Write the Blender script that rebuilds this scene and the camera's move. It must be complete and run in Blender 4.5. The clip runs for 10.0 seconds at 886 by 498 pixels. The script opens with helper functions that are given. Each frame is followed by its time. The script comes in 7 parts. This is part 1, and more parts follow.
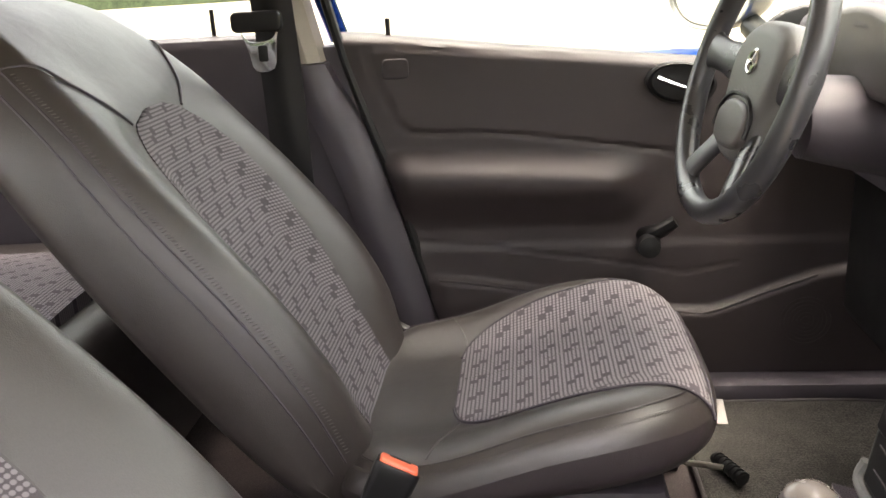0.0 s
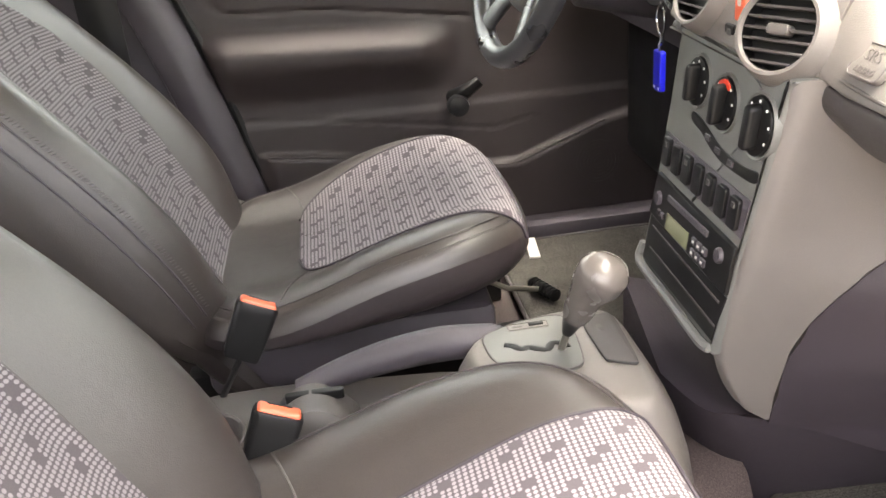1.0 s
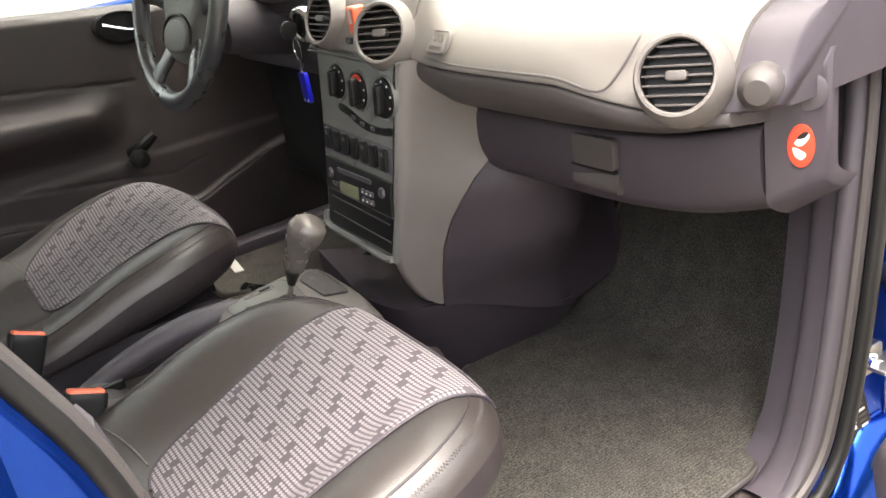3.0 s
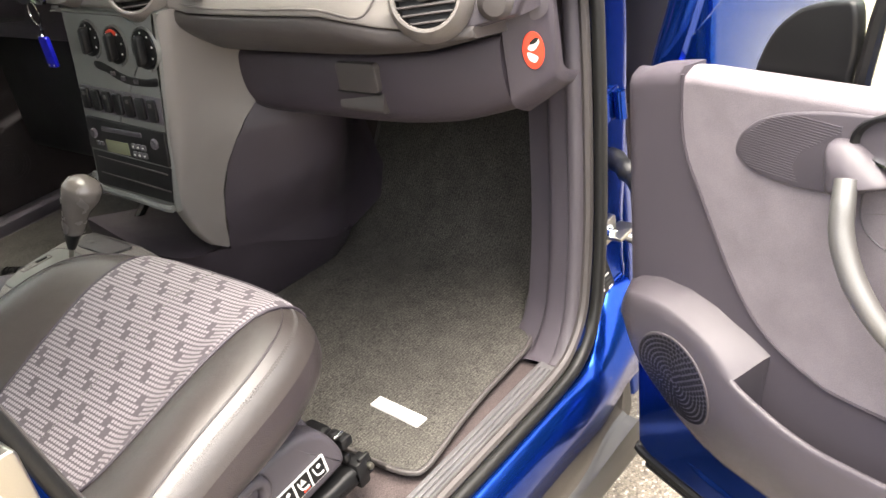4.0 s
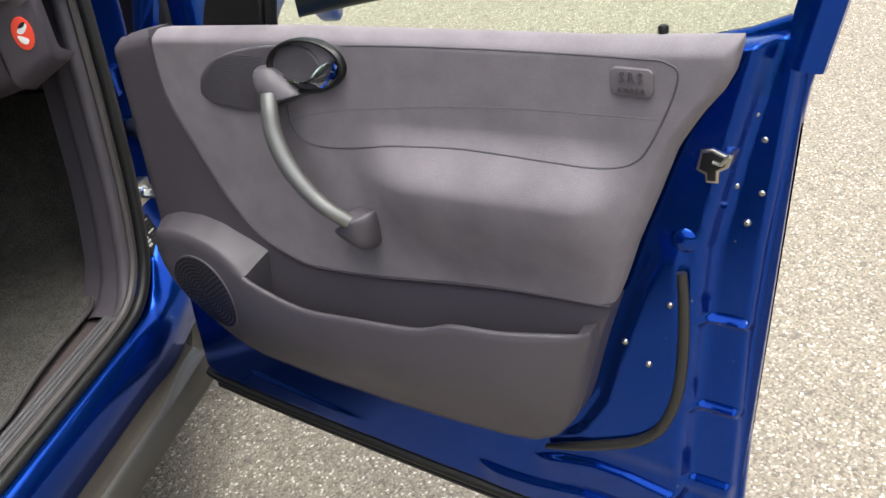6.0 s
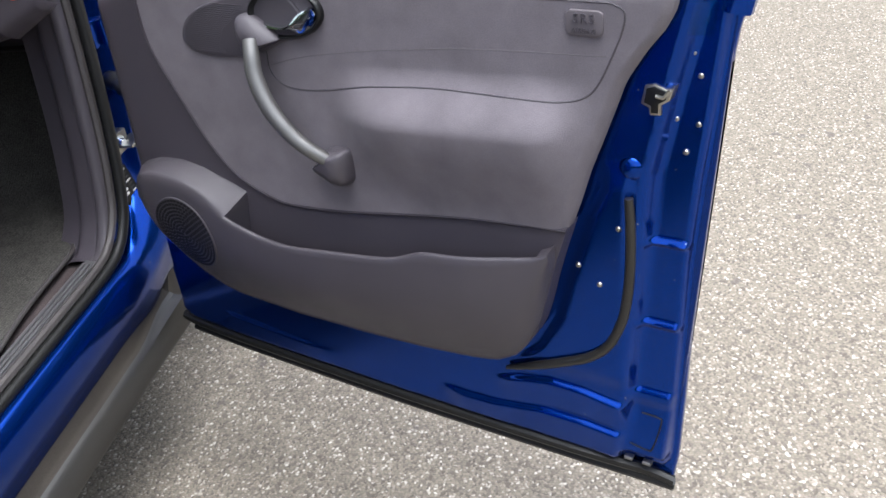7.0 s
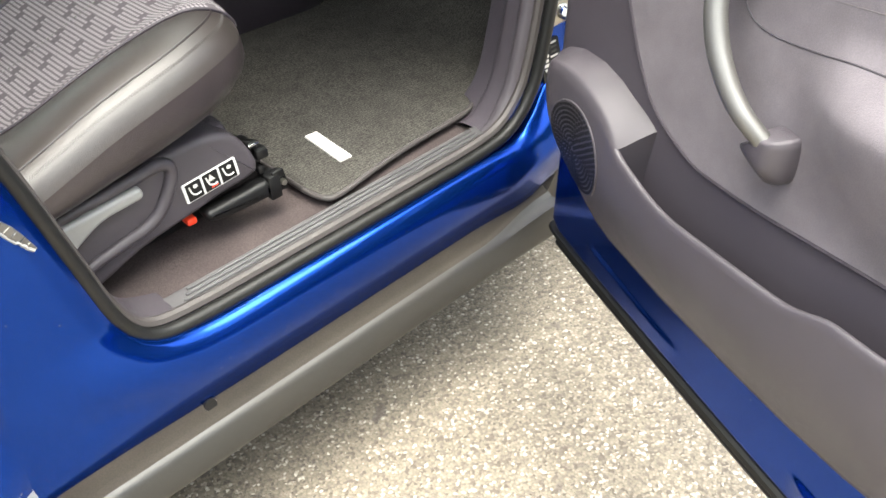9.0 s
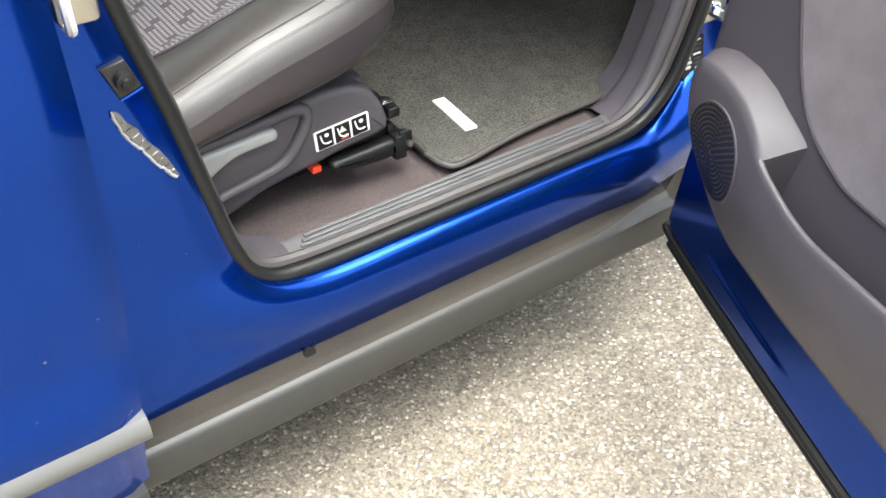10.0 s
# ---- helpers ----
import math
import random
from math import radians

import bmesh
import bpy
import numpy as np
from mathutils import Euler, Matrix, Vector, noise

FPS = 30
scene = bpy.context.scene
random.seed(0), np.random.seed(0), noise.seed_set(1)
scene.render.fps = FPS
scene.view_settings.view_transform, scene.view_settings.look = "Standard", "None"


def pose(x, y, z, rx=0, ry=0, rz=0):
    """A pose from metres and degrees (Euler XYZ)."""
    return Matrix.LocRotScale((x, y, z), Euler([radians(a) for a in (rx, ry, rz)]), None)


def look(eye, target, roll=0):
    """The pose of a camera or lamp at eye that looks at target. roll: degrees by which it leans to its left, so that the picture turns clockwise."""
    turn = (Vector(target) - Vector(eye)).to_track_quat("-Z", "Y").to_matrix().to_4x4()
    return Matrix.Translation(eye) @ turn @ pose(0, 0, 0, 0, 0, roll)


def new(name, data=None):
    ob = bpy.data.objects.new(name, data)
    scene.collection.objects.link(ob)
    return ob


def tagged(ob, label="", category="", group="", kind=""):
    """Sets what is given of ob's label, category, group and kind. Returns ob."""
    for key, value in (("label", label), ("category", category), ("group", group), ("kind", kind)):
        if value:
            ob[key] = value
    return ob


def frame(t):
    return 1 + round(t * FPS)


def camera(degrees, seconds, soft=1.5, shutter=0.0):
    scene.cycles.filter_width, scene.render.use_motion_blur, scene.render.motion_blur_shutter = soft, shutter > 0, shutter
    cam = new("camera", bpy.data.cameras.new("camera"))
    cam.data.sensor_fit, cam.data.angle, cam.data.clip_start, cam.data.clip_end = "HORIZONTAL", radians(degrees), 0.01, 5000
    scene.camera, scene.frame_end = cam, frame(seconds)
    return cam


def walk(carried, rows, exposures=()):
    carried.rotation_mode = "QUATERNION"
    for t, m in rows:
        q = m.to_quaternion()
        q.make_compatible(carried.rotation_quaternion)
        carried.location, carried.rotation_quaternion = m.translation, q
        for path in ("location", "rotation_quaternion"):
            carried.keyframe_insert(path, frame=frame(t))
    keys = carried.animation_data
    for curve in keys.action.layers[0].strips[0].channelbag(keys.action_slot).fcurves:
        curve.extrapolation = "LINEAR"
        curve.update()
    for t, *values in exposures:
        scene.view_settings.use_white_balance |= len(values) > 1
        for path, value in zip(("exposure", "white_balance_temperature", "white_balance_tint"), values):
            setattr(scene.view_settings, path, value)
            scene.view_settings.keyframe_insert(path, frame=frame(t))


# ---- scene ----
import functools

cam = camera(52.8, 10.0)
PATH = [
    (0, (0.493, 0.0, 1.163), (0.3, 1.897, 0.559), -3.2),
    (0.2, (0.499, -0.028, 1.156), (0.407, 1.857, 0.515), -3.8),
    (0.5, (0.507, -0.07, 1.145), (0.488, 1.803, 0.442), -4.5),
    (1, (0.472, -0.144, 1.137), (0.663, 1.667, 0.312), -5.1),
    (1.5, (0.411, -0.218, 1.154), (0.843, 1.546, 0.317), -7.6),
    (2, (0.374, -0.292, 1.171), (0.948, 1.463, 0.402), -9.9),
    (2.2, (0.359, -0.327, 1.175), (1.001, 1.41, 0.42), -10.4),
    (3.3, (0.272, -0.489, 1.155), (1.295, 1.01, 0.314), -10.3),
    (3.5, (0.249, -0.49, 1.155), (1.363, 0.912, 0.264), -10.5),
    (4, (0.189, -0.519, 1.156), (1.463, 0.698, 0.21), -11.2),
    (4.5, (0.145, -0.552, 1.154), (1.525, 0.492, 0.15), -11.5),
    (5, (0.12, -0.631, 1.138), (1.595, 0.219, 0.089), -10.8),
    (5.5, (0.074, -0.73, 1.127), (1.642, -0.046, 0.09), -10.2),
    (6, (0.03, -0.762, 1.144), (1.657, -0.252, 0.1), -9.5),
    (6.2, (-0.001, -0.763, 1.144), (1.632, -0.304, 0.085), -8.9),
    (7.3, (-0.091, -0.767, 1.15), (1.53, -0.357, 0.052), -8.0),
    (7.5, (-0.096, -0.762, 1.15), (1.508, -0.304, 0.046), -7.8),
    (7.7, (-0.102, -0.765, 1.141), (1.475, -0.222, 0.037), -8.1),
    (8, (-0.072, -0.735, 1.136), (1.424, -0.045, 0.002), -7.3),
    (8.5, (0.092, -0.709, 1.098), (1.347, 0.311, -0.079), -6.1),
    (9, (0.212, -0.7, 1.08), (1.243, 0.47, -0.173), -3.8),
    (9.5, (0.235, -0.678, 1.073), (1.195, 0.514, -0.215), -0.5),
    (9.8, (0.210, -0.668, 1.074), (1.146, 0.540, -0.216), 0.2),
    (10, (0.169, -0.653, 1.076), (1.065, 0.582, -0.218), 1.4),
]
EXPOSURES = [(0, 3.85, 7500, 17), (0.5, 4.32, 7500, 17), (1, 4.34, 7400, 15), (1.5, 4.25, 7400, 13), (2, 3.92, 7200, 12), (3.5, 3.43, 7200, 12), (4.5, 3.33, 7200, 9), (5, 2.85, 7200, 7), (5.5, 2.6, 7300, 5), (6, 1.92, 6500, 6), (7.5, 1.82, 5900, 10), (8, 2.0, 5700, 6), (8.5, 2.68, 6400, 5), (9, 2.94, 6800, 4), (10, 2.88, 6500, 4)]
walk(cam, [(t, look(eye, target, roll)) for t, eye, target, roll in PATH], EXPOSURES)

# ---- light ----
world = bpy.data.worlds.new("sky")
scene.world = world
world.use_nodes = True
_n, _l = world.node_tree.nodes, world.node_tree.links
sky = _n.new("ShaderNodeTexSky")
sky.sky_type, sky.sun_disc = "NISHITA", False
sky.sun_elevation, sky.sun_rotation = radians(82), radians(197)
sky.air_density, sky.dust_density, sky.ozone_density = 1.0, 4.0, 1.0
_n["Background"].inputs[1].default_value = 0.125
haze = _n.new("ShaderNodeHueSaturation")
haze.inputs["Saturation"].default_value = 0.35
_l.new(sky.outputs[0], haze.inputs["Color"])
_l.new(haze.outputs[0], _n["Background"].inputs[0])
sun_data = bpy.data.lights.new("sun", "SUN")
sun_data.energy, sun_data.angle, sun_data.color = 1.5, radians(60), (1.0, 0.97, 0.93)
sun = new("sun", sun_data)
sun.matrix_world = look((0.3, -0.6, 9.0), (0.6, 0.4, 0.5))


# ---- materials ----
def mk(name, col, rough=0.5, metal=0.0, grain=0.12, scale=900.0, big=0.12, bscale=9.0, bump=0.15, bumpscale=None, coat=0.0, spec=0.5, rvar=0.12, cells=False, tone=None):
    """Surface with fine grain, large soft variation and a fine relief."""
    m = bpy.data.materials.new(name)
    m.use_nodes = True
    n, l = m.node_tree.nodes, m.node_tree.links
    b = n["Principled BSDF"]
    tc = n.new("ShaderNodeTexCoord")
    fine, wide = n.new("ShaderNodeTexNoise"), n.new("ShaderNodeTexNoise")
    fine.inputs["Scale"].default_value, fine.inputs["Detail"].default_value = scale, 2.0
    wide.inputs["Scale"].default_value, wide.inputs["Detail"].default_value = bscale, 4.0
    for t in (fine, wide):
        l.new(tc.outputs["Object"], t.inputs["Vector"])
    mixc = n.new("ShaderNodeMix")
    mixc.data_type = "RGBA"
    other = tone or tuple(c * 0.72 for c in col)
    mixc.inputs[6].default_value, mixc.inputs[7].default_value = (*col, 1), (*other, 1)
    mr = n.new("ShaderNodeMapRange")
    mr.inputs[1].default_value, mr.inputs[2].default_value = 0.3, 0.75
    mr.inputs[3].default_value, mr.inputs[4].default_value = 0.0, min(1.0, big * 4)
    l.new(wide.outputs[0], mr.inputs[0])
    l.new(mr.outputs[0], mixc.inputs[0])
    g = n.new("ShaderNodeMapRange")
    g.inputs[1].default_value, g.inputs[2].default_value = 0.25, 0.75
    g.inputs[3].default_value, g.inputs[4].default_value = 1 - grain, 1 + grain
    l.new(fine.outputs[0], g.inputs[0])
    sc = n.new("ShaderNodeVectorMath")
    sc.operation = "SCALE"
    l.new(mixc.outputs[2], sc.inputs[0])
    l.new(g.outputs[0], sc.inputs[3])
    l.new(sc.outputs[0], b.inputs["Base Color"])
    rr = n.new("ShaderNodeMapRange")
    rr.inputs[3].default_value, rr.inputs[4].default_value = max(0.02, rough - rvar), min(1, rough + rvar)
    l.new(wide.outputs[0], rr.inputs[0])
    l.new(rr.outputs[0], b.inputs["Roughness"])
    b.inputs["Metallic"].default_value = metal
    b.inputs["Coat Weight"].default_value, b.inputs["Coat Roughness"].default_value = coat, 0.06
    b.inputs["Specular IOR Level"].default_value = spec
    if bump:
        bp = n.new("ShaderNodeBump")
        bp.inputs["Strength"].default_value, bp.inputs["Distance"].default_value = bump, 0.001
        if cells:
            v = n.new("ShaderNodeTexVoronoi")
            v.inputs["Scale"].default_value = bumpscale or scale
            l.new(tc.outputs["Object"], v.inputs["Vector"])
            l.new(v.outputs["Distance"], bp.inputs["Height"])
        elif bumpscale:
            f2 = n.new("ShaderNodeTexNoise")
            f2.inputs["Scale"].default_value = bumpscale
            l.new(tc.outputs["Object"], f2.inputs["Vector"])
            l.new(f2.outputs[0], bp.inputs["Height"])
        else:
            l.new(fine.outputs[0], bp.inputs["Height"])
        l.new(bp.outputs[0], b.inputs["Normal"])
    return m


def math_node(n, l, op, a, b=None):
    k = n.new("ShaderNodeMath")
    k.operation = op
    for i, v in enumerate((a, b)):
        if v is None:
            continue
        if isinstance(v, (int, float)):
            k.inputs[i].default_value = v
        else:
            l.new(v, k.inputs[i])
    return k.outputs[0]


def woven(name, ground, dot, px, py, ax="X", ay="Y"):
    """Seat cloth: rows of pale beads with stepped gaps."""
    m = mk(name, ground, rough=0.85, scale=1500, big=0.08, bump=0.0, spec=0.3)
    n, l = m.node_tree.nodes, m.node_tree.links
    b = n["Principled BSDF"]
    old = b.inputs["Base Color"].links[0].from_socket
    tc = n.new("ShaderNodeTexCoord")
    sep = n.new("ShaderNodeSeparateXYZ")
    l.new(tc.outputs["Object"], sep.inputs[0])
    x, y = sep.outputs[ax], sep.outputs[ay]
    M = lambda op, a, c=None: math_node(n, l, op, a, c)  # noqa: E731
    ix, iy = M("DIVIDE", x, px), M("DIVIDE", y, py)
    dx, dy = M("SUBTRACT", M("FRACT", ix), 0.5), M("SUBTRACT", M("FRACT", iy), 0.5)
    ex, ey = M("DIVIDE", dx, 0.38), M("DIVIDE", dy, 0.45)
    far = M("ADD", M("MULTIPLY", ex, ex), M("MULTIPLY", ey, ey))
    soft = n.new("ShaderNodeMapRange")
    soft.inputs[1].default_value, soft.inputs[2].default_value = 0.55, 1.25
    soft.inputs[3].default_value, soft.inputs[4].default_value = 1.0, 0.0
    l.new(far, soft.inputs[0])
    # stepped gaps: two rows of beads left out, the next two shifted, then whole rows
    i, j = M("FLOOR", ix), M("FLOOR", iy)
    r = M("FLOOR", M("DIVIDE", i, 6.0))
    k = M("SUBTRACT", i, M("MULTIPLY", r, 6.0))
    q = M("ADD", j, M("MULTIPLY", r, 4.0))
    along = M("SUBTRACT", q, M("MULTIPLY", M("FLOOR", M("DIVIDE", q, 10.0)), 10.0))
    upper = M("MULTIPLY", M("LESS_THAN", k, 1.5), M("LESS_THAN", along, 1.5))
    low_k = M("MULTIPLY", M("GREATER_THAN", k, 1.5), M("LESS_THAN", k, 3.5))
    lower = M("MULTIPLY", low_k, M("MULTIPLY", M("GREATER_THAN", along, 1.5), M("LESS_THAN", along, 3.5)))
    mask = M("MULTIPLY", soft.outputs[0], M("SUBTRACT", 1.0, M("MAXIMUM", upper, lower)))
    mix = n.new("ShaderNodeMix")
    mix.data_type = "RGBA"
    l.new(mask, mix.inputs[0])
    l.new(old, mix.inputs[6])
    mix.inputs[7].default_value = (*dot, 1)
    l.new(mix.outputs[2], b.inputs["Base Color"])
    bp = n.new("ShaderNodeBump")
    bp.inputs["Strength"].default_value, bp.inputs["Distance"].default_value = 0.4, 0.0006
    l.new(mask, bp.inputs["Height"])
    l.new(bp.outputs[0], b.inputs["Normal"])
    return m


def asphalt():
    m = mk("asphalt", (0.255, 0.222, 0.178), rough=0.9, scale=300, big=0.15, bscale=1.3, bump=0.0, spec=0.3)
    n, l = m.node_tree.nodes, m.node_tree.links
    b = n["Principled BSDF"]
    old = b.inputs["Base Color"].links[0].from_socket
    tc = n.new("ShaderNodeTexCoord")
    v = n.new("ShaderNodeTexVoronoi")
    v.inputs["Scale"].default_value = 205
    wob = n.new("ShaderNodeTexNoise")
    wob.inputs["Scale"].default_value = 120
    add = n.new("ShaderNodeMixRGB")
    add.blend_type, add.inputs[0].default_value = "ADD", 0.006
    l.new(tc.outputs["Object"], wob.inputs["Vector"])
    l.new(tc.outputs["Object"], add.inputs[1])
    l.new(wob.outputs["Color"], add.inputs[2])
    l.new(add.outputs[0], v.inputs["Vector"])
    sepc = n.new("ShaderNodeSeparateColor")
    l.new(v.outputs["Color"], sepc.inputs[0])
    ramp = n.new("ShaderNodeValToRGB")
    e = ramp.color_ramp.elements
    e[0].position, e[0].color = 0.0, (0.085, 0.075, 0.062, 1)
    e[1].position, e[1].color = 1.0, (0.56, 0.52, 0.45, 1)
    for p, c in ((0.12, (0.125, 0.108, 0.087, 1)), (0.30, (0.180, 0.156, 0.124, 1)), (0.65, (0.215, 0.186, 0.148, 1)), (0.88, (0.275, 0.242, 0.195, 1)), (0.95, (0.43, 0.395, 0.335, 1))):
        k = e.new(p)
        k.color = c
    l.new(sepc.outputs[0], ramp.inputs[0])
    edge = n.new("ShaderNodeMapRange")
    edge.inputs[1].default_value, edge.inputs[2].default_value = 0.35, 0.75
    edge.inputs[3].default_value, edge.inputs[4].default_value = 0.0, 0.48
    l.new(v.outputs["Distance"], edge.inputs[0])
    mix = n.new("ShaderNodeMix")
    mix.data_type = "RGBA"
    mix.inputs[7].default_value = (0.095, 0.08, 0.063, 1)
    l.new(edge.outputs[0], mix.inputs[0])
    l.new(ramp.outputs[0], mix.inputs[6])
    mul = n.new("ShaderNodeMix")
    mul.data_type, mul.inputs[0].default_value = "RGBA", 0.12
    l.new(mix.outputs[2], mul.inputs[6])
    l.new(old, mul.inputs[7])
    # a few oil spots
    spot = n.new("ShaderNodeTexNoise")
    spot.inputs["Scale"].default_value, spot.inputs["Detail"].default_value = 17, 4
    l.new(tc.outputs["Object"], spot.inputs["Vector"])
    sr = n.new("ShaderNodeMapRange")
    sr.inputs[1].default_value, sr.inputs[2].default_value = 0.645, 0.70
    sr.inputs[3].default_value, sr.inputs[4].default_value = 0.0, 0.7
    l.new(spot.outputs[0], sr.inputs[0])
    fin = n.new("ShaderNodeMix")
    fin.data_type = "RGBA"
    fin.inputs[7].default_value = (0.09, 0.08, 0.07, 1)
    l.new(sr.outputs[0], fin.inputs[0])
    l.new(mul.outputs[2], fin.inputs[6])
    l.new(fin.outputs[2], b.inputs["Base Color"])
    bp = n.new("ShaderNodeBump")
    bp.inputs["Strength"].default_value, bp.inputs["Distance"].default_value = 0.8, 0.003
    bp.invert = True
    l.new(v.outputs["Distance"], bp.inputs["Height"])
    l.new(bp.outputs[0], b.inputs["Normal"])
    return m


def glass(name, tint, rough=0.0):
    m = bpy.data.materials.new(name)
    m.use_nodes = True
    b = m.node_tree.nodes["Principled BSDF"]
    b.inputs["Base Color"].default_value = (*tint, 1)
    b.inputs["Transmission Weight"].default_value = 1.0
    b.inputs["Roughness"].default_value, b.inputs["IOR"].default_value = rough, 1.02
    return m


def chrome_mat(name, col, rough):
    return mk(name, col, rough=rough, metal=1.0, grain=0.03, big=0.05, bump=0.02, rvar=0.04)


BLUE = mk("blue paint", (0.0030, 0.041, 0.285), rough=0.17, metal=0.88, grain=0.12, scale=2500, big=0.10, bscale=5, bump=0.0, coat=0.22, spec=0.15, rvar=0.04, tone=(0.0026, 0.035, 0.255))


def specks(m, col):
    """Sparse dried dirt specks."""
    n, l = m.node_tree.nodes, m.node_tree.links
    b = n["Principled BSDF"]
    old = b.inputs["Base Color"].links[0].from_socket
    tc, v = n.new("ShaderNodeTexCoord"), n.new("ShaderNodeTexVoronoi")
    v.inputs["Scale"].default_value = 75
    l.new(tc.outputs["Object"], v.inputs["Vector"])
    sep = n.new("ShaderNodeSeparateColor")
    l.new(v.outputs["Color"], sep.inputs[0])
    few = math_node(n, l, "GREATER_THAN", sep.outputs[0], 0.60)
    size = math_node(n, l, "MULTIPLY", math_node(n, l, "MULTIPLY", sep.outputs[1], sep.outputs[1]), 0.12)
    dot = math_node(n, l, "MULTIPLY", few, math_node(n, l, "LESS_THAN", v.outputs["Distance"], size))
    mix = n.new("ShaderNodeMix")
    mix.data_type = "RGBA"
    mix.inputs[7].default_value = (*col, 1)
    l.new(math_node(n, l, "MULTIPLY", dot, 0.6), mix.inputs[0])
    l.new(old, mix.inputs[6])
    l.new(mix.outputs[2], b.inputs["Base Color"])


specks(BLUE, (0.35, 0.38, 0.45))
LEATHER = mk("dark leather", (0.036, 0.029, 0.027), rough=0.42, grain=0.10, scale=500, big=0.16, bscale=7, bump=0.16, bumpscale=800, cells=True, spec=0.8, rvar=0.06)
VINYL = mk("purple brown vinyl", (0.034, 0.027, 0.029), rough=0.36, grain=0.08, scale=500, big=0.14, bscale=7, bump=0.16, bumpscale=700, cells=True, spec=0.55)
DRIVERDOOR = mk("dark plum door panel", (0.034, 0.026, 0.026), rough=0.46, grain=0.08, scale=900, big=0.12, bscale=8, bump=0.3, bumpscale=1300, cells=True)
CARRIER = mk("plum grey door plastic", (0.064, 0.055, 0.067), rough=0.46, grain=0.06, scale=1200, big=0.08, bump=0.3, bumpscale=1500, cells=True)
ROLL = mk("dark padded dashboard roll", (0.060, 0.053, 0.052), rough=0.48, grain=0.06, scale=1300, big=0.10, bump=0.3, bumpscale=1400, cells=True)
CLOTH = woven("seat cloth", (0.080, 0.069, 0.077), (0.235, 0.213, 0.226), 0.0056, 0.0052)
BACKCLOTH = woven("backrest cloth", (0.075, 0.065, 0.072), (0.20, 0.182, 0.193), 0.0046, 0.0052, "Z", "Y")
LILAC = mk("lilac grey door fabric", (0.172, 0.154, 0.170), rough=0.92, grain=0.10, scale=800, big=0.22, bscale=20, bump=0.35, spec=0.25)
GREYPLAST = mk("dark grey plastic", (0.066, 0.058, 0.068), rough=0.40, grain=0.06, scale=1200, big=0.10, bump=0.3, bumpscale=1600, cells=True)
PURPLE = mk("purple grey plastic", (0.0397, 0.0320, 0.0410), rough=0.50, grain=0.06, scale=1200, big=0.08, bump=0.3, bumpscale=1500, cells=True)
MIDGREY = mk("mid grey plastic", (0.090, 0.082, 0.079), rough=0.42, grain=0.05, scale=1300, big=0.08, bump=0.25, bumpscale=1500, cells=True)
LIGHT = mk("light grey soft plastic", (0.152, 0.139, 0.130), rough=0.42, grain=0.05, scale=1300, big=0.10, bump=0.3, bumpscale=1400, cells=True)
SILVER = mk("silver plastic", (0.125, 0.127, 0.120), rough=0.5, metal=0.0, grain=0.05, scale=2000, big=0.05, bump=0.05)
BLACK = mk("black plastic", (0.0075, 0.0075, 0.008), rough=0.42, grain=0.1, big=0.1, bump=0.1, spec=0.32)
RUBBER = mk("black rubber", (0.0085, 0.0085, 0.0085), rough=0.5, grain=0.15, scale=300, big=0.2, bscale=20, bump=0.2, spec=0.4)
CLAD = mk("dusty grey cladding plastic", (0.029, 0.029, 0.028), rough=0.48, grain=0.10, scale=600, big=0.22, bscale=6, bump=0.2, tone=(0.035, 0.032, 0.028))
DUST = mk("brown road dust on plastic", (0.030, 0.024, 0.017), rough=0.9, grain=0.2, scale=500, big=0.25, bscale=9, bump=0.2, tone=(0.022, 0.018, 0.014))
SILLCAP = mk("grey sill plastic", (0.105, 0.102, 0.106), rough=0.42, grain=0.08, scale=900, big=0.2, bscale=16, bump=0.2)
CARPET = mk("dark grey carpet mat", (0.070, 0.066, 0.059), rough=0.98, grain=0.72, scale=420, big=0.45, bscale=28, bump=1.0, bumpscale=520, spec=0.15)
FLOORCARPET = mk("mauve floor carpet", (0.078, 0.062, 0.061), rough=0.98, grain=0.4, scale=600, big=0.25, bscale=10, bump=0.8, bumpscale=600, spec=0.15)
CHROME = chrome_mat("chrome", (0.75, 0.77, 0.78), 0.08)
STEEL = chrome_mat("worn steel", (0.45, 0.43, 0.38), 0.35)
SATIN = mk("satin gunmetal", (0.20, 0.196, 0.19), rough=0.45, metal=0.75, grain=0.05, big=0.06, bump=0.05)
PALESILVER = mk("pale silver plastic", (0.34, 0.34, 0.335), rough=0.4, metal=0.15, grain=0.04, big=0.06, bump=0.05)
STRIPGREY = mk("grey rubbing strip", (0.125, 0.125, 0.122), rough=0.45, metal=0.1, grain=0.05, big=0.12, bscale=12, bump=0.1)
SIGNGREY = mk("lilac grey sign plastic", (0.108, 0.094, 0.103), rough=0.55, grain=0.06, big=0.1, bump=0.15)
RED = mk("red plastic", (0.72, 0.05, 0.02), rough=0.4, grain=0.05, big=0.08, bump=0.05)
ORANGE = mk("orange red plastic", (0.85, 0.16, 0.08), rough=0.35, grain=0.05, big=0.08, bump=0.05)
WHITE = mk("white print", (0.75, 0.75, 0.73), rough=0.5, grain=0.04, big=0.06, bump=0.03)
BADGE = mk("pale woven badge", (0.60, 0.58, 0.55), rough=0.8, grain=0.12, scale=900, big=0.06, bump=0.2)
KEYBLUE = mk("blue key fob", (0.008, 0.012, 0.5), rough=0.35, grain=0.05, big=0.06, bump=0.03)
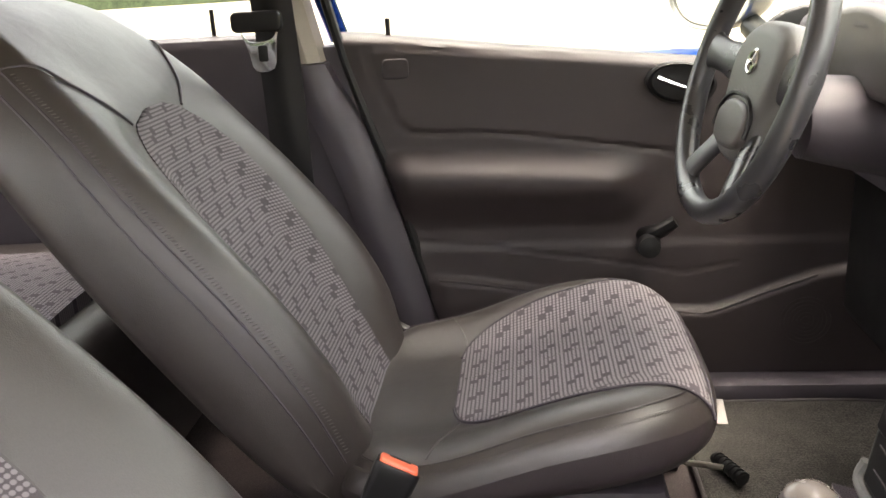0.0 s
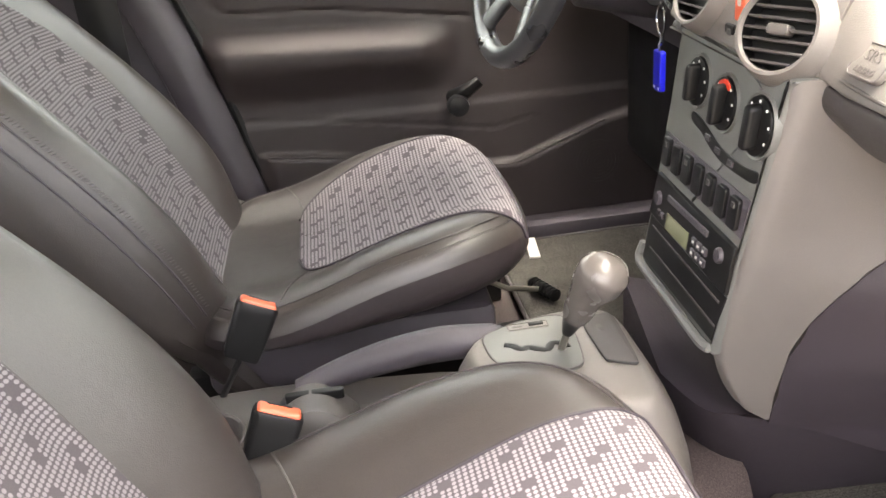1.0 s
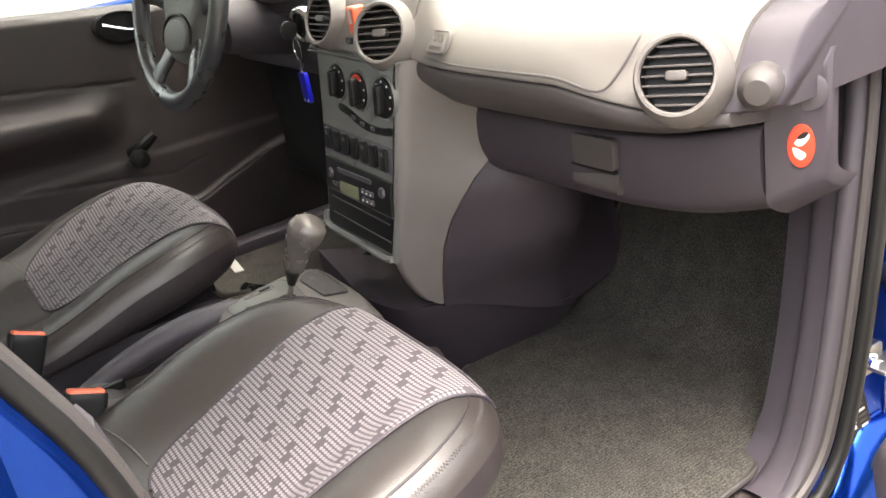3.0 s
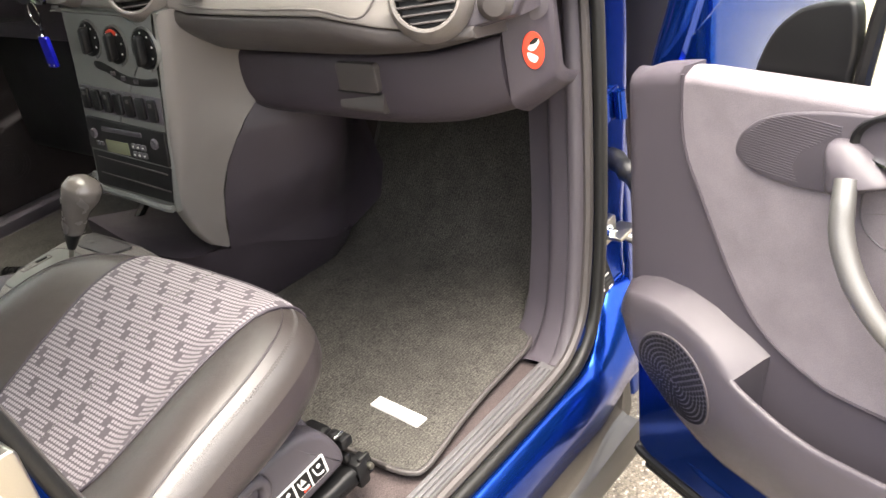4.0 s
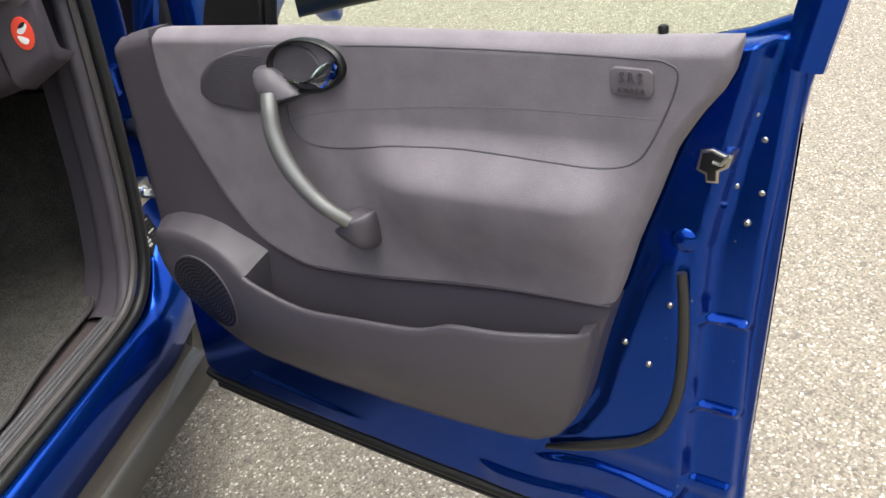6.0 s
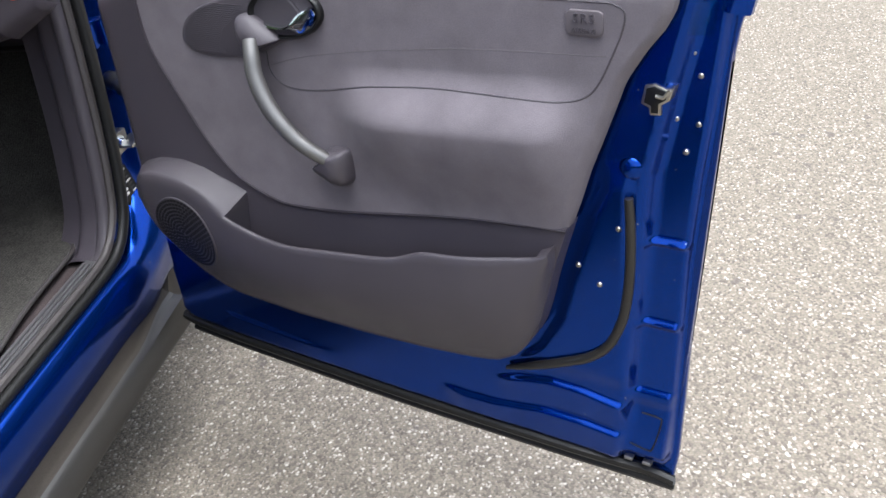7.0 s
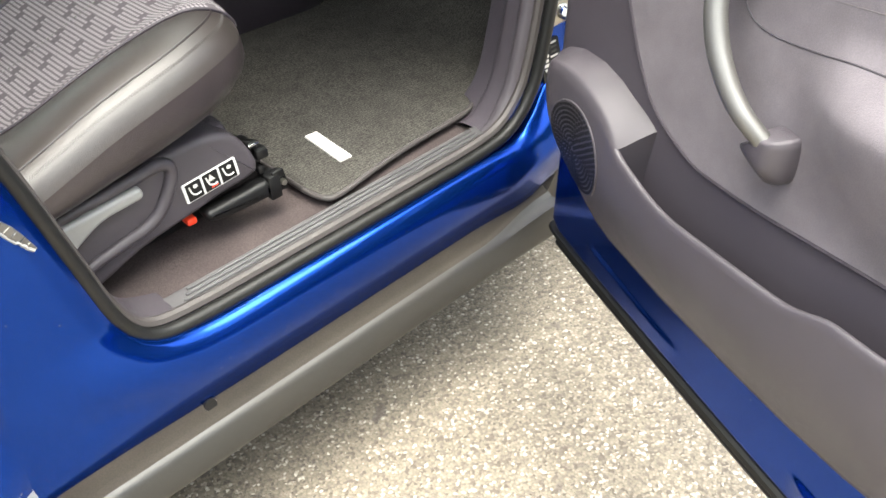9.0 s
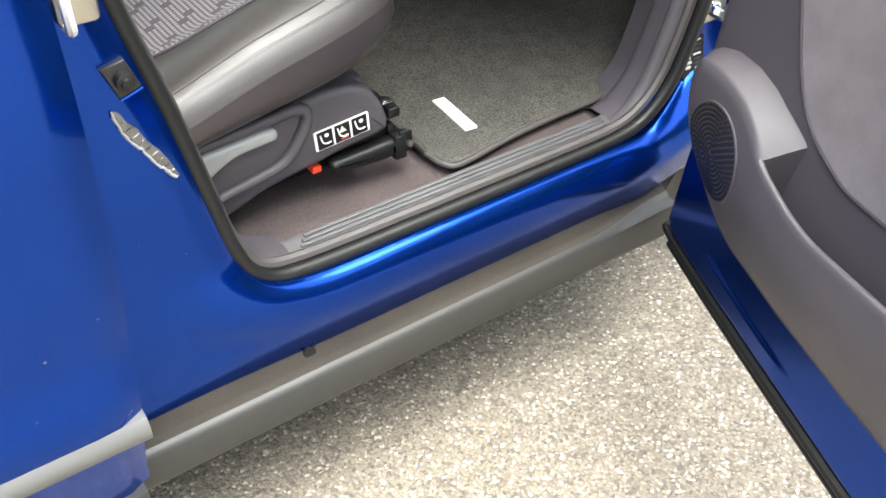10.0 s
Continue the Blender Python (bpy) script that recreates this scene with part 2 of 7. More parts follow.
BEIGE = mk("beige pillar trim", (0.42, 0.39, 0.33), rough=0.6, grain=0.06, big=0.1, bump=0.2)
GREENLCD = mk("olive display", (0.20, 0.21, 0.13), rough=0.25, grain=0.04, big=0.05, bump=0.0)
GASKET = mk("smoked rubber strip", (0.017, 0.016, 0.014), rough=0.42, grain=0.1, big=0.15, bump=0.1)
STEER = mk("worn black wheel leather", (0.038, 0.038, 0.041), rough=0.30, grain=0.06, scale=700, big=0.2, bscale=25, bump=0.15, bumpscale=800, cells=True, spec=0.8)
HUBGREY = mk("grey hub plastic", (0.125, 0.121, 0.115), rough=0.42, grain=0.06, big=0.1, bump=0.2, bumpscale=1500, cells=True)
RINGGREEN = mk("dark green horizon ring", (0.05, 0.07, 0.03), rough=0.8, grain=0.4, scale=6, big=0.25, bscale=0.8, bump=0.0, tone=(0.02, 0.03, 0.012))
KNOB = mk("polished grey knob", (0.118, 0.104, 0.096), rough=0.26, grain=0.05, big=0.15, bscale=40, bump=0.05)
ASPHALT = asphalt()
GLASS = glass("window glass", (0.83, 0.91, 0.82))


def wrinkles(m, scale, strength, distance):
    """Soft creases under the fine grain."""
    n, l = m.node_tree.nodes, m.node_tree.links
    b = n["Principled BSDF"]
    old = b.inputs["Normal"].links[0].from_socket
    tc, t, bp = n.new("ShaderNodeTexCoord"), n.new("ShaderNodeTexNoise"), n.new("ShaderNodeBump")
    t.inputs["Scale"].default_value, t.inputs["Detail"].default_value, t.inputs["Distortion"].default_value = scale, 2.0, 0.2
    l.new(tc.outputs["Object"], t.inputs["Vector"])
    l.new(t.outputs[0], bp.inputs["Height"])
    bp.inputs["Strength"].default_value, bp.inputs["Distance"].default_value = strength, distance
    l.new(old, bp.inputs["Normal"])
    l.new(bp.outputs[0], b.inputs["Normal"])


def ribbed(m, pitch, depth):
    """Rows of carpet pile."""
    n, l = m.node_tree.nodes, m.node_tree.links
    b = n["Principled BSDF"]
    old = b.inputs["Base Color"].links[0].from_socket
    tc, wv, mp, sc = n.new("ShaderNodeTexCoord"), n.new("ShaderNodeTexWave"), n.new("ShaderNodeMapRange"), n.new("ShaderNodeVectorMath")
    wv.bands_direction = "Y"
    wv.inputs["Scale"].default_value = 0.314 / pitch
    wv.inputs["Distortion"].default_value, wv.inputs["Detail Scale"].default_value = 1.5, 3.0
    mp.inputs[3].default_value, mp.inputs[4].default_value = 1 - depth, 1 + depth
    sc.operation = "SCALE"
    l.new(tc.outputs["Object"], wv.inputs["Vector"])
    l.new(wv.outputs["Fac"], mp.inputs[0])
    l.new(old, sc.inputs[0])
    l.new(mp.outputs[0], sc.inputs[3])
    l.new(sc.outputs[0], b.inputs["Base Color"])


wrinkles(LEATHER, 38, 0.16, 0.004)
wrinkles(VINYL, 34, 0.16, 0.004)
wrinkles(LILAC, 16, 0.18, 0.004)
ribbed(CARPET, 0.0052, 0.12)


# ---- mesh helpers ----
def sm(pts, n=6, closed=False):
    """A smooth line through the points."""
    p = [np.array(q, float) for q in pts]
    k, out = len(p), []
    for i in range(k if closed else k - 1):
        a, b, c, d = (p[(i - 1) % k], p[i], p[(i + 1) % k], p[(i + 2) % k]) if closed else (p[max(i - 1, 0)], p[i], p[i + 1], p[min(i + 2, k - 1)])
        for j in range(n):
            t = j / n
            out.append(0.5 * (2 * b + (c - a) * t + (2 * a - 5 * b + 4 * c - d) * t * t + (3 * b - a - 3 * c + d) * t**3))
    if not closed:
        out.append(p[-1])
    return out


def loft(rings, closed=True, caps=True):
    bm = bmesh.new()
    rows = [[bm.verts.new(Vector(q)) for q in r] for r in rings]
    m = len(rows[0])
    for a, b in zip(rows, rows[1:]):
        for i in range(m if closed else m - 1):
            j = (i + 1) % m
            bm.faces.new((a[i], a[j], b[j], b[i]))
    if caps and closed:
        bm.faces.new(rows[0])
        bm.faces.new(rows[-1])
    return bm


def shrink(line, d):
    """A closed outline moved inwards by d."""
    p = np.array(line, float)
    e = np.roll(p, -1, 0) - p
    ln = np.maximum(np.linalg.norm(e, axis=1, keepdims=True), 1e-9)
    nrm = np.stack([-e[:, 1], e[:, 0]], 1) / ln
    area = (p[:, 0] * np.roll(p[:, 1], -1) - np.roll(p[:, 0], -1) * p[:, 1]).sum()
    v = nrm + np.roll(nrm, 1, 0)
    v /= np.maximum(np.linalg.norm(v, axis=1, keepdims=True), 0.35)
    return p + v * d * (1 if area > 0 else -1)


XZ = lambda a, b, d: (a, d, b)  # noqa: E731
XY = lambda a, b, d: (a, b, d)  # noqa: E731
YZ = lambda a, b, d: (d, a, b)  # noqa: E731


def slab(line, d0, d1, bevel=0.002, ax=XZ, steps=3, both=True):
    """A plate with the outline line between the depths d0 and d1, its edges rounded."""
    s = 1 if d1 > d0 else -1
    rings = []
    if both and bevel:
        for k in range(steps):
            a = math.pi / 2 * k / steps
            rings.append((bevel * (1 - math.sin(a)), d0 + s * bevel * (1 - math.cos(a))))
    rings.append((0, d0 + (s * bevel if both else 0)))
    for k in range(steps + 1):
        a = math.pi / 2 * k / steps
        rings.append((bevel * (1 - math.cos(a)), d1 - s * bevel * (1 - math.sin(a))))
    return loft([[ax(a, b, d) for a, b in shrink(line, i)] for i, d in rings])


def rrect(cx, cy, w, h, r, n=4):
    out = []
    for k, (sx, sy) in enumerate(((1, 1), (-1, 1), (-1, -1), (1, -1))):
        for j in range(n + 1):
            a = math.pi / 2 * (k + j / n)
            out.append((cx + sx * (w / 2 - r) + r * math.cos(a), cy + sy * (h / 2 - r) + r * math.sin(a)))
    return out


def oval(cx, cy, a, b, n=28, turn=0.0):
    c, s = math.cos(turn), math.sin(turn)
    return [(cx + a * math.cos(t) * c - b * math.sin(t) * s, cy + a * math.cos(t) * s + b * math.sin(t) * c) for t in np.linspace(0, 2 * math.pi, n, endpoint=False)]


def tube(path, r, n=10, flat=1.0, closed=False, up=(0, 0, 1)):
    """A tube along a path; r may change along it; flat squeezes it across."""
    p = [np.array(q, float) for q in path]
    k = len(p)
    rad = np.interp(np.linspace(0, 1, k), np.linspace(0, 1, len(r)), r) if hasattr(r, "__len__") else [r] * k
    rings, side = [], None
    for i in range(k):
        t = (p[(i + 1) % k] - p[i - 1]) if closed else p[min(i + 1, k - 1)] - p[max(i - 1, 0)]
        t /= np.linalg.norm(t)
        if side is None:
            side = np.cross(t, up)
            if np.linalg.norm(side) < 1e-3:
                side = np.cross(t, (1, 0, 0))
        side = side - t * (side @ t)
        side /= np.linalg.norm(side)
        o = np.cross(side, t)
        rings.append([p[i] + rad[i] * (math.cos(a) * side + flat * math.sin(a) * o) for a in np.linspace(0, 2 * math.pi, n, endpoint=False)])
    if closed:
        rings.append(rings[0])
    bm = loft(rings, caps=not closed)
    if closed:
        bmesh.ops.remove_doubles(bm, verts=bm.verts[:], dist=1e-6)
    return bm


def sheet(f, nu, nv, back):
    """A thick sheet: f(s, t) gives its face, back(s, t) its other side."""
    A = [[f(i / nu, j / nv) for j in range(nv + 1)] for i in range(nu + 1)]
    B = [[back(i / nu, j / nv) for j in range(nv + 1)] for i in range(nu + 1)]
    rings = [A[i] + B[i][::-1] for i in range(nu + 1)]
    bm = loft(rings)
    return bm


def join(*bms):
    out = bmesh.new()
    for b in bms:
        me = bpy.data.meshes.new("tmp")
        b.to_mesh(me)
        b.free()
        out.from_mesh(me)
        bpy.data.meshes.remove(me)
    return out


def turned(prof, centre, axis, n=28):
    """A body of revolution: prof is rows of (radius, distance along the axis)."""
    c, ax = np.array(centre, float), np.array(axis, float)
    ax /= np.linalg.norm(ax)
    s = np.cross(ax, (0, 0, 1)) if abs(ax[2]) < 0.9 else np.cross(ax, (0, 1, 0))
    s /= np.linalg.norm(s)
    o = np.cross(ax, s)
    return loft([[c + ax * d + max(r, 1e-5) * (math.cos(a) * s + math.sin(a) * o) for a in np.linspace(0, 2 * math.pi, n, endpoint=False)] for r, d in prof])


def block(x0, x1, y0, y1, z0, z1, r=0.004):
    bm = slab(rrect((x0 + x1) / 2, (y0 + y1) / 2, x1 - x0, y1 - y0, min(r, (x1 - x0) / 2.1, (y1 - y0) / 2.1), 2), z0, z1, min(r, (z1 - z0) / 2.1), XY, 2)
    return bm


def thing(name, label, category, group="", at=(0, 0, 0), kind=""):
    ob = new(name)
    ob.location = at
    ob.empty_display_size = 0.05
    return tagged(ob, label, category, group, kind)


def part(name, bm, material, parent=None, label="", angle=38, m=None):
    """Links a bmesh as one mesh object under a thing or a part."""
    if m is not None:
        bmesh.ops.transform(bm, matrix=m, verts=bm.verts[:])
    bmesh.ops.recalc_face_normals(bm, faces=bm.faces[:])
    lim = radians(angle)
    for f in bm.faces:
        f.smooth = True
    for e in bm.edges:
        if len(e.link_faces) == 2 and e.calc_face_angle(0) > lim:
            e.smooth = False
    me = bpy.data.meshes.new(name)
    bm.to_mesh(me)
    bm.free()
    me.materials.append(material)
    ob = new(name, me)
    if parent is not None:
        ob.parent = parent
        if parent.parent is None:
            ob.matrix_parent_inverse = Matrix.Translation(parent.location).inverted()
    if label:
        ob["label"] = label
    return ob


def ip(x, pts):
    return float(np.interp(x, [p[0] for p in pts], [p[1] for p in pts]))


def hump(x, c, w):
    """1 at c, falling smoothly to 0 at a distance of w."""
    t = min(1.0, abs(x - c) / w)
    return (1 - t * t) ** 2


def sstep(a, b, x):
    t = min(1.0, max(0.0, (x - a) / (b - a)))
    return t * t * (3 - 2 * t)

# ---- ground and distance ----
bm = bmesh.new()
bmesh.ops.create_grid(bm, x_segments=4, y_segments=4, size=400)
tagged(part("ground", bm, ASPHALT), "weathered pale asphalt with exposed stone chips", "ground", kind="structure")

# unseen ring, added to block low sky and darken reflections in the paint
bm = loft([[(0.7 + r * math.cos(t) * k, 0.8 + r * math.sin(t) * k, z + 0.5 * math.sin(7 * t) * (z > 3)) for t in np.linspace(0, 2 * math.pi, 72, endpoint=False)] for r, k, z in ((55.0, 1, -0.1), (55.0, 1, 6.0), (55.5, 1, 13.0), (57.0, 1, 13.4), (58.0, 1, 6.0), (58.0, 1, -0.1))])
for f in [f for f in bm.faces if len(f.verts) > 4]:
    bm.faces.remove(f)
tagged(part("backdrop", bm, RINGGREEN), "unseen dark green ring added to darken the horizon in reflections", "hedge", kind="structure")

# ---- car body: the door opening on the near side ----
SEALY = 0.066
OPEN = sm([(0.325, 0.86), (0.352, 0.735), (0.376, 0.640), (0.398, 0.535), (0.418, 0.445), (0.445, 0.402), (0.50, 0.388), (0.65, 0.386),
           (0.85, 0.386), (0.98, 0.388), (1.035, 0.402), (1.075, 0.440), (1.096, 0.490), (1.115, 0.560), (1.132, 0.650), (1.151, 0.780),
           (1.160, 0.90), (1.140, 1.02), (1.05, 1.17), (0.88, 1.35), (0.70, 1.44), (0.45, 1.455), (0.26, 1.40), (0.235, 1.20), (0.272, 1.0)], 5, True)


def around(line, d):
    return [tuple(q) for q in shrink([(a, b) for a, b in line], -d)]


body = thing("hatchback", "blue car body with black door seals and dusty grey cladding", "car", at=(0.7, 0.8, 0.15))


seal = part("door_seal", tube([(x, SEALY, z) for x, z in around(OPEN, 0.002)], 0.0090, 10, closed=True), RUBBER, body, "black rubber door seal")
part("seal_lip", tube([(x, 0.082, z) for x, z in around(OPEN, -0.004)], 0.0075, 8, closed=True), ROLL, seal)

# sill: painted, rounded at its upper edge
prof = sm([(0.078, 0.380), (0.066, 0.3792), (0.053, 0.3770), (0.0435, 0.3705), (0.038, 0.360), (0.0362, 0.346), (0.0375, 0.322), (0.046, 0.288), (0.057, 0.255), (0.075, 0.235), (0.12, 0.235), (0.14, 0.30), (0.12, 0.375)], 4, True)
xs = np.linspace(0.58, 1.19, 24)
rings = []
for x in xs:
    up = 0.10 * sstep(1.02, 1.15, x) ** 1.5
    k = sstep(1.0, 1.14, x)
    row = []
    for y, z in prof:
        w = sstep(0.325, 0.383, z)
        row.append((x, y + 0.030 * w * k * (y < 0.09), z + up * (0.3 + 0.38 * w) * (y < 0.09)))
    rings.append(row)
part("sill", loft(rings), BLUE, body)

# B-pillar: one pressing with the sill; its rounded edge turns up round the corner and fades out
SILL_OUT = [(0.380 - z, y) for y, z in prof[:37]]
PILLAR_OUT = [(0.0, 0.068), (0.004, 0.061), (0.012, 0.056), (0.03, 0.052), (0.08, 0.049), (0.30, 0.050)]
B_IN = sm([(0.58, 0.380), (0.555, 0.380), (0.52, 0.381), (0.485, 0.385), (0.455, 0.394), (0.432, 0.412), (0.417, 0.441), (0.398, 0.525), (0.374, 0.635), (0.350, 0.735), (0.323, 0.86), (0.270, 1.0), (0.233, 1.2), (0.257, 1.42)], 8)
rings = []
for x, z in B_IN:
    if x > 0.545:
        end = (x, 0.235)
    elif z < 0.47:
        k = sstep(0.0, 1.0, ip(math.hypot(0.545 - x, z - 0.380), [(0.0, 0.0), (0.165, 1.0)]))
        end = (0.545 - 0.365 * min(1.0, 1.5 * k), 0.235 + 0.235 * max(0.0, 3.0 * k - 2.0))
    else:
        end = (0.18, z)
    run = math.hypot(end[0] - x, end[1] - z)
    w = sstep(0.455, 0.386, z)
    row = []
    for d, y in SILL_OUT:
        r = d if d < 0.052 else 0.052 + (d - 0.052) * (run - 0.052) / (0.145 - 0.052)
        r = min(r, run)
        yp = ip(r, PILLAR_OUT)
        row.append((x + (end[0] - x) * r / run, yp + (y - yp) * w * (1.0 if d < 0.06 else sstep(0.36, 0.145, run)), z + (end[1] - z) * r / run))
    rings.append(row + [(q[0], max(q[1] + 0.05, 0.10), q[2]) for q in reversed(row)])
part("pillar", loft(rings), BLUE, body)

# A-pillar: painted hinge face in front of the seal


def a_edge(z):
    return ip(z, [(0.25, 1.02), (0.385, 1.02), (0.402, 1.035), (0.44, 1.078), (0.49, 1.099), (0.56, 1.118), (0.65, 1.135), (0.78, 1.154), (0.9, 1.163), (1.02, 1.143)])


def a_face(s, t):
    z = 0.37 + 0.65 * s
    x = a_edge(z) - 0.006 + (0.17 + 0.03 * s) * t
    deep = ip(z, [(0.37, 0.072), (0.42, 0.078), (0.46, 0.092), (0.52, 0.100), (1.02, 0.102)])
    y = 0.070 + (deep - 0.070) * sstep(0.03, 0.22, t) + 0.03 * sstep(0.75, 1.0, t)
    return (x, y, z)


part("hinge_pillar", sheet(a_face, 36, 16, lambda s, t: (a_face(s, t)[0] + 0.006, a_face(s, t)[1] + 0.008, a_face(s, t)[2])), BLUE, body)
# front wing's rear edge with the wheel housing behind
part("front_wing", slab(sm([(1.32, 0.22), (1.30, 0.5), (1.315, 0.8), (1.36, 0.96), (1.9, 0.93), (2.0, 0.7), (1.95, 0.55), (1.86, 0.6), (1.7, 0.68), (1.55, 0.6), (1.45, 0.35)], 5, True), -0.02, 0.03, 0.012), BLUE, body)
part("inner_wing", block(1.25, 1.30, 0.115, 0.16, 0.15, 1.0, 0.01), BLUE, body)

# roof, rails and bulkheads that close the car
def roof_face(s, t):
    x = -1.15 + 2.05 * s
    y = 0.06 + 1.50 * t
    return (x, y, 1.50 + 0.05 * math.sin(math.pi * t) - 0.10 * sstep(0.75, 1.0, s) - 0.06 * sstep(0.3, 0.0, s))


part("roof", sheet(roof_face, 16, 12, lambda s, t: (roof_face(s, t)[0], roof_face(s, t)[1], roof_face(s, t)[2] - 0.03)), BLUE, body)
part("headliner", sheet(lambda s, t: (roof_face(s, t)[0], 0.10 + 1.42 * t, roof_face(s, t)[2] - 0.034), 12, 8, lambda s, t: (roof_face(s, t)[0], 0.10 + 1.42 * t, roof_face(s, t)[2] - 0.045)), BEIGE, body)
for y, dy in ((0.075, 0.05), (1.545, -0.05)):
    part("roof_rail", tube(sm([(1.27, y, 0.93), (1.12, y + dy * 0.3, 1.15), (0.92, y + dy, 1.36), (0.70, y + dy, 1.45), (0.3, y + dy, 1.47), (-0.6, y + dy, 1.46), (-1.1, y + dy, 1.30), (-1.25, y, 1.0)], 5), 0.028, 10), BLUE, body)
part("firewall", block(1.42, 1.46, 0.1, 1.52, 0.3, 0.95), GREYPLAST, body)
part("rear_bulkhead", block(-1.30, -1.26, 0.1, 1.52, 0.3, 1.0), GREYPLAST, body)
part("side_floor_beam", block(-1.2, 0.30, 0.06, 0.12, 0.25, 0.42), BLUE, body)

# cladding below the sill: a dusty ledge, a ridge and a face that leans in
cp = [(0.066, 0.286), (0.055, 0.280), (0.045, 0.268), (0.038, 0.259), (0.030, 0.256), (0.023, 0.251), (0.020, 0.242), (0.018, 0.225), (0.020, 0.204), (0.028, 0.194), (0.042, 0.192), (0.08, 0.2), (0.10, 0.235)]
CPS = [tuple(q) for q in sm(cp, 3, True)]
face, ledge = [], []
for x in np.linspace(-0.35, 1.10, 46):
    e = sstep(0.93, 1.08, x)
    row = [(x, y + 0.018 * e * (0.25 < z), z + 0.008 * e * (z > 0.243) - 0.004 * e) for y, z in CPS]
    face.append([(q[0], q[1], q[2] - (0.003 if k < 12 else 0.0)) for k, q in enumerate(row)])
    ledge.append(row[0:13] + [(p[0], p[1] + 0.001, p[2] - 0.006) for p in reversed(row[0:13])])
clad = part("sill_cladding", loft(face), CLAD, body, "dusty dark grey plastic sill cladding")
part("dusty_ledge", loft(ledge), DUST, clad, "brown dusty ledge")
part("wheel_arch_liner", sheet(lambda s, t: (1.085 + 0.12 * s, 0.045 + 0.05 * s + 0.10 * t, 0.250 + 0.03 * s - 0.05 * s * t), 8, 6, lambda s, t: (1.085 + 0.12 * s, 0.045 + 0.05 * s + 0.10 * t, 0.20 - 0.02 * s)), DUST, body)
part("drain_plug", turned([(0.0, -0.003), (0.008, -0.003), (0.009, 0.0), (0.009, 0.006)], (0.479, 0.048, 0.270), (0, 1, -0.3), 14), BLACK, body)

# sill cap of ridged plastic inside the seal
rings = []
ridge = [(0.079, 0.372), (0.079, 0.386)]
for k in range(9):
    y = 0.083 + k * 0.0030
    ridge += [(y, 0.3900)]
ridge += [(0.112, 0.3902), (0.118, 0.3905), (0.122, 0.389), (0.1245, 0.384), (0.1245, 0.370)]
for x in np.linspace(0.47, 1.012, 30):
    rings.append([(x, y, z) for y, z in ridge])
part("sill_cap", loft(rings), SILLCAP, body, "grey ridged plastic sill strip")
for k in range(4):
    y = 0.0895 + 0.0082 * k
    part("tread_rib", block(0.500 + 0.006 * k, 0.998, y - 0.0026, y + 0.0026, 0.389, 0.3930 + 0.0004 * (k % 2), 0.0013), SILLCAP, body)
# the smooth trim that runs on from the sill up both pillars, and the kick panel inside it
def kick(path, pr, name, material, label="", low=0.22, fade=0.30):
    rings = []
    k_ = len(path) - 1
    for i, (x, z) in enumerate(path):
        q = i / k_
        f = low + (1 - low) * sstep(0.0, fade, q)
        a, b = np.array(path[max(i - 1, 0)]), np.array(path[min(i + 1, k_)])
        t = (b - a) / np.linalg.norm(b - a)
        nx, nz = -t[1], t[0]
        rings.append([(x + nx * d * f, y, z + nz * d * f) for d, y in pr])
    return part(name, loft(rings), material, body, label)


A_LINE = [tuple(q) for q in sm([(1.010, 0.388), (1.035, 0.397), (1.069, 0.434), (1.090, 0.487), (1.109, 0.557), (1.126, 0.650), (1.145, 0.780), (1.154, 0.90), (1.134, 1.01)], 6)]
B_LINE = [tuple(q) for q in sm([(0.49, 0.388), (0.447, 0.407), (0.422, 0.45), (0.403, 0.535), (0.381, 0.640), (0.357, 0.735), (0.330, 0.86)], 5)]
kick(A_LINE, [tuple(q) for q in sm([(0.0, 0.086), (0.007, 0.089), (0.012, 0.094), (0.0135, 0.100), (0.012, 0.106), (0.006, 0.109), (-0.01, 0.109), (-0.012, 0.09)], 3, True)], "pillar_trim", GREYPLAST, "grey pillar trim")
kick(A_LINE[:-3], [tuple(q) for q in sm([(0.006, 0.1065), (0.005, 0.12), (0.002, 0.140), (-0.010, 0.150), (-0.035, 0.160), (-0.08, 0.172), (-0.16, 0.190), (-0.17, 0.22), (-0.04, 0.20), (-0.02, 0.17), (-0.008, 0.11)], 3, True)], "kick_panel", CARRIER, "dark purple grey kick panel", 0.30)
kick([(x, z) for x, z in B_LINE], [(0.0, 0.084), (-0.005, 0.092), (-0.007, 0.11), (-0.002, 0.14), (0.02, 0.14), (0.02, 0.086)], "pillar_trim", GREYPLAST, "", 0.3)

part("far_sill", block(-1.2, 1.35, 1.49, 1.62, 0.28, 0.42, 0.02), GREYPLAST, body)
# floor pan with its carpet, the toe board and the centre tunnel
def floor_face(s, t):
    x, y = -1.2 + 2.65 * s, 0.125 + 1.39 * t
    z = 0.376 + 0.30 * sstep(1.16, 1.52, x)
    return (x, y, z)


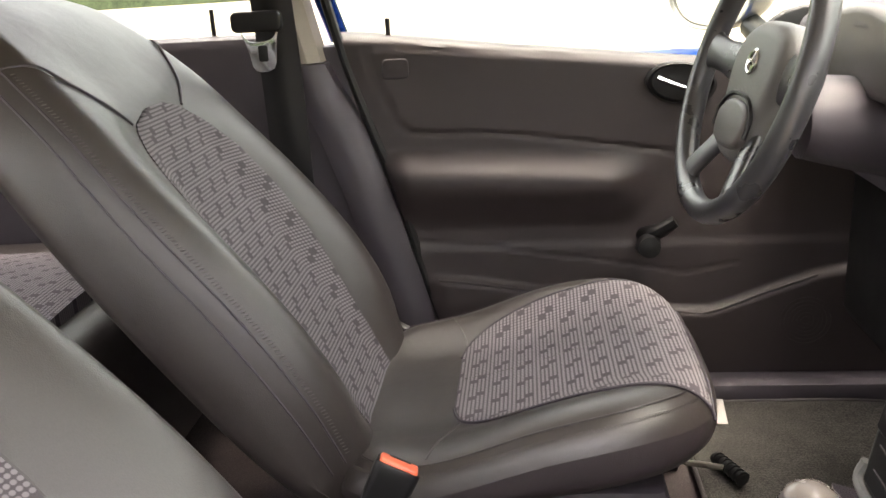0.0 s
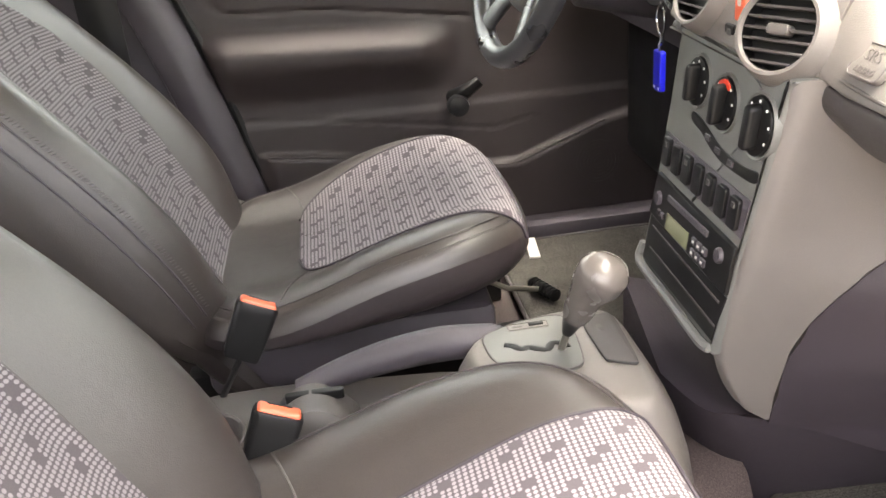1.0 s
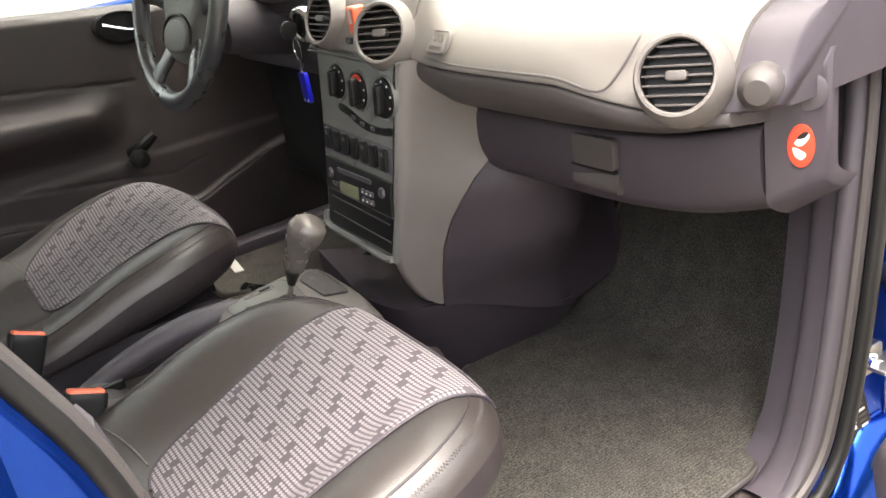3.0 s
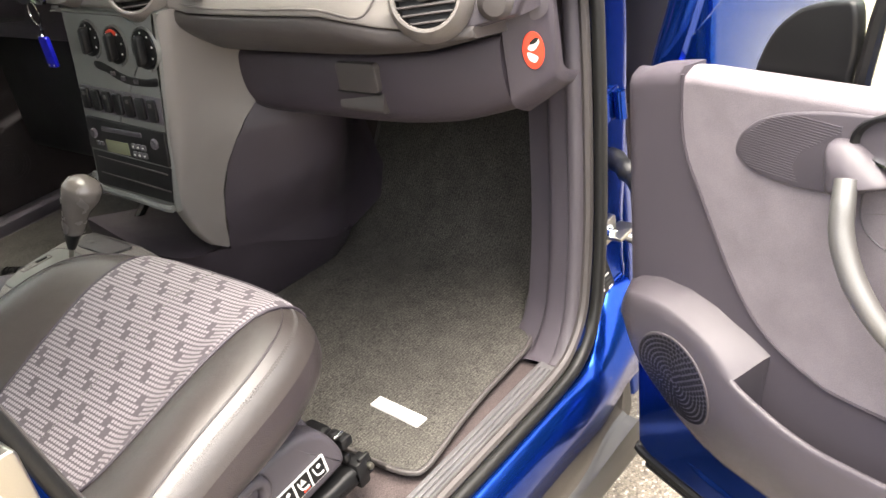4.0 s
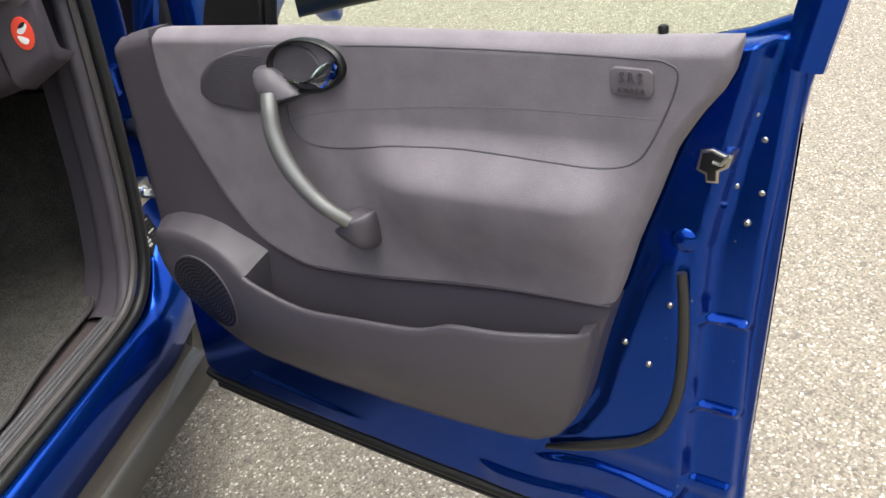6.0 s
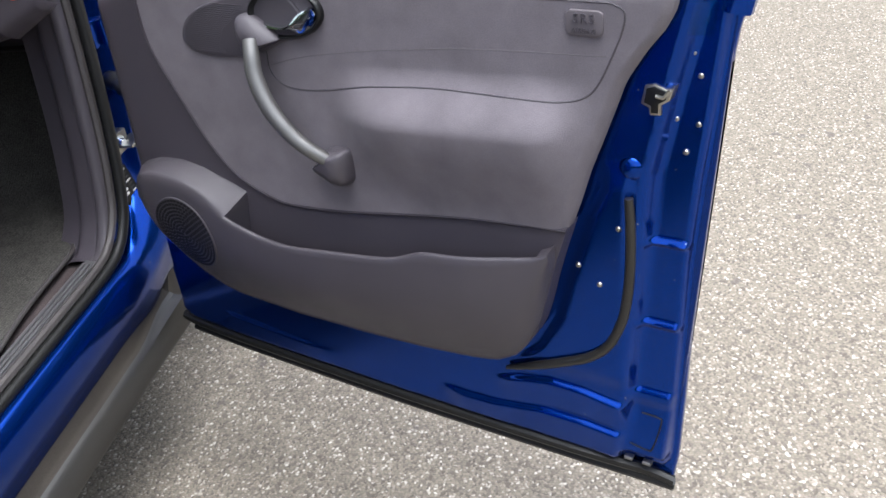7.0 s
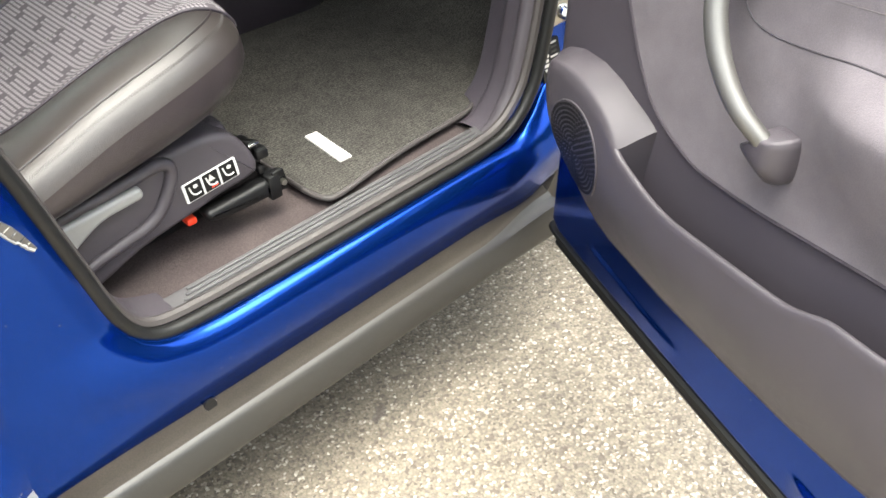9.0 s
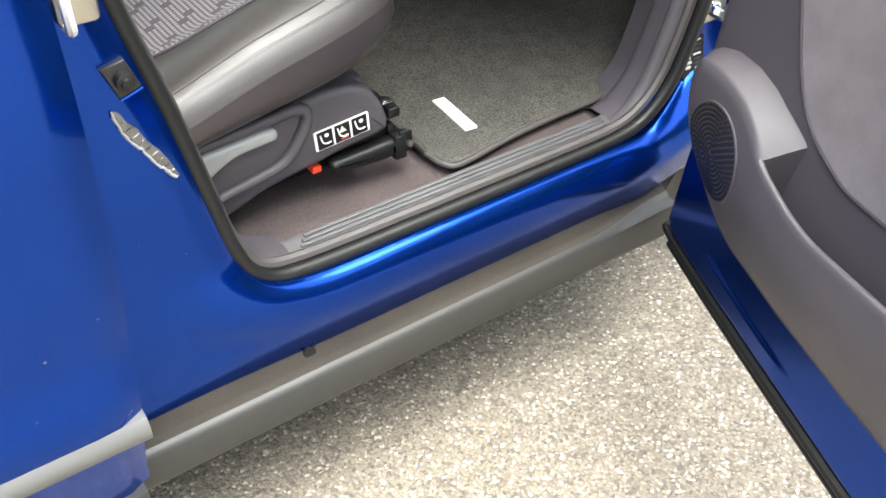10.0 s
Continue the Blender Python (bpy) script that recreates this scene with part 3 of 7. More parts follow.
tagged(part("floor", sheet(floor_face, 60, 10, lambda s, t: (floor_face(s, t)[0], floor_face(s, t)[1], floor_face(s, t)[2] - 0.12)), FLOORCARPET), "mauve grey carpeted car floor", "floor", kind="structure")
rows = []
for t in np.linspace(0, 1, 9):
    up = sm([(0.80, 0.70, 0.560), (0.822, 0.620, 0.558), (0.873, 0.600, 0.556), (0.945, 0.590, 0.532), (1.045, 0.588, 0.493), (1.12, 0.592, 0.465), (1.20, 0.66, 0.45)], 5)
    dn = sm([(0.84, 0.80, 0.376), (0.878, 0.722, 0.376), (0.912, 0.672, 0.376), (0.955, 0.660, 0.376), (1.045, 0.656, 0.376), (1.12, 0.658, 0.376), (1.20, 0.69, 0.376)], 5)
    k = t ** 1.3
    row = [tuple(np.array(a) * (1 - k) + np.array(b) * k - np.array((0, 0, (t - k) * 0.05))) for a, b in zip(up, dn)]
    rows.append([(x, y, max(z, 0.376)) for x, y, z in row] + [(1.20, 0.95, row[-1][2]), (0.84, 0.95, row[0][2])])
part("tunnel_trim", loft(rows), PURPLE, body, "purple grey plastic tunnel trim")
tun = [(0.60, 0.37), (0.61, 0.43), (0.63, 0.455), (0.67, 0.465), (0.86, 0.465), (0.90, 0.455), (0.92, 0.43), (0.93, 0.37)]
part("tunnel", loft([[(x, y, z) for y, z in tun] for x in np.linspace(-0.3, 0.88, 14)]), FLOORCARPET, body)

# latch striker, bolt plate and the torn foil on the B-pillar
part("striker_plate", slab(rrect(0.312, 0.785, 0.034, 0.060, 0.006), 0.030, 0.054, 0.002), STEEL, body)
part("striker", tube(sm([(0.302, 0.05, 0.800), (0.301, 0.016, 0.796), (0.300, 0.010, 0.785), (0.300, 0.010, 0.770), (0.301, 0.016, 0.758), (0.302, 0.05, 0.754)], 4), 0.0045, 8), BADGE, body, "worn pale steel striker loop")
buf = part("buffer_plate", slab([(0.320, 0.705), (0.342, 0.709), (0.352, 0.681), (0.331, 0.674)], 0.046, 0.058, 0.002), GASKET, body)
part("buffer_screw", turned([(0.0, -0.004), (0.004, -0.004), (0.005, -0.001), (0.008, 0.0), (0.0085, 0.004), (0.009, 0.012)], (0.337, 0.038, 0.692), (0, 1, 0), 14), RUBBER, buf)
part("plate_edge", tube([(0.332, 0.049, 0.671), (0.353, 0.049, 0.678)], 0.0016, 6), BLUE, buf)
random.seed(12)
foil = part("torn_foil", slab([(0.322, 0.664), (0.328, 0.660), (0.333, 0.648), (0.340, 0.640), (0.347, 0.623), (0.356, 0.610), (0.362, 0.597), (0.369, 0.578), (0.365, 0.577), (0.357, 0.590), (0.350, 0.599), (0.341, 0.617), (0.334, 0.628), (0.326, 0.645)], 0.0520, 0.0492, 0.0006), SATIN, body, "torn scrap of silvery foil")
# a ragged pale border and creases across the dark adhesive
edge = sm([(0.3215, 0.0490, 0.663), (0.3255, 0.0488, 0.644), (0.3335, 0.0488, 0.627), (0.3410, 0.0486, 0.616), (0.3500, 0.0487, 0.598), (0.3570, 0.0487, 0.589), (0.3660, 0.0490, 0.576)], 5)
part("foil_border", tube([(x + random.uniform(-0.0007, 0.0007), y, z + random.uniform(-0.0008, 0.0008)) for x, y, z in edge], [0.0006] + [random.uniform(0.0010, 0.0024) for _ in range(22)] + [0.0005], 6), PALESILVER, foil)
for k in range(9):
    t = (k + 0.5) / 9
    x, z = 0.327 + 0.038 * t, 0.654 - 0.072 * t
    w = random.uniform(0.0016, 0.0040)
    part("foil_crease", tube([(x - w, 0.0490, z - 0.5 * w), (x, 0.0487, z + random.uniform(-0.001, 0.001)), (x + w, 0.0490, z + random.uniform(0.2, 1.2) * w)], [0.0003, random.uniform(0.0006, 0.0012), 0.0003], 6), (SATIN, CLAD, STEEL)[k % 3], foil)
# type plate on the hinge pillar
plate_m = Matrix.Translation((1.143, 0.0855, 0.456)) @ Euler((radians(-15), 0, 0)).to_matrix().to_4x4()
plate = part("type_plate", slab(rrect(0, 0, 0.044, 0.066, 0.003), -0.0012, 0.014, 0.0004), BLACK, body, "black type plate with pale print", m=plate_m)
random.seed(4)
for r in range(9):
    w0 = random.uniform(0.014, 0.020)
    part("print_bar", slab(rrect(0.010 - random.uniform(0, 0.003), 0.027 - r * 0.0067, w0 * 0.8, 0.0028, 0.0005, 1), -0.0018, -0.0008, 0.0001), CLAD if r % 3 else BADGE, plate, m=plate_m)
    if r in (2, 3, 4, 5):
        part("print_bar", slab(rrect(-0.011, 0.024 - r * 0.0067, 0.010 if r % 2 else 0.014, 0.0042, 0.0005, 1), -0.0018, -0.0008, 0.0001), BADGE, plate, m=plate_m)
# hinge and cable boot between pillar and door
hinge = part("door_hinge", join(block(1.140, 1.185, 0.080, 0.100, 0.512, 0.549, 0.004), block(1.150, 1.20, 0.055, 0.085, 0.524, 0.530, 0.002)), STEEL, body, "worn steel door hinge")
part("bolt", turned([(0, -0.008), (0.006, -0.008), (0.0075, -0.005), (0.0075, 0.0), (0.011, 0.0), (0.011, 0.004)], (1.157, 0.079, 0.534), (0.3, 1, 0.1), 12), CHROME, hinge)
part("hinge_arm", tube(sm([(1.163, 0.085, 0.528), (1.175, 0.060, 0.520), (1.172, 0.035, 0.512)], 4), [0.007, 0.006, 0.007], 8), STEEL, hinge)
part("door_hinge", join(block(1.175, 1.215, 0.075, 0.105, 0.69, 0.735, 0.004), turned([(0, -0.02), (0.009, -0.02), (0.009, 0.02), (0, 0.02)], (1.20, 0.068, 0.712), (0, 0, 1), 12)), BLUE, body)
part("cable_boot", tube(sm([(1.215, 0.10, 0.625), (1.195, 0.07, 0.622), (1.18, 0.045, 0.615), (1.16, 0.02, 0.61)], 5), [0.013, 0.017, 0.013, 0.017, 0.013, 0.016, 0.012], 10), RUBBER, body)

# ---- rear door, closed, at the edge of view ----
rear = thing("closed_rear_door", "closed blue rear car door with a silver rubbing strip", "car door", at=(-0.1, 0.0, 0.25))


def rd(s, t):
    x = 0.278 - 0.95 * s
    z = 0.262 + 0.78 * t
    x += (0.012 * (t - 0.4) - 0.020 * sstep(0.45, 0.0, t)) * (1 - s)
    y = -0.004 - 0.030 * math.sin(math.pi * min(1, max(0, (z - 0.2) / 1.0))) - 0.012 * sstep(0.0, 0.03, s) - 0.006 * hump(z, 0.72, 0.10)
    # swage line over the rubbing strip
    y -= 0.013 * sstep(0.462, 0.425, z) * sstep(0.262, 0.40, z)
    return (x, y, z)


part("outer_skin", sheet(rd, 40, 30, lambda s, t: (rd(s, t)[0] - 0.003, 0.035, rd(s, t)[2])), BLUE, rear)
part("rubbing_strip", loft([[(x, -0.039 + a, 0.375 + b) for a, b in ((0.02, -0.017), (-0.006, -0.016), (-0.012, -0.008), (-0.012, 0.008), (-0.006, 0.016), (0.02, 0.017))] for x in (0.262, 0.255, 0.0, -0.66)]), STRIPGREY, rear, "silver grey rubbing strip")
part("lower_cladding", loft([[(x, y - 0.012, z) for y, z in ((0.03, 0.20), (-0.01, 0.205), (-0.018, 0.22), (-0.016, 0.262), (0.03, 0.268))] for x in (0.245, 0.1, -0.66)]), CLAD, rear)
part("rear_glass", slab(rrect(-0.2, 1.22, 0.86, 0.36, 0.06), 0.03, 0.036, 0.001), GLASS, rear).visible_shadow = False

# ---- open front passenger door, in its own frame: a along it, y away from the cabin, z up ----
DN = Vector((-0.9333, 0.3511, 0.0750)).normalized()
DU = Vector((-0.3521, -0.9360, 0.0))
DW = DN.cross(DU).normalized()
if DW.z < 0:
    DW = -DW
DOOR = Matrix.Translation((0.9975, 0.0073, 0.0)) @ Matrix((DU, -DN, DW)).transposed().to_4x4()
door = thing("passenger_door", "open blue car door with lilac grey fabric and dark pocket", "car door", at=tuple(DOOR @ Vector((0.03, 0.05, 0.22))))


def dpart(name, bm, material, parent=None, label="", angle=38):
    return part(name, bm, material, parent or door, label, angle, DOOR)


TOP = [(0.0, 0.80), (0.04, 0.81), (0.054, 0.828), (0.09, 0.838), (0.133, 0.844), (0.358, 0.858), (0.568, 0.865), (0.728, 0.870), (0.849, 0.878)]
SEAM = [(0.109, 0.80), (0.111, 0.771), (0.120, 0.742), (0.137, 0.712), (0.160, 0.671), (0.182, 0.634), (0.201, 0.608), (0.221, 0.587), (0.243, 0.572), (0.267, 0.562), (0.295, 0.554), (0.323, 0.550), (0.408, 0.556), (0.50, 0.570), (0.612, 0.586), (0.735, 0.595)]
REAR = [(0.735, 0.595), (0.745, 0.625), (0.757, 0.666), (0.774, 0.712), (0.795, 0.772), (0.816, 0.806), (0.834, 0.829), (0.845, 0.852), (0.849, 0.876)]
BOT = [(0.013, 0.52), (0.022, 0.480), (0.037, 0.45), (0.055, 0.428), (0.077, 0.410), (0.115, 0.388), (0.15, 0.374), (0.183, 0.367), (0.30, 0.361), (0.425, 0.362), (0.52, 0.366), (0.596, 0.373), (0.635, 0.380), (0.665, 0.398), (0.685, 0.426), (0.697, 0.452), (0.705, 0.483), (0.712, 0.515), (0.722, 0.552), (0.735, 0.595)]

# painted inner pressing, with a deep step to the outer flange at its free edge
P_LOW = [(-0.01, 0.266), (0.02, 0.250), (0.15, 0.243), (0.45, 0.237), (0.75, 0.238), (0.86, 0.232)]
P_TOP = [(-0.01, 0.79), (0.1, 0.812), (0.3, 0.830), (0.6, 0.843), (0.8, 0.856), (0.89, 0.874)]
P_END = [(0.22, 0.853), (0.30, 0.856), (0.45, 0.860), (0.60, 0.864), (0.70, 0.872), (0.82, 0.886), (0.88, 0.893)]
P_STEP = [(0.22, 0.796), (0.30, 0.806), (0.42, 0.813), (0.55, 0.819), (0.66, 0.826), (0.76, 0.846), (0.875, 0.872)]
CHANNEL = [(0.23, 0.050), (0.248, 0.047), (0.258, 0.0375), (0.268, 0.0375), (0.330, 0.0485), (0.345, 0.045), (0.353, 0.0450), (0.360, 0.0505), (0.452, 0.0500), (0.460, 0.0450), (0.467, 0.0505), (0.566, 0.0510), (0.572, 0.0460), (0.579, 0.0520), (0.9, 0.0520)]
RIBS = (([(0.605, 0.322), (0.656, 0.338), (0.698, 0.346), (0.740, 0.345), (0.80, 0.336)], 0.605, 0.650, 0.045, 0.0070),
        ([(0.515, 0.282), (0.564, 0.279), (0.611, 0.281), (0.681, 0.293), (0.740, 0.293), (0.80, 0.288)], 0.515, 0.560, 0.040, 0.0070))


def terrace(a, z, line, a0, a1, fall, h):
    """A pressed ledge along a line, that faces up and fades out below."""
    zl = ip(a, line)
    return h * sstep(a0, a1, a) * sstep(0.803, 0.790, a) * sstep(zl + 0.0045, zl - 0.0045, z) * min(1.0, max(0.0, 1 - (zl - 0.0045 - z) / fall))


@functools.lru_cache(maxsize=None)
def pressing(s, t):
    a1 = ip(0.23 + 0.65 * t, P_END)
    a = -0.010 + (a1 + 0.010) * (1 - (1 - s) ** 1.35)
    z0, z1 = ip(a, P_LOW), ip(a, P_TOP)
    z = z0 + (z1 - z0) * t ** 1.25
    y = 0.030
    for rib in RIBS:
        y -= terrace(a, z, *rib)
    fl = ip(a, [(0.10, 0.292), (0.16, 0.287), (0.24, 0.281), (0.325, 0.277)])
    y -= 0.0022 * sstep(0.09, 0.12, a) * sstep(0.34, 0.26, a) * sstep(fl + 0.005, fl - 0.005, z) * min(1.0, max(0.0, 1 - (fl - 0.005 - z) / 0.03))
    # a low ridge that follows the trim's end
    ra = ip(z, [(0.30, 0.60), (0.37, 0.655), (0.40, 0.684), (0.45, 0.712), (0.51, 0.726), (0.60, 0.752), (0.64, 0.770)])
    y -= 0.005 * sstep(ra - 0.006, ra + 0.008, a) * sstep(0.355, 0.385, z) * sstep(0.68, 0.64, z) * sstep(0.806, 0.790, a)
    ac = ip(z, P_STEP)
    c = ip(z, CHANNEL)
    y += (c - y) * sstep(ac - 0.016, ac + 0.002, a)
    y += (0.064 - y) * sstep(a1 - 0.009, a1 - 0.001, a)
    e = min(1.0, max(0.0, min(z - z0, a + 0.010, (z1 - z) * 2) / 0.012))
    return (a, y + 0.014 * (1 - math.sqrt(1 - (1 - e) ** 2)), z)


shell = dpart("inner_pressing", sheet(pressing, 170, 300, lambda s, t: (pressing(s, t)[0], 0.067, pressing(s, t)[2])), BLUE, label="glossy blue pressed steel")
flange = [(-0.02, 0.255), (0.0, 0.236), (0.2, 0.229), (0.45, 0.225), (0.70, 0.226), (0.835, 0.229), (0.853, 0.238), (0.858, 0.30), (0.862, 0.45), (0.866, 0.6), (0.874, 0.70), (0.888, 0.82), (0.900, 0.890), (0.80, 0.860), (0.60, 0.846), (0.3, 0.833), (0.1, 0.815), (-0.01, 0.80), (-0.026, 0.6), (-0.024, 0.4)]
outer = dpart("outer_skin", slab(sm([(a + 0.004 * sstep(0.75, 0.85, a), z - 0.020 * sstep(0.30, 0.22, z) * sstep(0.5, 0.8, a)) for a, z in flange], 4, True), 0.064, 0.082, 0.006, steps=4), BLUE)
dpart("recess_line", tube(sm([(0.804, 0.0375, 0.272), (0.828, 0.0372, 0.268), (0.835, 0.0380, 0.275), (0.842, 0.0450, 0.312), (0.838, 0.0460, 0.319), (0.816, 0.0462, 0.320)], 4), 0.0011, 6), BLACK, shell)
for a in (0.801, 0.826):
    dpart("seal_clip", slab(rrect(a, 0.240, 0.012, 0.005, 0.0015), 0.052, 0.040, 0.001), SATIN, shell)
dpart("dimple", turned([(0, -0.006), (0.008, -0.005), (0.014, -0.001), (0.017, 0.006)], (0.797, 0.031, 0.668), (0, 1, 0), 18), BLUE, shell)
# bottom seal lip
bseal = dpart("bottom_seal", tube(sm([(-0.012, 0.048, 0.246), (0.0, 0.040, 0.242), (0.15, 0.037, 0.2355), (0.45, 0.037, 0.2295), (0.7, 0.037, 0.231), (0.775, 0.042, 0.228), (0.822, 0.056, 0.216), (0.856, 0.064, 0.203)], 6), 0.0080, 8, 1.2), RUBBER, label="black rubber bottom seal")
dpart("seal_lip", tube(sm([(0.0, 0.046, 0.224), (0.15, 0.046, 0.2165), (0.45, 0.046, 0.2105), (0.7, 0.046, 0.212), (0.78, 0.052, 0.208), (0.824, 0.060, 0.200), (0.857, 0.068, 0.192)], 6), 0.0080, 8), RUBBER, bseal)
# drain strip of black rubber
dpart("rubber_strip", tube(sm([(0.799, 0.022, 0.636), (0.802, 0.022, 0.60), (0.803, 0.022, 0.55), (0.800, 0.022, 0.50), (0.793, 0.022, 0.465), (0.778, 0.022, 0.43), (0.753, 0.022, 0.405), (0.715, 0.022, 0.385), (0.67, 0.022, 0.365), (0.634, 0.024, 0.350)], 5), [0.0052, 0.0060, 0.0062, 0.0062, 0.0062, 0.0065, 0.0062, 0.003], 10), GASKET, label="black rubber seal strip")
for a, y, z in ((0.787, 0.0245, 0.594), (0.765, 0.0245, 0.514), (0.738, 0.0245, 0.535), (0.852, 0.052, 0.797), (0.861, 0.053, 0.773), (0.851, 0.050, 0.688), (0.838, 0.052, 0.724), (0.862, 0.053, 0.72)):
    dpart("screw", turned([(0, -0.002), (0.002, -0.002), (0.0032, -0.001), (0.0038, 0.0005), (0.0038, 0.004)], (a, y, z), (0, 1, 0), 12), STEEL)
# latch cut-out
latch = dpart("latch", slab([(0.811, 0.766), (0.822, 0.769), (0.834, 0.764), (0.842, 0.766), (0.838, 0.752), (0.829, 0.746), (0.829, 0.735), (0.817, 0.734), (0.816, 0.742), (0.807, 0.746)], 0.050, 0.0265, 0.002), STEEL, label="worn steel lock cut-out")
dpart("latch_recess", slab([(0.8135, 0.7635), (0.822, 0.766), (0.836, 0.761), (0.834, 0.753), (0.8265, 0.748), (0.8265, 0.7375), (0.819, 0.7375), (0.8185, 0.745), (0.811, 0.748)], 0.040, 0.0255, 0.0006), BLACK, latch)
dpart("latch_claw", tube([(0.824, 0.0245, 0.757), (0.832, 0.0235, 0.756), (0.8385, 0.0245, 0.7645)], 0.0022, 6), STEEL, latch)


def between(lo, hi, a):
    return ip(a, lo), ip(a, hi)


def groove(a, z, line, w, depth):
    """A cut along a polyline."""
    best = 9.0
    for (a0, z0), (a1, z1) in zip(line, line[1:]):
        da, dz = a1 - a0, z1 - z0
        t = min(1, max(0, ((a - a0) * da + (z - z0) * dz) / (da * da + dz * dz + 1e-12)))
        best = min(best, math.hypot(a - a0 - t * da, z - z0 - t * dz))
    return depth * max(0.0, 1 - best / w) if best < w else 0.0


INSERT = [tuple(q) for q in sm([(0.426, 0.8455), (0.52, 0.8505), (0.632, 0.8545), (0.765, 0.857), (0.790, 0.855), (0.800, 0.846), (0.794, 0.82), (0.775, 0.777), (0.760, 0.759), (0.735, 0.752), (0.688, 0.751), (0.60, 0.750), (0.555, 0.748), (0.481, 0.740), (0.42, 0.727), (0.375, 0.722), (0.345, 0.727), (0.329, 0.745), (0.330, 0.775)], 4)]
FOLD = [(0.333, 0.750), (0.39, 0.766), (0.487, 0.782), (0.627, 0.797), (0.781, 0.803)]


def panel_y(a, z):
    """Relief of the fabric: the padded arm rest, the insert with its sewn edge and a fold."""
    y = -0.004
    # arm rest bolster
    za = 0.716 + 0.05 * (a - 0.45)
    up = sstep(za + 0.048, za - 0.022, z) * sstep(0.575, za - 0.010, z)
    al = sstep(0.405, 0.52, a) * sstep(0.785, 0.70, a)
    y -= 0.034 * up * al
    # rounded top edge and rear edge
    d = ip(a, TOP) - z
    y += 0.016 * (1 - min(1, max(0, d) / 0.016)) ** 2
    dr = ip(z, [(q[1], q[0]) for q in REAR]) - a if z > 0.595 else 0.735 - a
    y += 0.010 * (1 - min(1, max(0, dr) / 0.012)) ** 2
    return y


LOWF = [(0.109, 0.775)] + SEAM[1:] + REAR[1:]
cols = sorted(set(np.round(np.concatenate([np.linspace(0.110, 0.848, 150), [0.111, 0.735, 0.757]]), 4)))
F, Bk = [], []
for a in cols:
    lo, hi = between(LOWF, TOP, a)
    hi = max(hi, lo + 0.002)
    zz = [lo + (hi - lo) * j / 110 for j in range(111)]
    F.append([(a, panel_y(a, z), z) for z in zz])
    Bk.append([(a, 0.020, z) for z in zz])
fabric = dpart("fabric_panel", loft([f + b[::-1] for f, b in zip(F, Bk)]), LILAC, label="lilac grey brushed fabric", angle=50)
dpart("sewn_seam", tube([(a, panel_y(a, z) + 0.0004, z) for a, z in INSERT], 0.0012, 6), GREYPLAST, fabric, "dark sewn seam")
dpart("fold_line", tube([(a, panel_y(a, z) + 0.0005, z) for a, z in sm(FOLD, 6)], 0.0008, 6), SIGNGREY, fabric)
dpart("seam_piping", tube([(a, -0.004, z) for a, z in sm([(0.110, 0.835)] + [tuple(q) for q in SEAM[::1]], 3)], 0.0022, 6), PURPLE, fabric)
# SRS airbag badge: raised letters in the cloth
def letters(text, size, parent, m, material, name="lettering", depth=0.0006, space=1.0):
    cu = bpy.data.curves.new("text", "FONT")
    cu.body, cu.size, cu.extrude, cu.align_x, cu.align_y, cu.space_character = text, size, depth, "CENTER", "CENTER", space
    cu.resolution_u = 2
    tmp = new("text", cu)
    dg = bpy.context.evaluated_depsgraph_get()
    me = bpy.data.meshes.new_from_object(tmp.evaluated_get(dg))
    bpy.data.objects.remove(tmp)
    bm = bmesh.new()
    bm.from_mesh(me)
    bpy.data.meshes.remove(me)
    return part(name, bm, material, parent, "", 38, m)


TXT = Matrix.Rotation(radians(90), 4, "X")
badge = dpart("airbag_badge", slab(rrect(0.7585, 0.836, 0.040, 0.026, 0.006), 0.0, -0.0075, 0.0012), SIGNGREY, fabric, "embossed grey badge")
letters("SRS", 0.014, badge, DOOR @ Matrix.Translation((0.7585, -0.0082, 0.8405)) @ TXT, GREYPLAST, space=1.15)
letters("AIRBAG", 0.0068, badge, DOOR @ Matrix.Translation((0.7585, -0.0082, 0.8285)) @ TXT, GREYPLAST, space=1.15)

# dark plastic carrier: the front of the panel and the band under the fabric
LOWTOP = [(0.013, 0.82), (0.03, 0.822), (0.045, 0.828), (0.054, 0.832), (0.09, 0.840), (0.109, 0.843), (0.1095, 0.80)] + SEAM[1:]
F, Bk = [], []
for a in sorted(set(np.round(np.concatenate([np.linspace(0.013, 0.735, 90), [0.109, 0.1095, 0.111]]), 4))):
    lo, hi = between(BOT, LOWTOP, a)
    hi = max(hi, lo + 0.002)
    zz = [lo + (hi - lo) * j / 40 for j in range(41)]
    def fy(a, z):
        y = -0.002
        y += 0.012 * (1 - min(1, (a - 0.013) / 0.02)) ** 2
        if a < 0.109:
            y += 0.014 * (1 - min(1, max(0, hi - z) / 0.014)) ** 2
        return y
    F.append([(a, fy(a, z), z) for z in zz])
    Bk.append([(a, 0.030, z) for z in zz])
carrier = dpart("plastic_carrier", loft([f + b[::-1] for f, b in zip(F, Bk)]), CARRIER, label="dark purple grey plastic", angle=50)

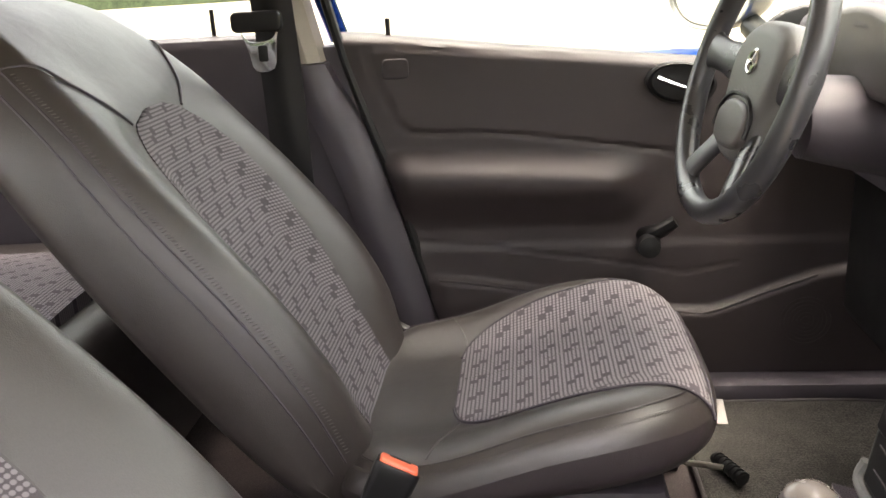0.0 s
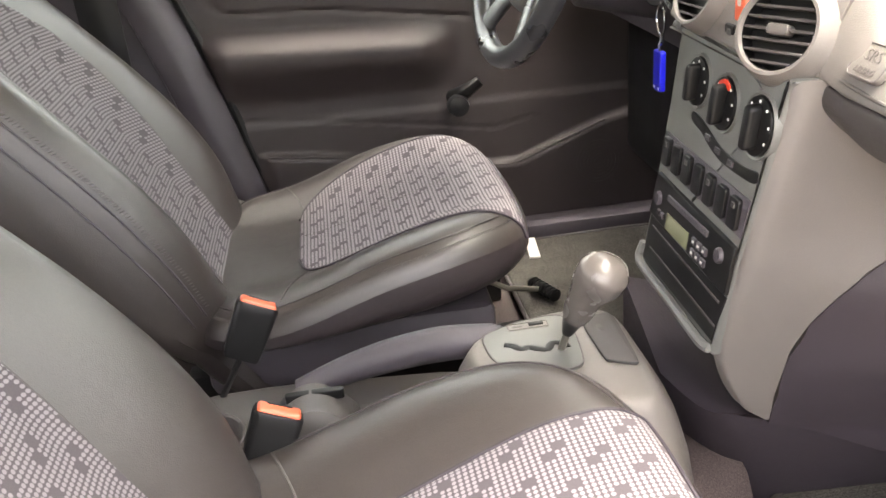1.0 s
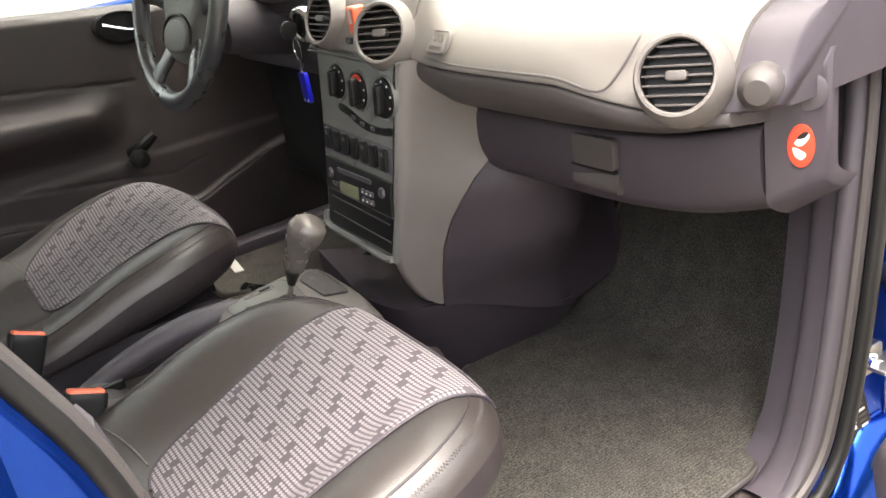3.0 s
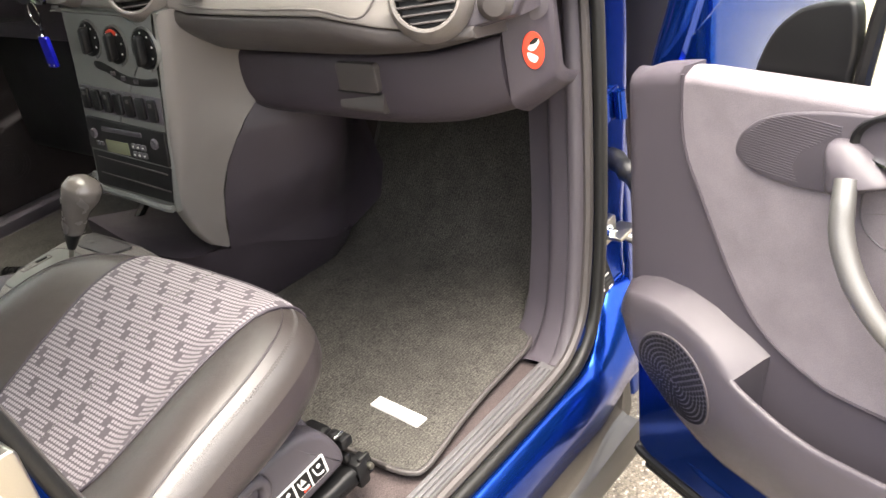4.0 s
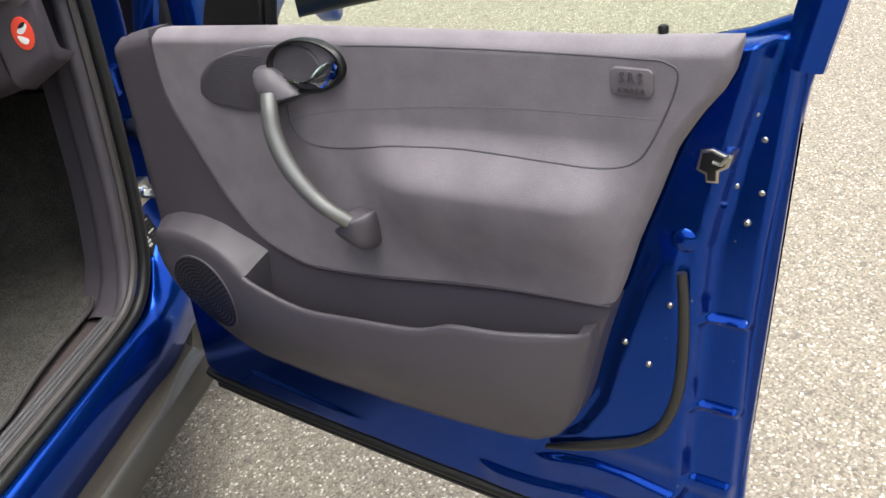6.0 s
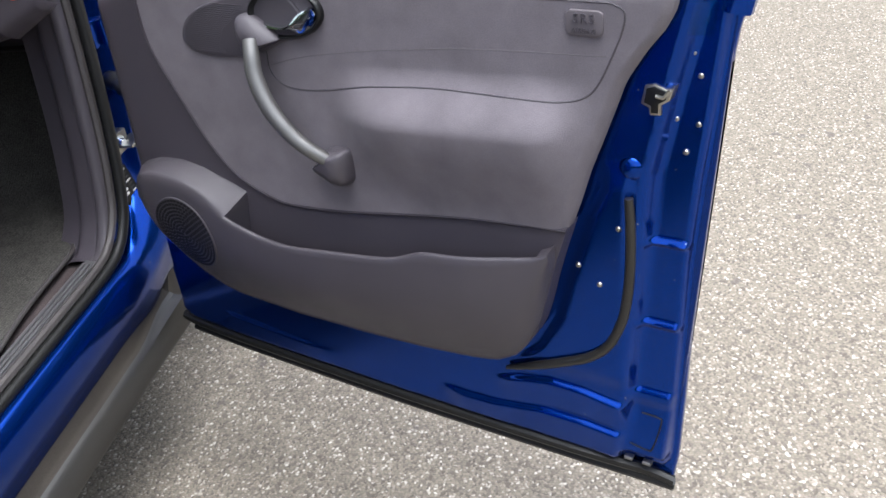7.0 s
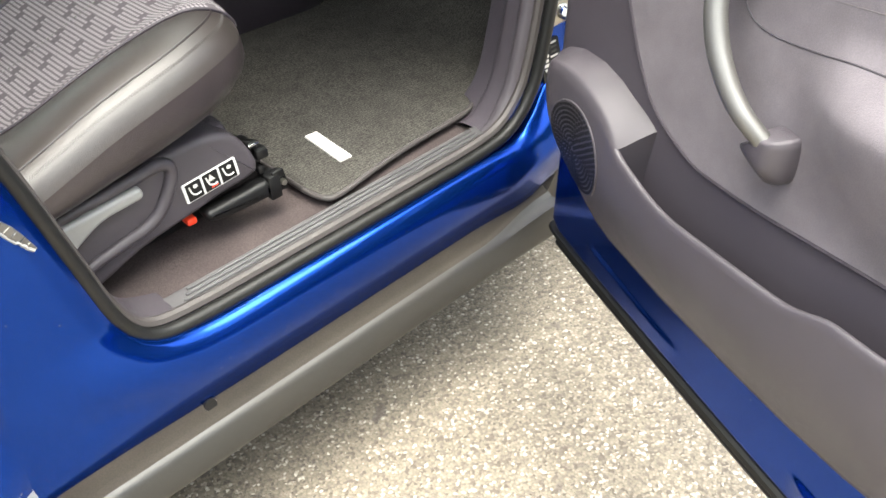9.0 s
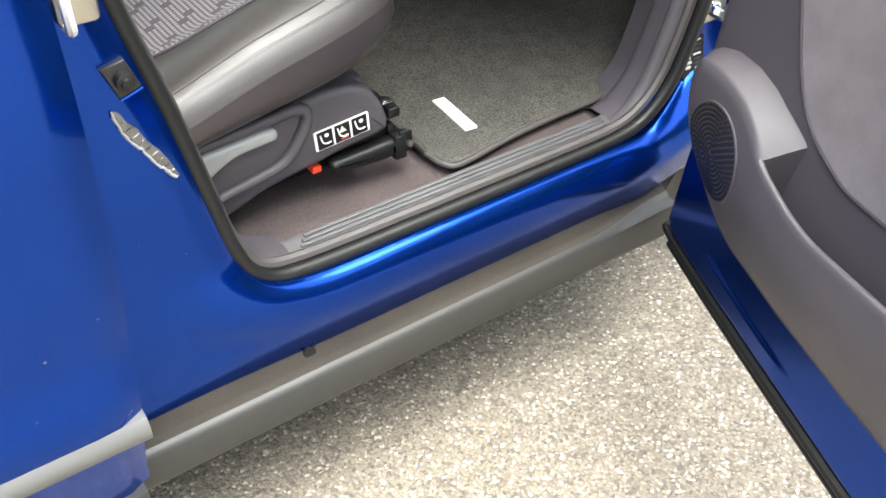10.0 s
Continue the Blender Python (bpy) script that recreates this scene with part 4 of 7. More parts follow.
# pocket and speaker pod
PODTOP = [(0.012, 0.530), (0.022, 0.556), (0.045, 0.572), (0.080, 0.583), (0.125, 0.586), (0.165, 0.580), (0.200, 0.568), (0.243, 0.542)]
LIP = [(0.012, 0.508), (0.04, 0.543), (0.075, 0.561), (0.115, 0.565), (0.165, 0.557), (0.205, 0.538), (0.231, 0.521), (0.269, 0.510), (0.30, 0.504), (0.34, 0.502), (0.414, 0.510), (0.465, 0.516), (0.505, 0.522), (0.530, 0.531), (0.555, 0.541), (0.605, 0.547), (0.668, 0.5545), (0.706, 0.560), (0.722, 0.570)]
LIPS = [tuple(q) for q in sm(LIP, 5)]
OUT = 0.035


def out_y(a):
    return -OUT * sstep(0.0, 0.075, a) ** 0.8 * (1 - 0.55 * sstep(0.60, 0.735, a)) - 0.004


def wall(a, t):
    """Outer face of the pocket from its foot (t=0) to the lip (t=1)."""
    lo, hi = ip(a, BOT) + 0.004, ip(a, LIPS)
    z = lo + (hi - lo) * t
    y = out_y(a) * (1 - (1 - min(1, t / 0.85)) ** 2.2)
    return (a, y - 0.003, z)


acols = np.linspace(0.222, 0.720, 70)
rings = []
for a in acols:
    lo, hi = ip(a, BOT) + 0.004, ip(a, LIPS)
    face = [wall(a, j / 18) for j in range(19)]
    y1 = face[-1][1]
    lip = [(a, y1 + 0.0015, hi + 0.0025), (a, y1 + 0.004, hi + 0.0035), (a, y1 + 0.0065, hi + 0.0025), (a, y1 + 0.008, hi)]
    inner = [(a, min(wall(a, 1 - j / 8 * 0.9)[1] + 0.008, 0.0), lo + (hi - lo) * (1 - j / 8 * 0.9)) for j in range(1, 9)]
    rings.append(face + lip + inner + [(a, 0.001, lo)])
pocket = dpart("door_pocket", loft(rings), GREYPLAST, label="dark grey plastic map pocket with a wavy lip", angle=45)
# closed pod over the speaker, its shoulder rounded, its end hollowed into the pocket
rings = []
for a in np.linspace(0.014, 0.2225, 44):
    lo, hi, pt = ip(a, BOT) + 0.004, ip(a, LIPS), ip(a, PODTOP)
    face = [wall(a, j / 14 * 0.86) for j in range(15)]
    y1 = wall(a, 1)[1]
    end = sstep(0.19, 0.2225, a)
    bow = 0.006 * (1 - end)
    top_ = [(a, y1 - 0.000, hi - 0.007), (a, y1 * 0.97, hi - 0.001 + bow * 0.5), (a, y1 * 0.90, hi + 0.003 + bow), (a, y1 * 0.78, hi + (pt - hi) * 0.22 + bow), (a, y1 * 0.5, hi + (pt - hi) * 0.52 + bow * 0.8), (a, y1 * 0.2, hi + (pt - hi) * 0.83 + bow * 0.3), (a, 0.0, pt)]
    line = [(a + 0.020 * end * max(0.0, 1 - q[1] / y1) * (q[2] > hi - 0.01), q[1], q[2]) for q in sm(face + top_, 2)]
    rings.append(line + [(a, 0.014, pt - 0.004), (a, 0.014, lo)])
pod = dpart("speaker_pod", loft(rings), GREYPLAST, label="dark grey speaker housing", angle=60)
# rear stop of the pocket
dpart("pocket_end", loft([[wall(a, j / 18) for j in range(19)] + [(a, wall(a, 1)[1] * 0.6, ip(a, LIPS) + 0.003), (a, 0.0, ip(a, LIPS) + 0.004), (a, 0.0, ip(a, BOT) + 0.004)] for a in (0.704, 0.708, 0.714, 0.7205)]), GREYPLAST, pocket)
# grille: rings of small openings
SPK = (0.134, 0.480)


def on_wall(a, z):
    lo, hi = ip(a, BOT) + 0.004, ip(a, LIPS)
    return wall(a, min(1, max(0, (z - lo) / (hi - lo))))[1]


rings = [[(SPK[0] + r * math.cos(t), on_wall(SPK[0] + r * math.cos(t), SPK[1] + r * math.sin(t) * 1.05) + d, SPK[1] + r * math.sin(t) * 1.05) for t in np.linspace(0, 2 * math.pi, 36, endpoint=False)] for r, d in ((0.0600, 0.003), (0.0600, -0.0016), (0.0585, -0.0022), (0.0570, -0.0016), (0.03, -0.0014), (0.001, -0.0014))]
grille = dpart("speaker_grille", loft(rings), GREYPLAST, pod, "round speaker grille with rings of holes")
studs = []
for k in range(1, 11):
    r = 0.0055 * k
    cnt = max(5, int(2 * math.pi * r / 0.0066))
    for i in range(cnt):
        t = 2 * math.pi * (i + 0.5 * (k % 2)) / cnt
        a, z = SPK[0] + r * math.cos(t), SPK[1] + 1.05 * r * math.sin(t)
        y = on_wall(a, z)
        studs.append((a, y, z, t))
bm = bmesh.new()
for a, y, z, t in studs:
    c, s = math.cos(t), math.sin(t)
    q = []
    for da, dz in ((-0.0018, -0.0023), (0.0018, -0.0023), (0.0018, 0.0023), (-0.0018, 0.0023)):
        q.append(bm.verts.new((a + da * c - dz * s, y - 0.0022, z + da * s + dz * c)))
    q2 = [bm.verts.new((v.co.x, v.co.y + 0.0016, v.co.z)) for v in q]
    bm.faces.new(q)
    for i in range(4):
        bm.faces.new((q[i], q[(i + 1) % 4], q2[(i + 1) % 4], q2[i]))
tagged(dpart("grille_hole", bm, BLACK, grille), kind="stuff")

# pull handle: two moulded ends and a satin bar
pull = dpart("pull_handle", tube(sm([(0.330, -0.030, 0.790), (0.335, -0.038, 0.772), (0.339, -0.043, 0.752), (0.347, -0.046, 0.731), (0.359, -0.047, 0.709), (0.372, -0.046, 0.691), (0.386, -0.043, 0.674), (0.402, -0.038, 0.659), (0.424, -0.026, 0.640)], 5), [0.0095, 0.0105, 0.0110, 0.0110, 0.0105, 0.0098, 0.0090], 14, 0.9), SATIN, label="satin grey grab handle")
UP = sm([(0.297, 0.808), (0.305, 0.815), (0.321, 0.815), (0.336, 0.808), (0.361, 0.790), (0.356, 0.785), (0.332, 0.776), (0.304, 0.765), (0.298, 0.781)], 4, True)
LOWE = sm([(0.387, 0.620), (0.402, 0.634), (0.411, 0.650), (0.434, 0.654), (0.446, 0.652), (0.446, 0.621), (0.440, 0.606), (0.425, 0.602)], 4, True)
for line, centre, top_ in ((UP, (0.324, 0.780), 0.031), (LOWE, (0.416, 0.640), 0.036)):
    rings = []
    for s, y in ((1.0, -0.002), (1.0, -0.010), (0.97, -0.016), (0.88, -0.5 * top_ - 0.006), (0.74, -0.8 * top_), (0.55, -0.96 * top_), (0.3, -top_), (0.05, -top_)):
        rings.append([(centre[0] + (q[0] - centre[0]) * s, y, centre[1] + (q[1] - centre[1]) * s) for q in line])
    dpart("handle_end", loft(rings), GREYPLAST, pull, angle=60)

# opener: ribbed leaf-shaped plate, oval bowl and chrome lever
leaf = dpart("opener_plate", slab(sm([(0.186, 0.774), (0.195, 0.795), (0.222, 0.815), (0.268, 0.830), (0.33, 0.840), (0.38, 0.838), (0.40, 0.80), (0.36, 0.782), (0.31, 0.762), (0.262, 0.754), (0.215, 0.755), (0.193, 0.763)], 4, True), 0.0, -0.0075, 0.003), GREYPLAST, label="grey plastic plate with fine ribs")
for k in range(25):
    z = 0.760 + 0.00265 * k
    a0 = ip(z, [(0.76, 0.203), (0.774, 0.192), (0.79, 0.197), (0.815, 0.226), (0.826, 0.262)])
    dpart("rib", block(a0, min(0.305, a0 + 0.060 + 0.0006 * k), -0.0080, -0.006, z, z + 0.0012, 0.0003), GREYPLAST, leaf)
BOWL = (0.3725, 0.8195)
rings = []
for s, y in ((1.03, -0.002), (1.03, -0.010), (0.99, -0.0125), (0.93, -0.0125), (0.88, -0.0085), (0.84, 0.004), (0.74, 0.016), (0.5, 0.022), (0.05, 0.024)):
    rings.append([(a, y, z) for a, z in oval(BOWL[0], BOWL[1], 0.0565 * s, 0.0305 * s, 36, radians(6))])
dpart("opener_bowl", loft(rings), BLACK, label="black oval opener bowl")
rings = []
for k in range(15):
    t = k / 14
    a = BOWL[0] - 0.044 + 0.090 * t
    z = BOWL[1] - 0.0135 - 0.004 * math.sin(math.pi * min(1.0, t * 1.4)) + 0.021 * max(0, t - 0.5) ** 1.2
    h = 0.0026 + 0.0145 * sstep(0.50, 0.86, t) * (1 - 0.55 * sstep(0.90, 1.0, t))
    y = -0.006 - 0.005 * math.sin(math.pi * t)
    rings.append([(a + 0.3 * dz * h * sstep(0.5, 0.9, t), y + dy, z + dz * h) for dy, dz in ((0.005, -1), (-0.002, -0.9), (-0.005, -0.3), (-0.0045, 0.4), (-0.002, 0.9), (0.005, 1.0))])
dpart("opener_lever", loft(rings), CHROME, label="chrome door opener lever")

# lock pin, sail with mirror, window frame and pane
dpart("lock_pin", turned([(0, 0.006), (0.004, 0.006), (0.0050, 0.004), (0.0046, -0.002), (0.0042, -0.02)], (0.776, 0.022, 0.874), (0, 0, 1), 12), BLACK)
dpart("waist_seal", tube(sm([(0.06, 0.026, 0.806), (0.13, 0.028, 0.824), (0.358, 0.028, 0.841), (0.568, 0.028, 0.848), (0.728, 0.028, 0.852), (0.828, 0.030, 0.854)], 5), 0.0045, 8), GASKET)
pane = dpart("window_pane", slab([(0.06, 0.80), (0.08, 0.86), (0.30, 1.10), (0.46, 1.24), (0.80, 1.27), (0.90, 1.20), (0.875, 0.82)], 0.036, 0.040, 0.0005), GLASS, label="lightly tinted window pane")
pane.visible_shadow = False
dpart("window_frame", tube(sm([(0.010, 0.062, 0.79), (0.035, 0.062, 0.86), (0.075, 0.064, 0.94), (0.20, 0.074, 1.06), (0.33, 0.085, 1.19), (0.46, 0.095, 1.28), (0.62, 0.10, 1.31), (0.80, 0.10, 1.31), (0.91, 0.097, 1.26), (0.945, 0.085, 1.13), (0.915, 0.070, 0.98), (0.885, 0.062, 0.84)], 5), 0.017, 10, 1.2), BLUE)
dpart("sail", slab(sm([(0.150, 0.800), (0.171, 0.838), (0.179, 0.858), (0.195, 0.886), (0.219, 0.907), (0.241, 0.916), (0.264, 0.921), (0.280, 0.918), (0.284, 0.88), (0.280, 0.850), (0.278, 0.805)], 4, True), 0.045, 0.028, 0.005), BLACK, label="black plastic mirror sail")
dpart("window_divider", tube([(0.284, 0.036, 0.81), (0.290, 0.036, 0.855), (0.297, 0.038, 0.905), (0.312, 0.044, 0.98), (0.34, 0.058, 1.10), (0.37, 0.075, 1.21)], 0.0075, 8), BLACK)
mirror = dpart("side_mirror", loft([[(0.42 + s * c1 * 0.085 + dy * 0.3, 0.15 + dy, 0.915 + s * s1 * 0.055) for c1, s1 in ((math.cos(t), math.sin(t)) for t in np.linspace(0, 2 * math.pi, 24, endpoint=False))] for s, dy in ((0.97, -0.01), (1.0, 0.0), (0.98, 0.03), (0.85, 0.065), (0.55, 0.09), (0.1, 0.10))]), BLUE, label="blue side mirror housing")
dpart("mirror_glass", slab([(a, z) for a, z in oval(0.42, 0.915, 0.075, 0.047, 24)], 0.139, 0.135, 0.001), CHROME, mirror)
dpart("mirror_foot", tube([(0.30, 0.07, 0.87), (0.35, 0.12, 0.875), (0.40, 0.16, 0.88)], 0.02, 10), BLACK, mirror)

# ---- front seats ----
def cushion_z(x, v):
    """Height of the cushion top; v runs from -1 to 1 across it."""
    z = 0.580 + 0.090 * sstep(0.30, 0.72, x) - 0.008 * hump(x, 0.50, 0.2)
    z += (0.016 + 0.018 * sstep(0.34, 0.50, x) - 0.022 * sstep(0.5, 0.7, x)) * sstep(0.42, 0.80, abs(v)) - 0.003 * (1 - abs(v))
    return z


CX, CL, CW = 0.482, 0.250, 0.262


def plan(a, r):
    """A point of the cushion's plan at the angle a and the share r of its radius."""
    c, s_ = math.cos(a), math.sin(a)
    p = 3.2 if c > 0 else 5.0
    k = r / (abs(c) ** p + abs(s_) ** p) ** (1 / p)
    return CX + CL * k * c, CW * k * s_


def cushion_at(x, v, r):
    return cushion_z(min(x, 0.72), v / 0.25) - 0.012 * sstep(0.60, 0.73, x)


def surf(x, v):
    """Height of the cushion's skin at the place x and the distance v from its middle line."""
    dx, dv = (x - CX) / CL, v / CW
    p = 3.2 if dx > 0 else 5.0
    r = (abs(dx) ** p + abs(dv) ** p) ** (1 / p)
    if r <= 0.8:
        return cushion_at(x, v, r)
    k = 0.8 / r
    ez = cushion_at(CX + CL * dx * k, CW * dv * k, 0.8)
    f = math.asin(min(1.0, (r - 0.8) / 0.2))
    return ez + 0.3 * (cushion_at(x, v, r) - ez) - 0.048 * (1 - math.cos(f))


CLOTHW = [tuple(q) for q in sm([(0.385, 0.07), (0.392, 0.098), (0.408, 0.118), (0.44, 0.136), (0.50, 0.148), (0.60, 0.158), (0.68, 0.160), (0.712, 0.156)], 4)]


def seat(cy, bdx=0.0, lean_deg=27.0, cw=1.0, bw=1.0, co=0.0, label="dark grey leather car seat with a dotted lilac grey cloth centre"):
    th = thing("bucket_seat", label, "car seat", "front seats", at=(0.45, cy, 0.40))
    rings = []
    na = 72
    for r in (0.02, 0.12, 0.24, 0.36, 0.48, 0.58, 0.66, 0.74, 0.80):
        rings.append([(x, cy + v, cushion_at(x, v, r)) for x, v in (plan(2 * math.pi * k / na, r) for k in range(na))])
    for q in range(1, 9):
        f = math.pi / 2 * q / 8
        r = 0.80 + 0.20 * math.sin(f)
        rings.append([(x, cy + v, cushion_at(*plan(2 * math.pi * k / na, 0.80), r) - 0.048 * (1 - math.cos(f)) + 0.3 * (cushion_at(x, v, r) - cushion_at(*plan(2 * math.pi * k / na, 0.80), r))) for k in range(na) for x, v in (plan(2 * math.pi * k / na, r),)])
    edge = rings[-1]
    for q, (k, h) in enumerate(((1.004, 0.25), (0.99, 0.48), (0.955, 0.72), (0.90, 0.90), (0.80, 1.0))):
        rings.append([(CX + (x - CX) * k, cy + (y - cy) * k, z + (0.535 + 0.030 * sstep(0.35, 0.72, x) - z) * h) for x, y, z in edge])
    cushion = part("cushion", loft(rings[:16], caps=False), LEATHER, th, "dark grey leather", angle=70)
    part("side_panel", loft(rings[15:], caps=False), VINYL, cushion, "purple grey vinyl side", angle=70)

    # cloth centre, sewn in with a small valley round it
    def cloth(s, t, lift):
        x = 0.385 + (0.712 - 0.385) * s
        hw = ip(x, CLOTHW) * cw
        v = 2 * t - 1
        ed = max(abs(v), abs(2 * s - 1))
        return (x, cy + co + hw * v, surf(x, co + hw * v) + lift - 0.004 * max(0, (ed - 0.95) / 0.05))

    part("cloth_centre", sheet(lambda s, t: cloth(s, t, 0.0055), 48, 32, lambda s, t: cloth(s, t, -0.012)), CLOTH, th, "dotted lilac grey cloth")
    # the seam down the middle of the cloth
    beads = [tube([cloth(s, 0.5, 0.0058), cloth(s + 0.009, 0.5, 0.0058)], 0.0011, 5) for s in np.linspace(0.03, 0.96, 46)]
    tagged(part("middle_seam", join(*beads), MIDGREY, cushion), kind="stuff")
    # welts and stitching
    part("welt", tube(sm([(0.7135, cy + co + w, surf(0.7135, co + w) + 0.002) for w in np.linspace(-0.156 * cw, 0.156 * cw, 12)], 2), 0.0022, 6), PURPLE, cushion)
    for sgn in (-1, 1):
        line = [(x, cy + co + sgn * (hw + 0.001), surf(x, co + sgn * hw) + 0.002) for x, hw in ((x_, w_ * cw) for x_, w_ in CLOTHW)]
        part("welt", tube(line, 0.0022, 6), PURPLE, cushion)
        # seam that runs from the cloth to the backrest
        part("seam", tube(sm([(x_, cy + sgn * v_, surf(x_, v_) + 0.0006) for x_, v_ in ((0.396, 0.106 * cw), (0.392, 0.130), (0.384, 0.160), (0.372, 0.195), (0.362, 0.225))], 4), 0.0015, 6), MIDGREY, cushion)
        zig = []
        for k in range(320):
            a = sgn * radians(160 - 134 * k / 319)
            x, v = plan(a, 0.950 if k % 2 else 0.938)
            zig.append((x, cy + v, surf(x, v) + 0.0004))
        part("stitching", tube(zig, 0.00045, 4), MIDGREY, cushion, "zigzag stitching")
        part("seam", tube([(x, cy + v, surf(x, v) + 0.0003) for x, v in (plan(sgn * radians(160 - 134 * k / 60), 0.90) for k in range(61))], 0.0014, 6), VINYL, cushion)

    # backrest: bolsters, flat sides and a soft top
    L = 0.80
    base, lean = np.array((0.232 + bdx, 0.545)), radians(lean_deg)
    axs, nor = np.array((-math.sin(lean), math.cos(lean))), np.array((math.cos(lean), math.sin(lean)))

    def bp(s, d):
        q = base + axs * (L * s) + nor * d
        return q[0], q[1]

    def half(s):
        return ip(s, HALF)

    def front(s, vv):
        """How far the face stands out at the height s and the share vv of the half width."""
        a = abs(vv)
        c = ip(s, [(0.0, -0.005), (0.1, 0.002), (0.3, 0.010), (0.5, 0.020), (0.7, 0.042), (0.85, 0.03), (1.0, 0.0)])
        b = ip(s, BOLSTER)
        d = c + (b - c) * hump(a, 0.78, 0.48)
        d -= 0.058 * max(0.0, (a - 0.80) / 0.20) ** 2.0
        return d

    BOLSTER = [tuple(q) for q in sm([(0.0, 0.010), (0.08, 0.034), (0.15, 0.055), (0.25, 0.068), (0.35, 0.071), (0.45, 0.068), (0.58, 0.060), (0.70, 0.052), (0.81, 0.036), (0.92, 0.012), (1.0, -0.01)], 4)]
    HALF = [tuple(q) for q in sm([(0.0, 0.200), (0.06, 0.226), (0.2, 0.247), (0.45, 0.250), (0.66, 0.236), (0.82, 0.206), (0.92, 0.166), (1.0, 0.10)], 4)]
    rings = []
    for i in range(-5, 37):
        s = i / 36
        hw = half(s)
        e = min(1.0, (s + 0.145) / 0.08) ** 0.5 * min(1.0, (1.02 - s) / 0.12) ** 0.5
        ring = []
        for j in range(33):
            v = -1 + 2 * j / 32
            vv = math.copysign(abs(v) ** 0.75, v)
            x, z = bp(s, front(s, vv) * e - 0.04 * (1 - e))
            ring.append((x, cy + hw * vv, z))
        for vv, d in ((1.03, -0.040), (1.03, -0.055), (1.0, -0.068), (0.92, -0.078), (0.5, -0.088), (0.0, -0.09), (-0.5, -0.088), (-0.92, -0.078), (-1.0, -0.068), (-1.03, -0.055), (-1.03, -0.040)):
            x, z = bp(s, -0.04 + (d + 0.04) * e)
            ring.append((x, cy + hw * vv, z))
        rings.append(ring)
    back = part("backrest", loft(rings), LEATHER, th, "dark grey leather", angle=60)

    def bcloth(s, t, lift):
        q = 0.02 + 0.66 * s
        hw = ip(q, [(0.0, 0.094), (0.1, 0.104), (0.3, 0.126), (0.45, 0.136), (0.55, 0.130), (0.62, 0.108), (0.66, 0.080), (0.675, 0.055), (0.68, 0.03)]) * bw
        v = 2 * t - 1
        e = 1.0
        vv = hw * v / half(q)
        d = front(q, vv) * e - 0.04 * (1 - e) + lift - 0.004 * abs(v) ** 8
        x, z = bp(q, d)
        return (x, cy + hw * v, z)

    part("cloth_centre", sheet(lambda s, t: bcloth(s, t, 0.006), 40, 24, lambda s, t: bcloth(s, t, -0.012)), BACKCLOTH, th, "dotted lilac grey cloth")
    for sgn in (-1, 1):
        pts = [bcloth(s, 0.5 + 0.51 * sgn, 0.003) for s in np.linspace(0, 1, 16)]
        part("welt", tube(sm(pts, 2), 0.0024, 6), LEATHER, back)

        def on(q, vv, lift=0.001):
            x, z = bp(q, front(q, vv) + lift)
            return (x, cy + sgn * half(q) * vv, z)

        # seam from the top of the cloth out to the shoulder
        part("seam", tube(sm([on(q, vv) for q, vv in ((0.665, 0.36), (0.70, 0.50), (0.755, 0.68), (0.80, 0.82), (0.83, 0.95))], 4), 0.0022, 6), GREYPLAST, back)
        for vv in (0.925, 0.965):
            part("piping", tube(sm([on(q, vv, 0.0012) for q in np.linspace(0.06, 0.88, 18)], 2), 0.0017, 6), GREYPLAST, back)
        st = []
        for k in range(120):
            q = 0.07 + 0.74 * k / 120
            p0, p1 = np.array(on(q, 0.90)), np.array(on(q + 0.0032, 0.912))
            st.append(tube([p0, p1], 0.0008, 4))
        tagged(part("stitching", join(*st), MIDGREY, back), kind="stuff")
    # head restraint
    hx, hz = bp(1.15, -0.04)
    part("head_restraint", loft([[(hx + nor[0] * d + axs[0] * 0.085 * s, cy + 0.12 * k * c, hz + nor[1] * d + axs[1] * 0.085 * s) for c, s in ((math.copysign(abs(math.cos(t)) ** 0.6, math.cos(t)), math.copysign(abs(math.sin(t)) ** 0.6, math.sin(t))) for t in np.linspace(0, 2 * math.pi, 28, endpoint=False))] for d, k in ((-0.045, 0.85), (-0.035, 0.97), (0.0, 1.0), (0.03, 0.97), (0.042, 0.85))]), LEATHER, th)
    # frame and runners under the cushion
    part("seat_frame", block(0.24, 0.66, cy - 0.19, cy + 0.19, 0.44, 0.53, 0.015), GREYPLAST, th)
    for sgn in (-1, 1):
        part("runner", block(0.20, 0.72, cy + sgn * 0.12 - 0.02, cy + sgn * 0.12 + 0.02, 0.378, 0.45, 0.006), BLACK, th)
    return th


PSEAT = seat(0.380, 0.126, 37.5, 0.91, 0.80, -0.018)
DSEAT = seat(1.165, 0.056, 37.0, 1.13, 1.0, 0.010, "dark grey leather driver's seat with a dotted lilac grey cloth centre")

slide = part("slide_handle", tube([(0.772, 1.252, 0.414), (0.783, 1.226, 0.415), (0.800, 1.187, 0.414)], [0.009, 0.0105, 0.009], 12), BLACK, DSEAT, "black ribbed slide handle")
for k in range(7):
    x, y = 0.774 + 0.004 * k, 1.246 - 0.0093 * k
    part("grip_rib", tube([(x, y, 0.4155), (x + 0.0012, y - 0.0028, 0.4155)], 0.0118, 10), BLACK, slide)
part("handle_rod", tube([(0.786, 1.220, 0.414), (0.72, 1.21, 0.43), (0.66, 1.20, 0.47)], 0.005, 8), STEEL, slide)

